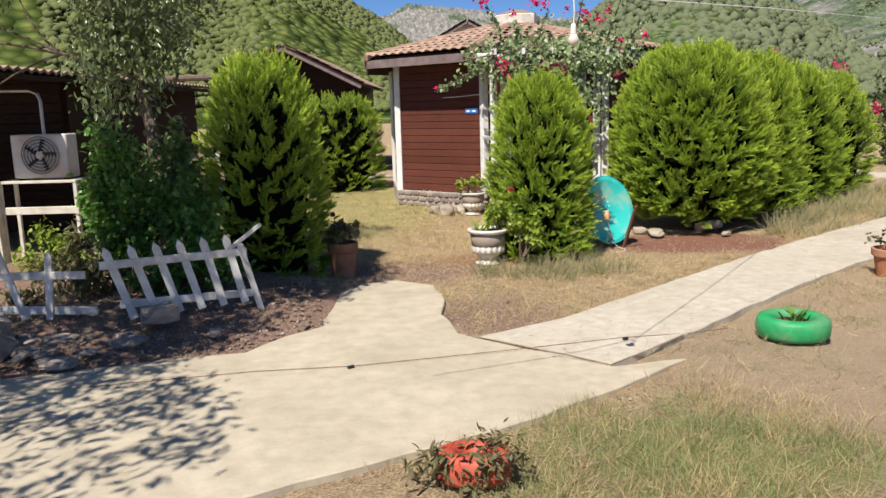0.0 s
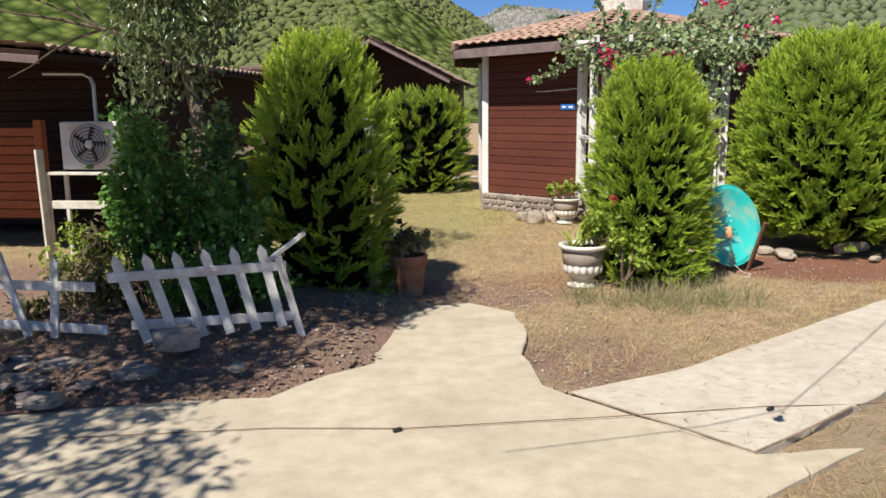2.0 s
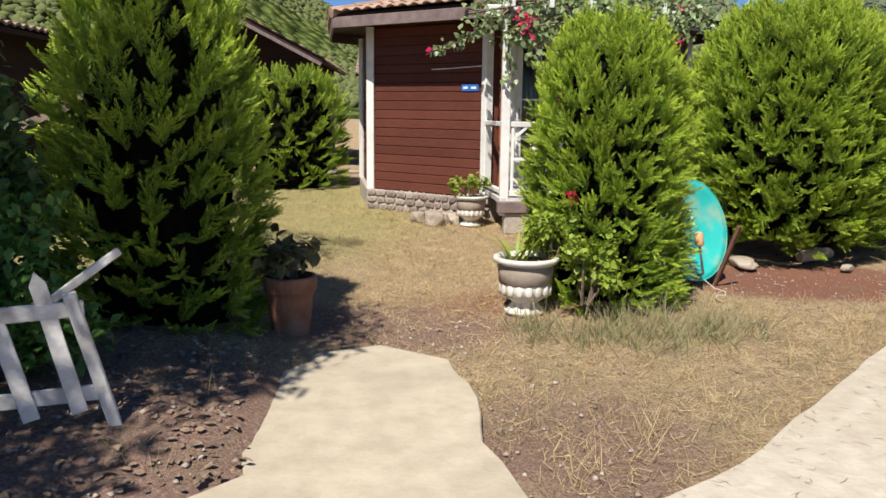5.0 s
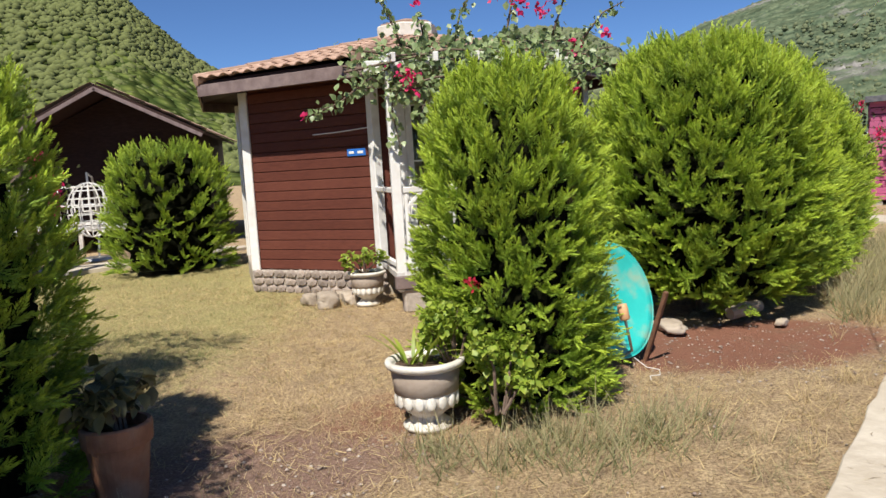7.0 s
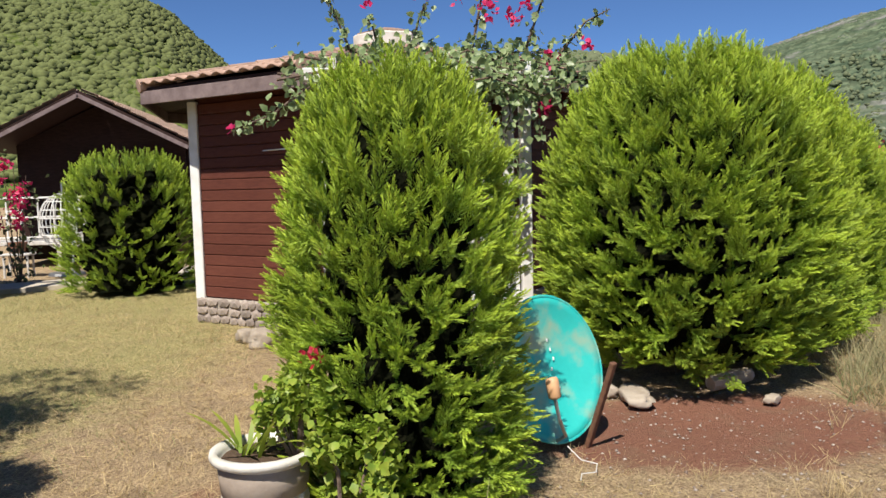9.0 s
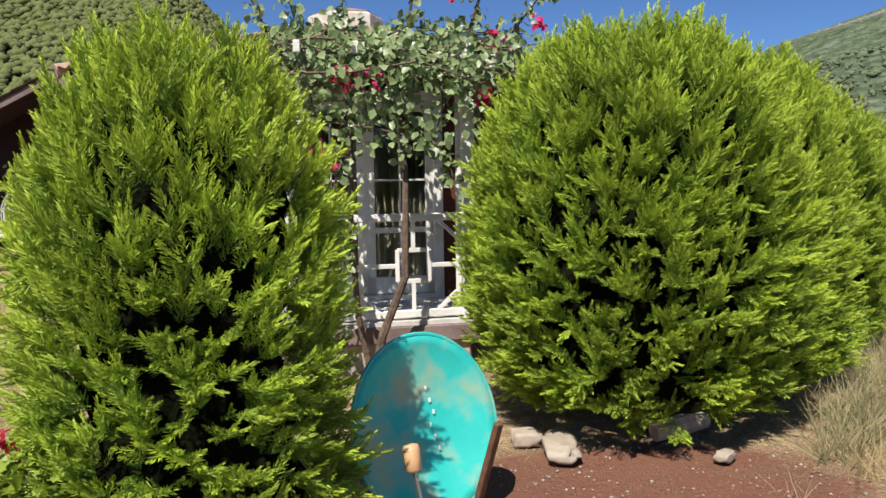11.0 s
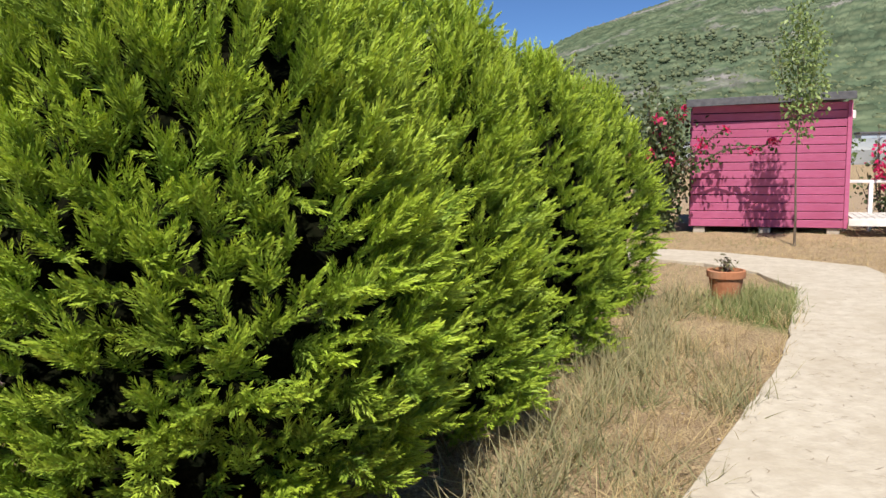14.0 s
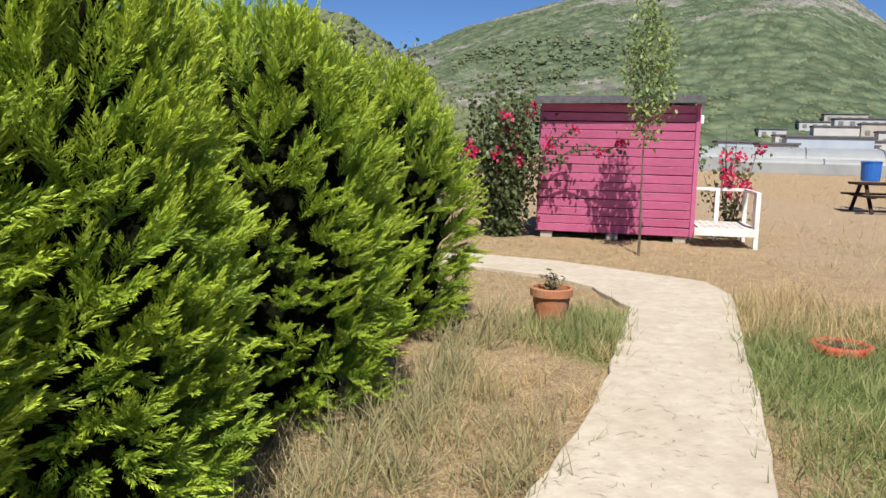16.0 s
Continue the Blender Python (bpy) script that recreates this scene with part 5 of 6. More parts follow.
M_BROWNPOT = mat("dusty_brown_clay", (0.22, 0.10, 0.06), (0.30, 0.15, 0.09), 9, 0.9, 0.25, (0.34, 0.26, 0.2), 5, 0.5)
flower_pot(-1.08, 8.05, 0.16, 0.38, "dusty brown clay flower pot beside a cypress bush", M_BROWNPOT)
shrub(-1.05, 8.03, 0.2, 0.18, 0.34, 260, "wilting dark green plant in a clay pot", 95, M_DRYLEAF, OVAL, 0.085, 0.36, "wilting_plant", "plant", 0.9)
flower_pot(8.45, 14.08, 0.185, 0.30, "terracotta flower pot standing in dry grass")
shrub(8.45, 14.08, 0.13, 0.13, 0.16, 70, "dried-up plant stubs in a terracotta pot", 96, M_DRYLEAF, SLIM, 0.06, 0.26, "dried_plant", "plant")
flower_pot(4.28, 7.42, 0.19, 0.28, "terracotta flower pot beside a concrete path")
shrub(4.28, 7.42, 0.22, 0.2, 0.45, 200, "thin flowering plant in a terracotta pot", 97, M_DRYLEAF, OVAL, 0.05, 0.25, "pot_plant", "plant")


def tyre(x, y, R, r, label, material, tilt=0):
    t = thing("tyre_planter", pose(x, y, r * 1.05, tilt, 0, 0), label, "tyre planter", "painted tyre planters")
    bm = bmesh.new()
    n, k = 40, 14
    vs = []
    for i in range(n):
        a = 2 * math.pi * i / n
        ring = []
        for j in range(k):
            b = 2 * math.pi * j / k
            cr = math.copysign(abs(math.cos(b)) ** 0.7, math.cos(b)) * r * 0.85
            cz = math.copysign(abs(math.sin(b)) ** 0.7, math.sin(b)) * r * 1.05
            if j in (0, 1, 13) and i % 2:
                cr *= 0.94
            ring.append(bm.verts.new(((R - r + cr) * math.cos(a), (R - r + cr) * math.sin(a), cz)))
        vs.append(ring)
    for i in range(n):
        for j in range(k):
            bm.faces.new((vs[i][j], vs[(i + 1) % n][j], vs[(i + 1) % n][(j + 1) % k], vs[i][(j + 1) % k]))
    bmesh.ops.recalc_face_normals(bm, faces=bm.faces)
    part("tyre", bm, material, t, smooth=True)
    part("soil", lathe([(0.02, -r * 0.9), (R - 1.2 * r, -r * 0.9), (R - 1.3 * r, r * 0.35), (0.02, r * 0.5)], 20), M_SOIL, t)
    return t


tyre(2.52, 5.58, 0.27, 0.075, "green painted car tyre used as a planter", M_TYREGREEN)
rosette(2.53, 5.58, 0.11, 16, 0.15, "small leafy plant growing in a green tyre", 101, M_SHRUB, 0.09, 0.7, "small_plant")
tyre(0.10, 3.45, 0.20, 0.07, "red painted car tyre half hidden in dry weeds", M_TYRERED, -8)
tyre(9.95, 12.35, 0.24, 0.035, "faded red car tyre overgrown with grass", M_TYRERED)

shrub(0.12, 3.42, 0.28, 0.22, 0.2, 420, "brown wilted weeds over a red tyre", 102, M_DRYLEAF, SLIM, 0.06, 0.02, "weed", "weed")
# ---- picket fences ----
def picket(t, m, h=0.60, w=0.06):
    bm = bmesh.new()
    pts = [(-w / 2, 0), (w / 2, 0), (w / 2, h - 0.05), (0, h), (-w / 2, h - 0.05)]
    a = [bm.verts.new((x, -0.010, z)) for x, z in pts]
    b = [bm.verts.new((x, 0.010, z)) for x, z in pts]
    bm.faces.new(a), bm.faces.new(b[::-1])
    for i in range(5):
        bm.faces.new((a[i], b[i], b[(i + 1) % 5], a[(i + 1) % 5]))
    bmesh.ops.recalc_face_normals(bm, faces=bm.faces)
    bmesh.ops.bevel(bm, geom=bm.edges[:], offset=0.003, segments=1, affect="EDGES")
    ob = part("picket", bm, M_WEATHER, t)
    ob.matrix_basis = m


fence = thing("picket_fence", Matrix.Translation((-2.57, 5.99, 0.0)) @ pose(0, 0, 0, 0, 0, 23), "leaning white picket fence panel with flaking paint", "fence", "white picket fence panels")
for i in range(6):
    picket(fence, pose(0.10 + 0.172 * i, -0.02, 0.15 + 0.006 * i, -3, -17 + 0.9 * i, 0), 0.61 - 0.004 * i, 0.062)
part("rail", bar((-0.12, 0.0, 0.59), (1.00, 0.0, 0.60), 0.02, 0.065), M_WEATHER, fence)
part("rail", bar((0.0, 0.0, 0.27), (1.06, 0.0, 0.25), 0.02, 0.065), M_WEATHER, fence)
fence = thing("picket_fence", Matrix.Translation((-3.85, 6.18, 0.0)) @ pose(0, 0, 0, 0, 0, -4), "broken white picket fence panel with loose pickets", "fence", "white picket fence panels")
for x, ang, h in ((0.0, 4, 0.55), (0.16, -4, 0.66), (0.26, -20, 0.66), (0.66, 3, 0.56)):
    picket(fence, pose(x + (0.2 if ang == -20 else 0), -0.02, 0.13, -3, ang, 0), h)
part("rail", bar((-0.3, 0.0, 0.48), (0.98, 0.0, 0.49), 0.02, 0.065), M_WEATHER, fence)
part("rail", bar((-0.3, 0.0, 0.21), (1.05, 0.0, 0.20), 0.02, 0.065), M_WEATHER, fence)
lath = part("loose_lath", bar((-1.82, 6.42, 0.60), (-1.56, 6.55, 0.80), 0.02, 0.035), M_WEATHER)
tagged(lath, "loose weathered lath leaning over a fence", "lath")
stub = part("fence_post", bar((-1.56, 6.42, 0.06), (-1.70, 6.37, 0.66), 0.055, 0.05), M_WEATHER)
tagged(stub, "short weathered fence post leaning at a fence end", "post")


# ---- stones ----
def rock(x, y, z, sx, sy, sz, seed, label, material=M_PALESTONE, group=""):
    g = random.Random(seed)
    bm = bmesh.new()
    bmesh.ops.create_icosphere(bm, subdivisions=3, radius=1)
    o = Vector((g.uniform(0, 50), g.uniform(0, 50), 0))
    for v in bm.verts:
        n = v.co.normalized()
        k = 1 + 0.55 * noise.noise(n * 1.6 + o) + 0.22 * noise.noise(n * 4 + o)
        v.co = Vector((max(-0.8, min(0.8, n.x * k)) * sx, max(-0.8, min(0.8, n.y * k)) * sy, max(-0.6, min(0.75, n.z * k)) * sz))
    ob = part("rock", bm, material, None, smooth=material is M_PALESTONE)
    ob.matrix_basis = pose(x, y, z, 0, 0, g.uniform(0, 360))
    tagged(ob, label, "rock", group)


rock(2.78, 10.36, 0.015, 0.26, 0.12, 0.055, 206, "pale flat limestone at the edge of a bed", group="bed edging stones")
rock(2.62, 10.5, 0.02, 0.11, 0.09, 0.06, 201, "pale flat limestone at the edge of a bed", group="bed edging stones")
rock(3.62, 10.06, 0.02, 0.07, 0.05, 0.04, 203, "small pale stone under a bush", group="bed edging stones")
log = part("fallen_log", tube([(3.34, 10.38, 0.06), (3.52, 10.42, 0.085), (3.70, 10.52, 0.075)], [0.055, 0.062, 0.05], 10), M_PALEWOOD)
tagged(log, "short pale barkless log lying under a bush", "log")
for i, (x, y, s) in enumerate([(0.02, 12.9, 0.20), (0.28, 12.95, 0.16), (-0.18, 13.2, 0.14), (0.2, 13.3, 0.12)]):
    rock(x, y, s * 0.25, s, s * 0.75, s * 0.65, 220 + i, "pale fallen stone beside a cabin plinth", group="stones by the cabin")
for i in range(46):
    a = random.Random(300 + i)
    x, y, s = a.uniform(-3.9, -2.3), a.uniform(5.15, 6.0), a.uniform(0.04, 0.14)
    rock(x, y, 0.07, s, s * 0.7, s * 0.28, 300 + i, "broken grey paving stone in a heap by a fence", M_STONE, "heap of stones")
rock(-3.45, 5.45, 0.12, 0.34, 0.28, 0.26, 391, "large dark boulder at the patio's edge", M_STONE)
rock(-2.25, 5.93, 0.2, 0.17, 0.11, 0.1, 392, "grey stone at the foot of a fence", M_STONE)
rock(-1.76, 5.71, 0.1, 0.06, 0.05, 0.04, 393, "small pale stone on bare soil")
rock(-1.2, 6.9, 0.06, 0.05, 0.04, 0.03, 394, "small pale stone on bare soil")

# ---- cable on the patio, overhead line with a bulb ----
c = part("ground_cable", tube([(-2.3, 4.78, 0.03), (-1.3, 5.0, 0.03), (-0.63, 5.06, 0.03), (0.41, 5.3, 0.035), (1.25, 5.5, 0.045), (1.8, 5.62, 0.03), (2.1, 5.75, 0.02)], 0.0024, 5), M_RUST)
tagged(c, "thin dark cable lying across the patio", "cable")
for x, y in ((-0.66, 5.03), (1.27, 5.47)):
    k = part("cable_lug", block(0.05, 0.02, 0.018, pose(x, y, 0.034 + 0.012 * (x > 0), 0, 0, 40), 0.004), M_RUBBER)
    tagged(k, "small black cable clip on concrete", "clip")
line = [(-0.9, 3.2, 2.55), (0.2, 3.75, 2.32), (0.66, 4.05, 2.25), (1.6, 5.4, 2.36), (3.0, 7.5, 2.54), (9.4, 17.0, 3.3)]
line = [Vector(p) for p in line]
smooth_line = []
for p, q2 in zip(line, line[1:]):
    for k in range(6):
        smooth_line.append(p.lerp(q2, k / 6))
c = part("overhead_cable", tube(smooth_line, 0.004, 5), M_WHITE)
tagged(c, "thin white overhead cable with a lamp", "cable")
lampt = thing("hanging_bulb", pose(0.66, 4.05, 2.0), "white bulb hanging from an overhead cable", "lamp")
part("bulb", lathe([(0.004, 0.0), (0.018, 0.004), (0.028, 0.02), (0.028, 0.035), (0.018, 0.055), (0.014, 0.06)], 16), M_CREAM, lampt, smooth=True)
part("socket", lathe([(0.012, 0.06), (0.015, 0.062), (0.014, 0.10), (0.006, 0.11)], 12), M_WHITE, lampt)
part("wire", tube([(0, 0, 0.1), (0.004, 0, 0.16), (0, 0, 0.256)], 0.003, 5), M_WHITE, lampt)


# ---- cottage with the air conditioner ----
def gable_house(name, m, w, d, eave, ridge, over, label, roof_mat=M_TILE2, wall_mat=M_DARKWOOD, boards=True, front=0.4):
    """A timber cottage: walls, boards in front, two roof slopes; its gable faces -y."""
    t = thing(name, m, label, "house")
    for nm, sx, sy, px, py in (("wall", w, 0.12, 0, 0), ("wall", w, 0.12, 0, d), ("wall", 0.12, d, -w / 2, d / 2), ("wall", 0.12, d, w / 2, d / 2)):
        part(nm, block(sx, sy, eave - 0.1, Matrix.Translation((px, py, (eave + 0.1) / 2)), 0), wall_mat, t)
    for yy in (0.0, d):
        bm = bmesh.new()
        a = [bm.verts.new(v) for v in ((-w / 2, yy - 0.06, eave), (w / 2, yy - 0.06, eave), (0, yy - 0.06, ridge - 0.05))]
        b = [bm.verts.new(v) for v in ((-w / 2, yy + 0.06, eave), (w / 2, yy + 0.06, eave), (0, yy + 0.06, ridge - 0.05))]
        bm.faces.new(a), bm.faces.new(b[::-1])
        for i in range(3):
            bm.faces.new((a[i], b[i], b[(i + 1) % 3], a[(i + 1) % 3]))
        bmesh.ops.recalc_face_normals(bm, faces=bm.faces)
        part("gable_wall", bm, wall_mat, t)
    if boards:
        for i in range(int(eave / 0.14)):
            part("plank", block(w, 0.025, 0.132, Matrix.Translation((0, -0.07, 0.2 + i * 0.14)), 0.006), wall_mat, t)
    for s in (-1, 1):
        slope = math.atan2(ridge - eave, w / 2)
        ln = math.hypot(w / 2, ridge - eave) + over
        mm = Matrix.Translation((0, (d + over - front) / 2, ridge)) @ Matrix.Rotation(s * slope, 4, "Y") @ Matrix.Translation((s * ln / 2, 0, 0.03))
        part("roof", block(ln, d + over + front, 0.06, mm, 0.004), M_DARKWOOD, t)
        rows = []
        n = int(ln / 0.3)
        for r in range(n):
            bm = bmesh.new()
            cols = max(4, int((d + over + front) / 0.1))
            vv = []
            for c2 in range(cols + 1):
                yy = (c2 / cols - 0.5) * (d + over + front)
                z = 0.07 + 0.02 * math.cos(c2 * math.pi)
                x = -ln / 2 + r * ln / n
                vv.append([bm.verts.new((s * x, yy, z)), bm.verts.new((s * (x + ln / n + 0.03), yy, z + 0.025)), bm.verts.new((s * (x + ln / n + 0.03), yy, z - 0.01))])
            for p, q2 in zip(vv, vv[1:]):
                bm.faces.new((p[0], q2[0], q2[1], p[1])), bm.faces.new((p[1], q2[1], q2[2], p[2]))
            bmesh.ops.recalc_face_normals(bm, faces=bm.faces)
            ob = part("tile_course", bm, roof_mat, t)
            ob.matrix_basis = mm
        part("barge_board", block(ln, 0.03, 0.08, Matrix.Translation((0, -front - 0.01, ridge)) @ Matrix.Rotation(s * slope, 4, "Y") @ Matrix.Translation((s * ln / 2, 0, -0.03)), 0.004), M_FASCIA if name != "cottage_dark" else M_DARKWOOD, t, "greyed barge board")
    return t


house = gable_house("cottage", pose(-8.0, 11.6, 0, 0, 0, 0), 5.0, 6.0, 2.24, 2.46, 0.6, "dark timber cottage with a low tiled roof", front=2.75)
for i in range(10):
    part("plank", block(1.6, 0.03, 0.10, Matrix.Translation((1.33, -1.5, 0.45 + 0.108 * i)), 0.006), M_ORANGE, house, "orange-stained board")
part("post", bar((2.19, -1.5, 0.3), (2.19, -1.5, 1.56), 0.10, 0.10), M_ORANGE, house, "orange-stained post")
part("panel_core", block(1.6, 0.05, 1.15, Matrix.Translation((1.33, -1.45, 0.95)), 0), M_DARKWOOD, house)

stand = thing("equipment_stand", pose(-5.0, 9.75, 0), "white painted stand carrying an air conditioner", "stand")
part("shelf", block(0.95, 0.42, 0.035, Matrix.Translation((0.05, 0, 0.97)), 0.005), M_CREAM, stand)
part("rail", block(0.95, 0.05, 0.09, Matrix.Translation((0.05, -0.18, 0.62)), 0.005), M_CREAM, stand)
for x in (-0.42, 0.5):
    for y in (-0.18, 0.18):
        part("leg", bar((x, y, -0.02), (x, y, 0.955), 0.045, 0.045), M_CREAM, stand)
part("slanted_board", bar((-0.42, -0.25, -0.02), (-0.45, -0.25, 1.24), 0.13, 0.03), M_CREAM, stand, "slanted white board")
ac = thing("air_conditioner", pose(-4.92, 9.75, 0.99), "aged white air conditioner outdoor unit with rust stains", "air conditioner")
part("casing", block(0.68, 0.28, 0.53, Matrix.Translation((0.01, 0, 0.285)), 0.012), M_ACWHITE, ac)
bm = bmesh.new()
for r in (0.05, 0.09, 0.13, 0.17, 0.21, 0.235):
    tube([(0.02 + r * math.cos(2 * math.pi * k / 32), -0.155, 0.30 + r * math.sin(2 * math.pi * k / 32)) for k in range(33)], 0.004, 4, bm)
part("fan_grille", bm, M_ACWHITE, ac)
part("fan_recess", lathe([(0.01, 0), (0.235, 0), (0.235, 0.006), (0.01, 0.006)], 36, None, pose(0.02, -0.141, 0.30, 90, 0, 0)), M_GREYPL, ac, "dark fan opening")
for k in range(5):
    a = 2 * math.pi * k / 5
    part("fan_blade", block(0.17, 0.012, 0.07, pose(0.02 + 0.11 * math.cos(a), -0.149, 0.30 + 0.11 * math.sin(a), 0, -math.degrees(a), 0) @ pose(0, 0, 0, 25, 0, 0), 0.004), M_RUBBER, ac)
part("fan_hub", lathe([(0.005, 0), (0.045, 0.002), (0.045, 0.02), (0.01, 0.025)], 18, None, pose(0.02, -0.15, 0.30, 90, 0, 0)), M_CREAM, ac)
for i in range(10):
    part("side_fin", block(0.012, 0.2, 0.018, Matrix.Translation((-0.336, 0, 0.08 + 0.045 * i)), 0.002), M_ACWHITE, ac)
for x in (-0.3, 0.3):
    part("foot", block(0.05, 0.30, 0.022, Matrix.Translation((x, 0, 0.009)), 0.003), M_RUST, ac)
pipe = part("drain_pipe", tube([(-5.0, 9.95, 1.5), (-5.0, 9.95, 1.95), (-5.03, 9.95, 2.03), (-5.12, 9.95, 2.07), (-5.6, 9.95, 2.08)], 0.022, 8), M_METAL)
tagged(pipe, "bent grey pipe above an air conditioner", "pipe")

# ---- rear cottages ----
rear = gable_house("cottage", pose(-4.22, 23.0, 0), 3.4, 5.5, 2.55, 3.42, 0.4, "dark timber cottage with a tiled gable roof and porch", boards=False, front=1.5)
for k in range(7):
    part("rail_bar", bar((-1.95 + 0.3 * k, -1.0, 0.62), (-1.95 + 0.3 * k, -1.0, 1.42), 0.03, 0.03), M_WHITE, rear)
for z in (0.62, 1.03, 1.42):
    part("porch_rail", bar((-2.4, -1.0, z), (0.0, -1.0, z), 0.04, 0.04), M_WHITE, rear)
for c2 in (-1.5, -0.45):
    for q2 in ((-1, 0), (1, 0), (0, -1), (0, 1)):
        part("lattice_square", bar((c2 + 0.13 * (q2[0] - q2[1]), -1.03, 1.03 + 0.13 * (q2[1] + q2[0])), (c2 + 0.13 * (q2[0] + q2[1]), -1.03, 1.03 + 0.13 * (q2[1] - q2[0])), 0.03, 0.03), M_WHITE, rear)
part("porch_deck", block(3.4, 1.0, 0.08, Matrix.Translation((-0.7, -0.52, 0.5)), 0.01), M_WEATHER, rear)
for x in (-2.3, -0.7, 0.9):
    part("porch_leg", bar((x, -0.95, 0.0), (x, -0.95, 0.47), 0.08, 0.08), M_WEATHER, rear)
back = gable_house("cottage", pose(-1.2, 27.5, 0, 0, 0, -90), 4.6, 5.5, 2.35, 3.15, 0.4, "dark timber cottage with a greyed tile roof", boards=False)
hall = gable_house("cottage", pose(1.2, 37, 0, 0, 0, 0), 4.5, 6, 4.3, 5.55, 0.5, "taller building with a pale gable roof", M_FELT, M_CREAM, boards=False)
# hanging egg chair and stool by the rear cottage
egg = thing("egg_chair", pose(-4.25, 20.4, 0), "white wicker hanging egg chair on a stand", "chair")
for k in range(14):
    a = math.pi * 2 * k / 14
    part("wicker_rib", tube([(0.42 * math.sin(math.pi * s / 10) * math.cos(a), 0.42 * math.sin(math.pi * s / 10) * math.sin(a), 0.45 + 1.05 * (1 - math.cos(math.pi * s / 10)) / 2) for s in range(11)], 0.011, 4), M_WHITE, egg)
for z in (0.6, 0.75, 0.9, 1.05, 1.2, 1.35):
    r = 0.42 * math.sin(math.acos(1 - 2 * (z - 0.45) / 1.05))
    part("wicker_ring", tube([(r * math.cos(2 * math.pi * k / 20), r * math.sin(2 * math.pi * k / 20), z) for k in range(21)], 0.011, 4), M_WHITE, egg)
part("stand_base", lathe([(0.3, 0), (0.32, 0.0), (0.3, 0.05), (0.03, 0.08)], 16), M_METAL, egg)
part("stand_pole", tube([(0, 0.3, 0.03), (0, 0.55, 0.9), (0, 0.35, 1.6), (0, 0.0, 1.68), (0, 0, 1.5)], 0.022, 7), M_METAL, egg)
stool = thing("stool", pose(-5.0, 20.2, 0), "small white stool with a pot on it", "stool")
part("seat", block(0.5, 0.35, 0.04, Matrix.Translation((0, 0, 0.42)), 0.01), M_WEATHER, stool)
for x in (-0.2, 0.2):
    for y in (-0.13, 0.13):
        part("leg", bar((x, y, 0), (x, y, 0.40), 0.035, 0.035), M_WEATHER, stool)
flower_pot(-5.0, 20.2, 0.16, 0.2, "dull pink pot on a small stool", M_BROWNPOT, 0.44)
log = part("log_post", tube([(-4.42, 17.2, -0.05), (-4.40, 17.2, 1.0), (-4.46, 17.2, 2.45)], [0.13, 0.11, 0.09], 12), M_BARK)
tagged(log, "rough peeled log post at the lawn's edge", "post")
log = part("log_beam", tube([(-6.0, 17.2, 2.5), (-4.2, 17.2, 2.52)], [0.07, 0.07], 10), M_BARK)
tagged(log, "rough log beam resting on a post", "beam")

# ---- pink hut ----
BL, BR = Vector((11.93, 19.6, 0)), Vector((13.88, 18.07, 0))
PM = seat_of(BL, BR)
PW = (BR - BL).length
hut = thing("pink_hut", PM, "small hut with pink painted lapped boards", "hut")
# Dark core behind pink boards; its gaps stand in for lap shadows.
part("wall", block(PW - 0.04, 0.1, 2.05, Matrix.Translation((PW / 2, -0.08, 1.12)), 0), M_DARKWOOD, hut)
for x in (0.02, PW - 0.02):
    part("wall", block(0.1, 2.0, 2.05, Matrix.Translation((x, -1.1, 1.12)), 0), M_PINK, hut)
part("wall", block(PW, 0.1, 2.05, Matrix.Translation((PW / 2, -2.1, 1.12)), 0), M_PINK, hut)
NB = 15
for i in range(NB):
    z = 0.10 + i * 0.142
    part("board", block(PW + 0.01 * (i % 3), 0.022, 0.128, Matrix.Translation((PW / 2 + random.uniform(-0.012, 0.012), -0.012, z + 0.071)) @ pose(0, 0, 0, -7.5, random.uniform(-0.25, 0.25), 0), 0.003), M_PINK, hut)
part("corner_trim", block(0.07, 0.05, 2.15, Matrix.Translation((PW + 0.03, 0.0, 1.17)), 0.005), M_PINK, hut)
part("roof", block(PW + 0.16, 2.5, 0.05, Matrix.Translation((PW / 2, -1.05, 2.30)) @ pose(0, 0, 0, 1.5, -1.0, 0), 0.006), M_FELT, hut, "grey felt roof")
part("roof_edge", block(PW + 0.18, 0.03, 0.13, Matrix.Translation((PW / 2, 0.215, 2.29)) @ pose(0, 0, 0, 0, -1.0, 0), 0.006), M_FELT, hut, "curling grey felt edge")
for x in (0.15, PW / 2, PW - 0.15):
    part("pier", block(0.2, 0.2, 0.14, Matrix.Translation((x, -0.15, 0.03)), 0.01), M_MORTAR, hut)
part("lamp", block(0.07, 0.09, 0.14, Matrix.Translation((PW + 0.08, -0.05, 2.0)), 0.01), M_WHITE, hut, "small white wall lamp")
deck = thing("deck", PM, "white painted timber deck with railings", "deck")
for i in range(8):
    part("deck_board", block(0.105, 1.2, 0.03, Matrix.Translation((PW + 0.13 + 0.113 * i, -0.2, 0.30)), 0.004), M_WEATHER, deck)
part("edge_board", block(0.95, 0.04, 0.12, Matrix.Translation((PW + 0.5, 0.42, 0.24)), 0.005), M_WHITE, deck)
for x, y in ((PW + 0.95, 0.40), (PW + 0.95, -0.75), (PW + 0.10, -0.78), (PW + 0.5, -0.78)):
    part("post", bar((x, y, -0.02), (x, y, 0.88), 0.07, 0.07), M_WHITE, deck)
part("rail", bar((PW + 0.95, 0.42, 0.86), (PW + 0.95, -0.8, 0.86), 0.06, 0.05), M_WHITE, deck)
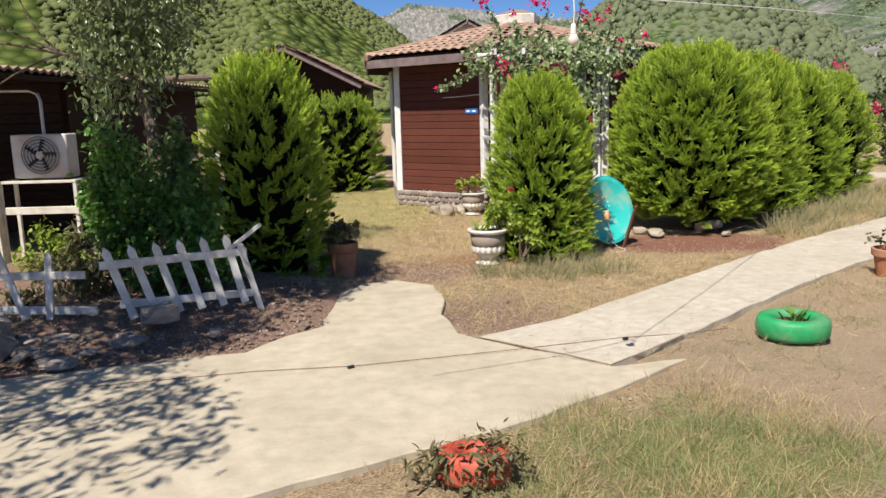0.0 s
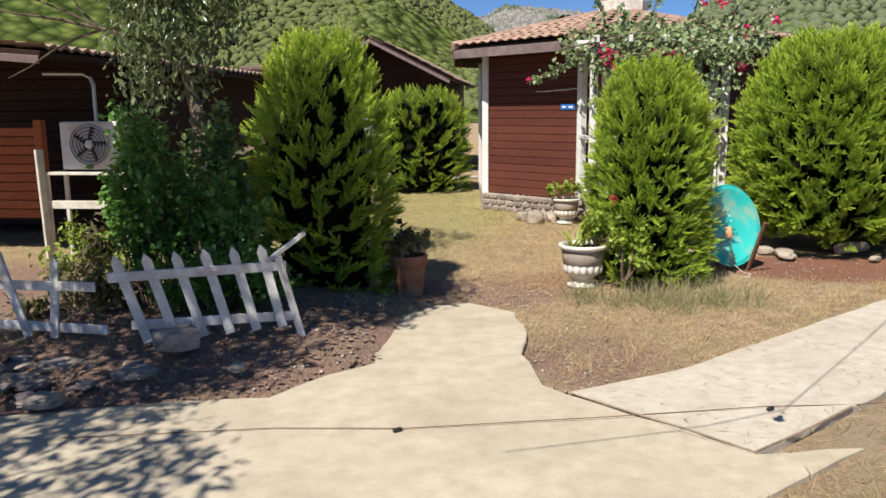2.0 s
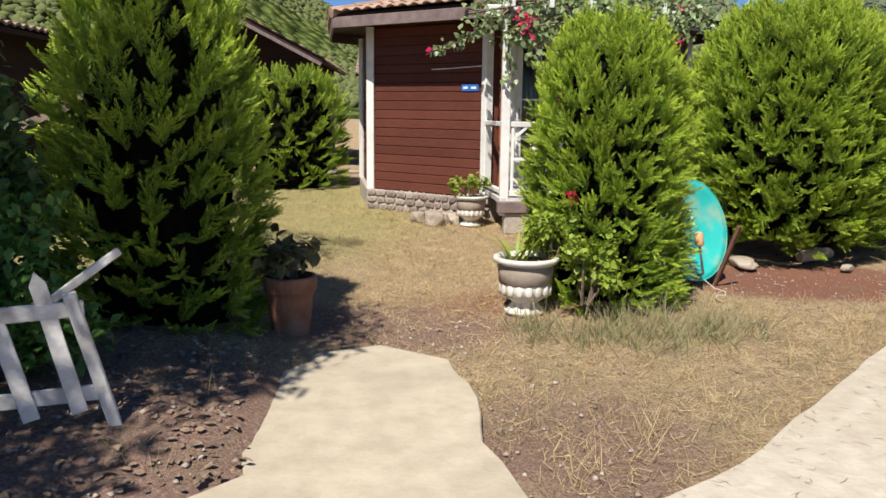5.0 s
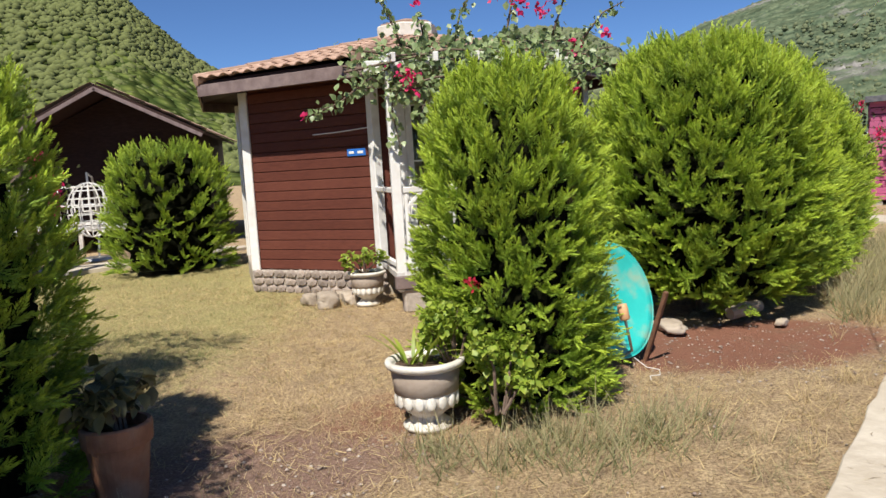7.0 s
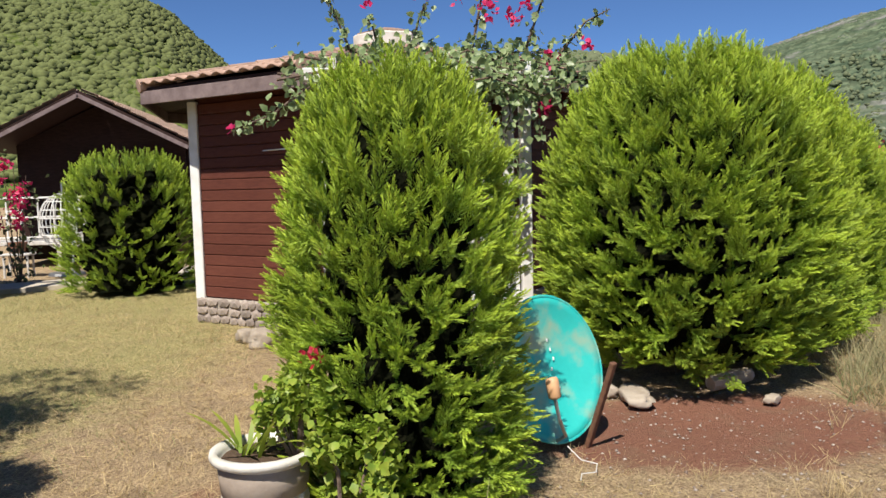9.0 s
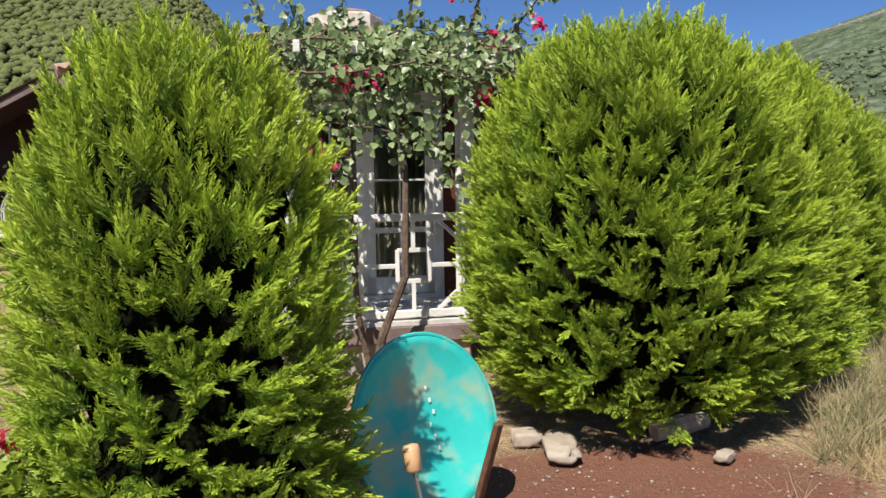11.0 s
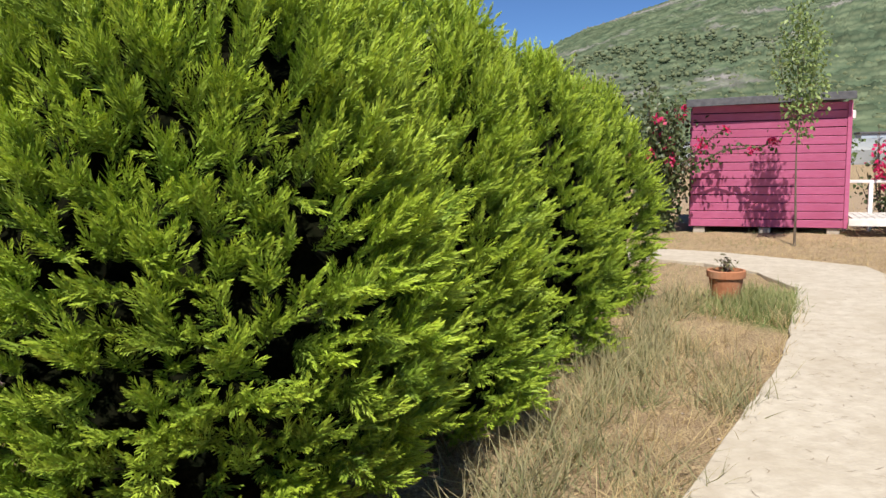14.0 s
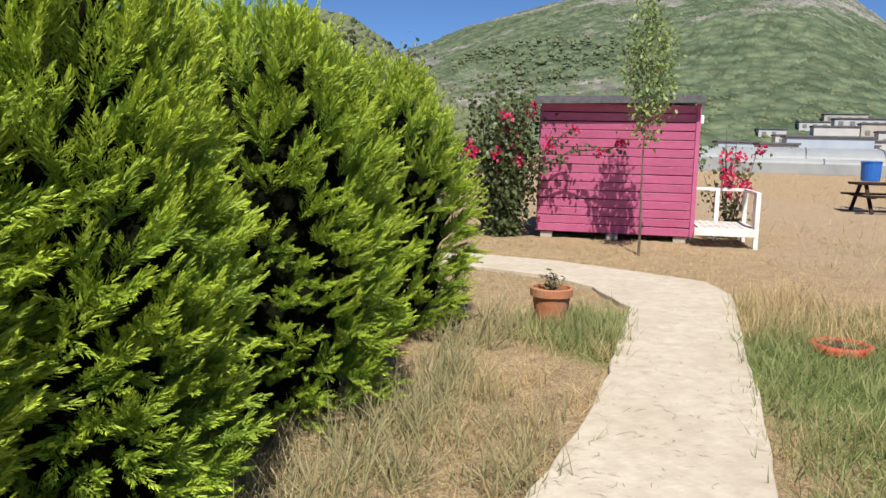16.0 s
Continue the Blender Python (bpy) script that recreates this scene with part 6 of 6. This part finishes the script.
part("rail", bar((PW + 0.08, -0.78, 0.86), (PW + 0.97, -0.78, 0.86), 0.06, 0.05), M_WHITE, deck)
part("panel", block(0.025, 0.3, 0.5, Matrix.Translation((PW + 0.95, 0.2, 0.58)), 0.005), M_WHITE, deck)
leafy("sapling", 12.16, 17.28, "slender young tree with a tall narrow crown before a pink hut", "tree", 121, 1.95, 0.022, (0.0, 0, 1), 2, OVAL, 0.075, 26, 0.12, M_SAPLING, 0.3, -0.1, 0.3, wander=0.02, lobes=((12.16, 17.28, 2.7, 0.34, 0.34, 0.85, 1150), (12.2, 17.28, 1.95, 0.2, 0.2, 0.3, 160)))
leafy("tree", 16.2, 20.6, "thin young tree behind a pink hut", "tree", 122, 1.1, 0.03, (0, 0, 1), 2, OVAL, 0.08, 26, 0.16, M_LEAF, 0.5, 0, 0.3)

# ---- far right: picnic table, sheds, greenhouses, town ----
tab = thing("picnic_table", pose(24.2, 21.6, 0, 0, 0, -35), "brown wooden picnic table with benches under a vine", "table")
part("tabletop", block(1.9, 0.8, 0.06, Matrix.Translation((0, 0, 0.75)), 0.01), M_DARKWOOD, tab)
for y in (-0.75, 0.75):
    part("bench", block(1.9, 0.28, 0.05, Matrix.Translation((0, y, 0.45)), 0.01), M_DARKWOOD, tab)
for x in (-0.7, 0.7):
    for s in (-1, 1):
        part("leg", bar((x, s * 0.75, 0), (x, s * 0.2, 0.72), 0.09, 0.05), M_DARKWOOD, tab)
    part("cross_beam", bar((x, -0.85, 0.42), (x, 0.85, 0.42), 0.09, 0.05), M_DARKWOOD, tab)
barrel = part("blue_bin", lathe([(0.2, 0), (0.24, 0.02), (0.26, 0.5), (0.28, 0.52), (0.26, 0.54), (0.2, 0.55)], 18, None, pose(24.6, 22.5, 0.78)), M_BLUE)
tagged(barrel, "blue plastic bin on a table", "bin")
shrub(26.2, 22.5, 0.8, 0.8, 1.7, 700, "dark climbing plant on a trellis", 131, M_DRYLEAF, OVAL, 0.10)


def greenhouse(x, y, turn, w, d, h, label):
    t = thing("greenhouse", pose(x, y, 0, 0, 0, turn), label, "greenhouse", "white greenhouses")
    bm = bmesh.new()
    n = 12
    a, b = [], []
    for k in range(n + 1):
        s = math.pi * k / n
        p = (-w / 2 * math.cos(s), h * 0.55 + h * 0.45 * math.sin(s))
        a.append(bm.verts.new((p[0], -d / 2, p[1]))), b.append(bm.verts.new((p[0], d / 2, p[1])))
    for k in range(n):
        bm.faces.new((a[k], a[k + 1], b[k + 1], b[k]))
    g0, g1 = [bm.verts.new((s * w / 2, -d / 2, 0)) for s in (-1, 1)], [bm.verts.new((s * w / 2, d / 2, 0)) for s in (-1, 1)]
    bm.faces.new(a + [g0[1], g0[0]]), bm.faces.new(b[::-1] + [g1[0], g1[1]])
    bm.faces.new((g0[0], a[0], b[0], g1[0])), bm.faces.new((a[-1], g0[1], g1[1], b[-1]))
    bmesh.ops.recalc_face_normals(bm, faces=bm.faces)
    part("film", bm, M_FILM, t)
    for k in range(5):
        x2 = -d / 2 + d * k / 4
        part("hoop", tube([(-w / 2 * 1.005 * math.cos(math.pi * j / 8), x2, h * 0.55 + h * 0.455 * math.sin(math.pi * j / 8)) for j in range(9)], 0.06, 5), M_METAL, t)


M_FILM = mat("dusty_plastic_film", (0.27, 0.285, 0.29), (0.38, 0.395, 0.40), 0.4, 0.6, 0.1, (0.20, 0.21, 0.21), 0.1, 0.5)
for x, y, turn, w, d in ((56, 50, 40, 9, 20), (62, 50, 40, 9, 22), (60, 44, 40, 9, 24), (68, 46, 40, 10, 24), (76, 50, 40, 12, 26), (50, 58, 40, 9, 18), (84, 44, 40, 12, 26), (75, 38, 40, 12, 26)):
    greenhouse(x, y, turn, w, d, 1.35 + 0.25 * (int(x) % 3), "long white plastic greenhouse in the plain")


def townhouse(x, y, w, d, h, material, seed, turn):
    """A far flat-roofed house with its storeys and windows."""
    g = random.Random(seed)
    z = 0.0
    t = thing("apartment_building", pose(x, y, z, 0, 0, turn), "far pale flat-roofed building on a wooded slope", "building", "far town")
    part("wall", block(w, d, h, Matrix.Translation((0, 0, h / 2)), 0.05), material, t)
    part("roof", block(w + 0.6, d + 0.6, 0.4, Matrix.Translation((0, 0, h + 0.2)), 0.05), M_FELT, t)
    for fl in range(int((h - 8) / 3), int(h / 3)):
        zz = 3 * fl + 1.7
        if zz < 0:
            continue
        for i in range(int(w / 3.2)):
            part("window", block(1.4, 0.2, 1.3, Matrix.Translation((-w / 2 + 1.8 + i * 3.2, -d / 2 - 0.02, zz)), 0.02), M_GREYPL, t)


M_TOWN = [mat("far_render_white", (0.46, 0.46, 0.46), (0.54, 0.54, 0.53), 0.3, 0.9, 0), mat("far_render_blue", (0.34, 0.41, 0.50), (0.42, 0.49, 0.57), 0.3, 0.9, 0), mat("far_render_sand", (0.40, 0.37, 0.33), (0.48, 0.45, 0.40), 0.3, 0.9, 0)]
for i, (az, dist, el, w) in enumerate([(48.3, 190, 0.9, 10), (49.8, 210, 1.2, 13), (51.0, 230, 1.3, 9), (52.3, 170, 1.7, 15), (52.7, 260, 2.4, 12), (50.2, 260, 1.8, 10), (54.2, 280, 2.9, 16), (55.6, 270, 2.6, 14), (53.6, 200, 1.2, 11), (47.4, 240, 1.2, 8), (55.2, 210, 1.5, 14), (56.6, 230, 2.1, 12), (58.4, 230, 2.2, 14), (46.6, 180, 1.3, 7), (48.9, 300, 2.2, 9), (51.6, 310, 2.7, 12), (49.3, 150, 1.2, 6), (53.2, 320, 3.2, 14)]):
    a = radians(az)
    townhouse(4.5 + dist * math.sin(a), 8.5 + dist * math.cos(a), w, 9, 1.5 + dist * math.tan(radians(max(0.45, el - 0.75))), M_TOWN[(0, 0, 2, 1, 0)[i % 5]], i, -az + 8)


# ---- forest on the hills ----
def forest(name, label, count, az0, az1, r0, r1, size, seed, material, profile_dist, depth, profile):
    """Tree crowns as small uneven clumps standing on a slope."""
    g = np.random.default_rng(seed)
    bm = bmesh.new()
    bmesh.ops.create_icosphere(bm, subdivisions=1, radius=1)
    tv = np.array([v.co[:] for v in bm.verts])
    tf = np.array([[v.index for v in f.verts] for f in bm.faces])
    bm.free()
    az, u = np.radians(g.uniform(az0, az1, count)), g.uniform(r0, r1, count)
    el = np.interp(np.degrees(az), [p[0] for p in profile], [p[1] for p in profile])
    R = profile_dist * (1 - depth) + profile_dist * depth * u
    z = np.tan(np.radians(el)) * profile_dist * np.sin(np.clip(u, 0, 1) * math.pi / 2) ** 1.15
    pos = np.stack([np.sin(az) * R, np.cos(az) * R, z + size * 0.35], -1)
    s = size * g.uniform(0.4, 1.45, count)
    v = tv[None] * (s[:, None, None] * np.array((1, 1, 0.85))) * g.uniform(0.5, 1.35, (count, len(tv), 1)) + pos[:, None]
    f = tf[None] + (np.arange(count) * len(tv))[:, None, None]
    # Clumps pale on top and dark beneath: crown shading put into colour.
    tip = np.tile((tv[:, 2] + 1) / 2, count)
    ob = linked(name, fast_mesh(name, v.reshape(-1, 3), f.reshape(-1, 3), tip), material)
    return tagged(ob, label, "forest", kind="stuff")


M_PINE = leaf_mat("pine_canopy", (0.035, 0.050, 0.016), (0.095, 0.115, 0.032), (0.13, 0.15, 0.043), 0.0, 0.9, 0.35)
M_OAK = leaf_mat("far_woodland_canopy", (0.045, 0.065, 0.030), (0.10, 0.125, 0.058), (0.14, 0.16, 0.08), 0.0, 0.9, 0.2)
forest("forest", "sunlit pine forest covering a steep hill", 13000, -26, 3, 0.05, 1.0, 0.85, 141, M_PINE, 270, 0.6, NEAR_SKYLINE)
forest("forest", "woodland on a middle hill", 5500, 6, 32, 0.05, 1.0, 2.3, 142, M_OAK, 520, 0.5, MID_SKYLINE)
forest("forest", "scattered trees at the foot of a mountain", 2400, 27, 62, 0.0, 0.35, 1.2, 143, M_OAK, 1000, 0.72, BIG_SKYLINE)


# ---- grass and weeds ----
BUSHES = [(-1.86, 8.15, 0.65), (1.06, 8.75, 0.5), (3.45, 10.9, 1.05), (4.6, 11.7, 0.5), (5.75, 13.2, 0.65), (7.25, 14.95, 0.7), (-2.35, 17.6, 0.95), (1.4, 15.75, 2.55)]


def grass(label, n, x0, x1, y0, y1, weight, height, material, seed, lean=0.5, template=BLADE, clump=1, jitter=0.03):
    """Blades scattered over a stretch of ground, thinned by weight(x, y)."""
    g = np.random.default_rng(seed)
    x, y = g.uniform(x0, x1, n), g.uniform(y0, y1, n)
    keep = g.uniform(0, 1, n) < weight(x, y)
    keep &= ~inside(x, y, PATIO) & ~inside(x, y, PATH_POLY)
    for bx, by, br in BUSHES:
        keep &= np.hypot(x - bx, y - by) > br
    x, y = x[keep], y[keep]
    if clump > 1:
        x, y = np.repeat(x, clump) + g.normal(0, jitter, len(x) * clump), np.repeat(y, clump) + g.normal(0, jitter, len(y) * clump)
        ok = ~inside(x, y, [(p[0], p[1]) for p in PATIO])
        x, y = x[ok], y[ok]
    k = len(x)
    pos = np.stack([x, y, land_height(x, y) - 0.01], -1)
    ahead = np.stack([g.normal(0, lean, k), g.normal(0, lean, k), np.ones(k)], -1)
    v, f, t = spread(template, pos, ahead, g.normal(size=(k, 3)), height * g.uniform(0.4, 1.3, k))
    ob = linked("grass", fast_mesh("grass", v, f, t), material)
    return tagged(ob, label, "grass", kind="stuff")


def patches(x, y, s, t):
    """Uneven cover, 0 to 1."""
    v = np.sin(x * s + 1.3) * np.sin(y * s * 1.1 + 0.4) + 0.7 * np.sin(x * s * 2.3 + y * s * 1.7) + 0.5 * np.sin(x * s * 5.1 - y * s * 3.9 + 2)
    return np.clip(v * 0.5 + t, 0, 1)


THIN = blade(0.25, 0.022)
FINE = blade(0.35, 0.012)


def lawn_w(x, y):
    return np.clip(soft(x, y, -3.0, 14, 4.6, 6.5) * 1.6, 0, 1)


def straw_w(x, y):
    return patches(x, y, 1.7, 0.62) * (1 - np.clip(soft(x, y, 3.0, 9.7, 1.3, 0.8) * 1.6, 0, 1)) * (1 - np.clip(1.3 * soft(x, y, -2.4, 6.3, 2.6, 1.5), 0, 1))


grass("short dry lawn grass between cabin and cottage", 60000, -7, 0.8, 8.3, 20, lambda x, y: 0.35 + 0.65 * patches(x, y, 1.3, 0.5), 0.075, M_DRYGRASS, 151, 0.9, THIN)
grass("short green lawn grass", 42000, -7, 0.3, 9, 20, lambda x, y: lawn_w(x, y) * patches(x, y, 0.9, 0.6), 0.065, M_GREENGRASS, 152, 0.8, THIN)
grass("dry straw grass beside the path", 120000, -0.6, 8.6, 5.8, 14.4, straw_w, 0.07, M_DRYGRASS, 153, 1.3, THIN)
grass("tall dry straw tufts along the path edge", 700, 0.2, 8.5, 6, 14.5, lambda x, y: np.clip(1.0 - np.abs(y - (5.75 + 0.93 * x)) / 0.9, 0, 1), 0.14, M_DRYGRASS, 154, 0.55, FINE, 22, 0.05)
grass("grey-green weeds below the bushes", 700, 0.3, 7.0, 7.6, 13, lambda x, y: np.clip(1.3 * soft(x, y, 1.0, 8.05, 1.0, 0.5) + 1.3 * soft(x, y, 4.9, 10.5, 1.0, 0.9) + 1.3 * soft(x, y, 6.3, 12.2, 1.3, 1.4), 0, 1), 0.24, M_WEED, 155, 0.6, FINE, 26, 0.07)
grass("grey-green weeds round a white urn", 130, 0.2, 2.4, 7.5, 8.8, lambda x, y: np.clip(1.5 * soft(x, y, 1.1, 8.1, 0.9, 0.5), 0, 1), 0.20, M_WEED, 167, 0.5, FINE, 24, 0.06)
grass("tall pale weeds along the foot of a hedge", 1500, 4.2, 8.0, 9.8, 14.4, lambda x, y: np.clip(1 - np.abs(y - 10.95 - 1.09 * (x - 5.05)) / 0.42, 0, 1), 0.30, M_WEED, 168, 0.55, FINE, 15, 0.06)
grass("dry weeds at the foot of the bushes", 900, 3.8, 8.6, 9.6, 14.6, lambda x, y: patches(x, y, 2.2, 0.4), 0.19, M_DRYGRASS, 156, 0.6, FINE, 20, 0.06)
grass("green grass tufts beside the path", 420, 7.6, 9.4, 12.2, 14.6, lambda x, y: np.clip(1.3 * soft(x, y, 8.6, 13.5, 0.8, 1.0), 0, 1), 0.17, M_GREENGRASS, 157, 0.4, THIN, 26, 0.06)
grass("green and yellow grass on the far side of the path", 2300, 7.4, 12.5, 8.5, 14.6, lambda x, y: np.clip(1.4 * soft(x, y, 9.9, 11.6, 2.2, 3.0) + 1.2 * soft(x, y, 8.6, 9.9, 1.5, 1.6), 0, 1), 0.15, M_GREENGRASS, 158, 0.55, THIN, 24, 0.08)
grass("tall yellow grass on the far side of the path", 700, 8.6, 12.5, 11.5, 15, lambda x, y: np.clip(1.4 * soft(x, y, 10.7, 13.2, 1.3, 1.6), 0, 1), 0.24, M_DRYGRASS, 159, 0.4, FINE, 20, 0.06)
grass("patchy weeds on bare soil beside the patio", 1700, 0.0, 7.5, 2.2, 8.0, lambda x, y: patches(x, y, 1.9, 0.28), 0.12, M_WEED, 160, 0.8, FINE, 18, 0.07)
grass("green and dry grass at the patio's edge", 1500, -0.4, 2.6, 2.4, 5.0, lambda x, y: np.clip(1.5 * soft(x, y, 1.0, 3.6, 1.3, 0.9), 0, 1) * patches(x, y, 2.4, 0.5), 0.12, M_GREENGRASS, 161, 0.6, FINE, 18, 0.06)
grass("dry grass at the patio's edge", 1500, -0.6, 2.8, 2.4, 5.2, lambda x, y: np.clip(1.5 * soft(x, y, 1.0, 3.9, 1.5, 1.1), 0, 1) * patches(x, y, 3.0, 0.6), 0.12, M_DRYGRASS, 162, 0.7, FINE, 18, 0.06)
grass("dry grass before the pink hut", 30000, 8, 17, 14, 21, lambda x, y: patches(x, y, 1.1, 0.55), 0.09, M_DRYGRASS, 163, 0.8, THIN)
grass("green grass before the pink hut", 12000, 8, 17, 14, 20, lambda x, y: patches(x, y, 0.8, 0.25), 0.09, M_GREENGRASS, 164, 0.8, THIN)
grass("dry grass on the open field", 11000, 14, 50, 14, 45, lambda x, y: patches(x, y, 0.35, 0.45), 0.22, M_DRYGRASS, 165, 0.7, THIN)
grass("sparse weeds on dark soil by the fence", 240, -4, -0.6, 5.2, 8, lambda x, y: 0.5 + 0 * x, 0.12, M_WEED, 166, 0.6, FINE, 14, 0.04)
def straw_bits(label, n, x0, x1, y0, y1, weight, length, seed):
    """Dead stalks lying flat."""
    g = np.random.default_rng(seed)
    x, y = g.uniform(x0, x1, n), g.uniform(y0, y1, n)
    keep = (g.uniform(0, 1, n) < weight(x, y)) & ~inside(x, y, PATIO) & ~inside(x, y, PATH_POLY)
    x, y = x[keep], y[keep]
    k = len(x)
    pos = np.stack([x, y, land_height(x, y) + g.uniform(0.002, 0.022, k)], -1)
    v, f, t = spread(THIN, pos, np.stack([g.normal(size=k), g.normal(size=k), g.normal(0, 0.12, k)], -1), np.tile(np.array((0, 0, 1.0)), (k, 1)) + g.normal(0, 0.4, (k, 3)), length * g.uniform(0.5, 1.5, k))
    return tagged(linked("straw", fast_mesh("straw", v, f, t), M_DRYGRASS), label, "straw", kind="stuff")


straw_bits("dead stalks lying on dry ground by the path", 42000, -0.8, 8.8, 5.8, 14.2, lambda x, y: np.clip(0.25 + patches(x, y, 2.3, 0.45), 0, 1) * (1 - np.clip(soft(x, y, 3.0, 9.7, 1.6, 1.0) * 1.8, 0, 1)), 0.07, 191)
straw_bits("dead stalks lying on bare soil by the patio", 9000, 0.0, 8.0, 2.4, 8.0, lambda x, y: patches(x, y, 1.9, 0.4), 0.08, 192)
straw_bits("dead stalks lying on the dry lawn", 22000, -5, 1.0, 8.3, 15, lambda x, y: patches(x, y, 1.5, 0.5), 0.08, 193)
litter_n = 2600
LX, LY = RNG.uniform(-3.8, -0.7, litter_n), RNG.uniform(5.1, 7.6, litter_n)
ok = ~inside(LX, LY, PATIO)
LX, LY = LX[ok], LY[ok]
lp = np.stack([LX, LY, land_height(LX, LY) + 0.012], -1)
lm = fast_mesh("leaf_litter", *spread(OVAL, lp, RNG.normal(size=lp.shape) * np.array((1, 1, 0.15)), np.tile(np.array((0, 0, 1.0)), (len(lp), 1)) + RNG.normal(0, 0.3, lp.shape), RNG.uniform(0.02, 0.055, len(lp))))
tagged(linked("leaf_litter", lm, M_LITTER := leaf_mat("fallen_leaf", (0.10, 0.06, 0.04), (0.32, 0.22, 0.15), (0.4, 0.3, 0.22), 0.1, 0.9)), "dry fallen leaves and chips on dark soil", "leaf litter", kind="stuff")


# ---- marks on the path ----
def path_marks(n, seed):
    """Short dark cracks and straw bits pressed into the path."""
    g = np.random.default_rng(seed)
    mid = [((a[0] + b[0]) / 2, (a[1] + b[1]) / 2) for a, b in zip(PATH_IN[:14], PATH_OUT[:14])]
    V, F = [], []
    while len(V) < n * 6:
        i = g.integers(0, len(mid) - 1)
        s = g.uniform(0, 1)
        w = np.array(PATH_OUT[i]) - np.array(PATH_IN[i])
        c = np.array(mid[i]) * (1 - s) + np.array(mid[i + 1]) * s + w * g.uniform(-0.46, 0.46)
        if not inside(np.array(c[0]), np.array(c[1]), PATH_POLY):
            continue
        a, ln, wd = g.uniform(0, 6.3), g.uniform(0.02, 0.09), g.uniform(0.0008, 0.0022)
        d, e = np.array((math.cos(a), math.sin(a))), np.array((-math.sin(a), math.cos(a)))
        bend = g.normal(0, 0.25) * ln
        k = len(V)
        for t, off, ww in ((-0.5, 0, 0.3), (0, bend, 1.0), (0.5, 0, 0.3)):
            for sgn in (-1, 1):
                q2 = c + d * t * ln + e * (off + sgn * wd * ww)
                V.append((q2[0], q2[1], 0.0375))
        F += [(k, k + 1, k + 3), (k, k + 3, k + 2), (k + 2, k + 3, k + 5), (k + 2, k + 5, k + 4)]
    return fast_mesh("path_crack", np.array(V), np.array(F))


tagged(linked("path_crack", path_marks(900, 171), M_CRACK), "fine dark cracks in a pale path", "crack", kind="stuff")
joint = part("pavement_joint", tube([(0.22, 5.66, 0.030), (0.55, 5.36, 0.036), (0.80, 5.16, 0.036), (1.05, 4.93, 0.034), (1.35, 5.2, 0.034), (1.72, 5.57, 0.034)], 0.006, 5), M_CRACK)
tagged(joint, "dark joint between patio and path", "joint", kind="structure")


# ---- gravel ----
def gravel(label, n, x0, x1, y0, y1, weight, lo, hi, material, seed):
    g = np.random.default_rng(seed)
    x, y = g.uniform(x0, x1, n), g.uniform(y0, y1, n)
    keep = (g.uniform(0, 1, n) < weight(x, y)) & ~inside(x, y, PATIO) & ~inside(x, y, PATH_POLY)
    x, y = x[keep], y[keep]
    tv = np.array([(1, 0, 0), (-0.9, 0.2, 0), (0.1, 0.9, 0.1), (-0.1, -0.9, 0), (0.1, 0, 0.6), (0, 0, -0.5)], float)
    tf = np.array([(0, 2, 4), (2, 1, 4), (1, 3, 4), (3, 0, 4), (2, 0, 5), (1, 2, 5), (3, 1, 5), (0, 3, 5)])
    k = len(x)
    pos = np.stack([x, y, land_height(x, y) + 0.003], -1)
    v, f, t = spread((tv, tf, np.zeros(6)), pos, g.normal(size=(k, 3)) * np.array((1, 1, 0.2)), np.tile(np.array((0, 0, 1.0)), (k, 1)), lo + (hi - lo) * g.uniform(0, 1, k) ** 3)
    return tagged(linked("gravel", fast_mesh("gravel", v, f), material), label, "gravel", kind="stuff")


M_GRAVEL = leaf_mat("mixed_gravel", (0.20, 0.14, 0.11), (0.48, 0.41, 0.35), (0.3, 0.25, 0.2), 0.0, 0.95, 0.2)
gravel("pale gravel and chips on dark soil", 5200, -3.9, 0.6, 5.0, 8.6, lambda x, y: 0.25 + 0.75 * patches(x, y, 2.1, 0.4), 0.005, 0.024, M_GRAVEL, 181)
gravel("fine gravel on red soil", 1500, 1.6, 4.4, 8.6, 10.6, lambda x, y: 0.8 + 0 * x, 0.004, 0.016, M_GRAVEL, 182)
gravel("fine gravel on bare soil beside the path", 3600, 0.2, 8.5, 3.0, 14.0, lambda x, y: patches(x, y, 1.4, 0.4), 0.004, 0.018, M_GRAVEL, 183)
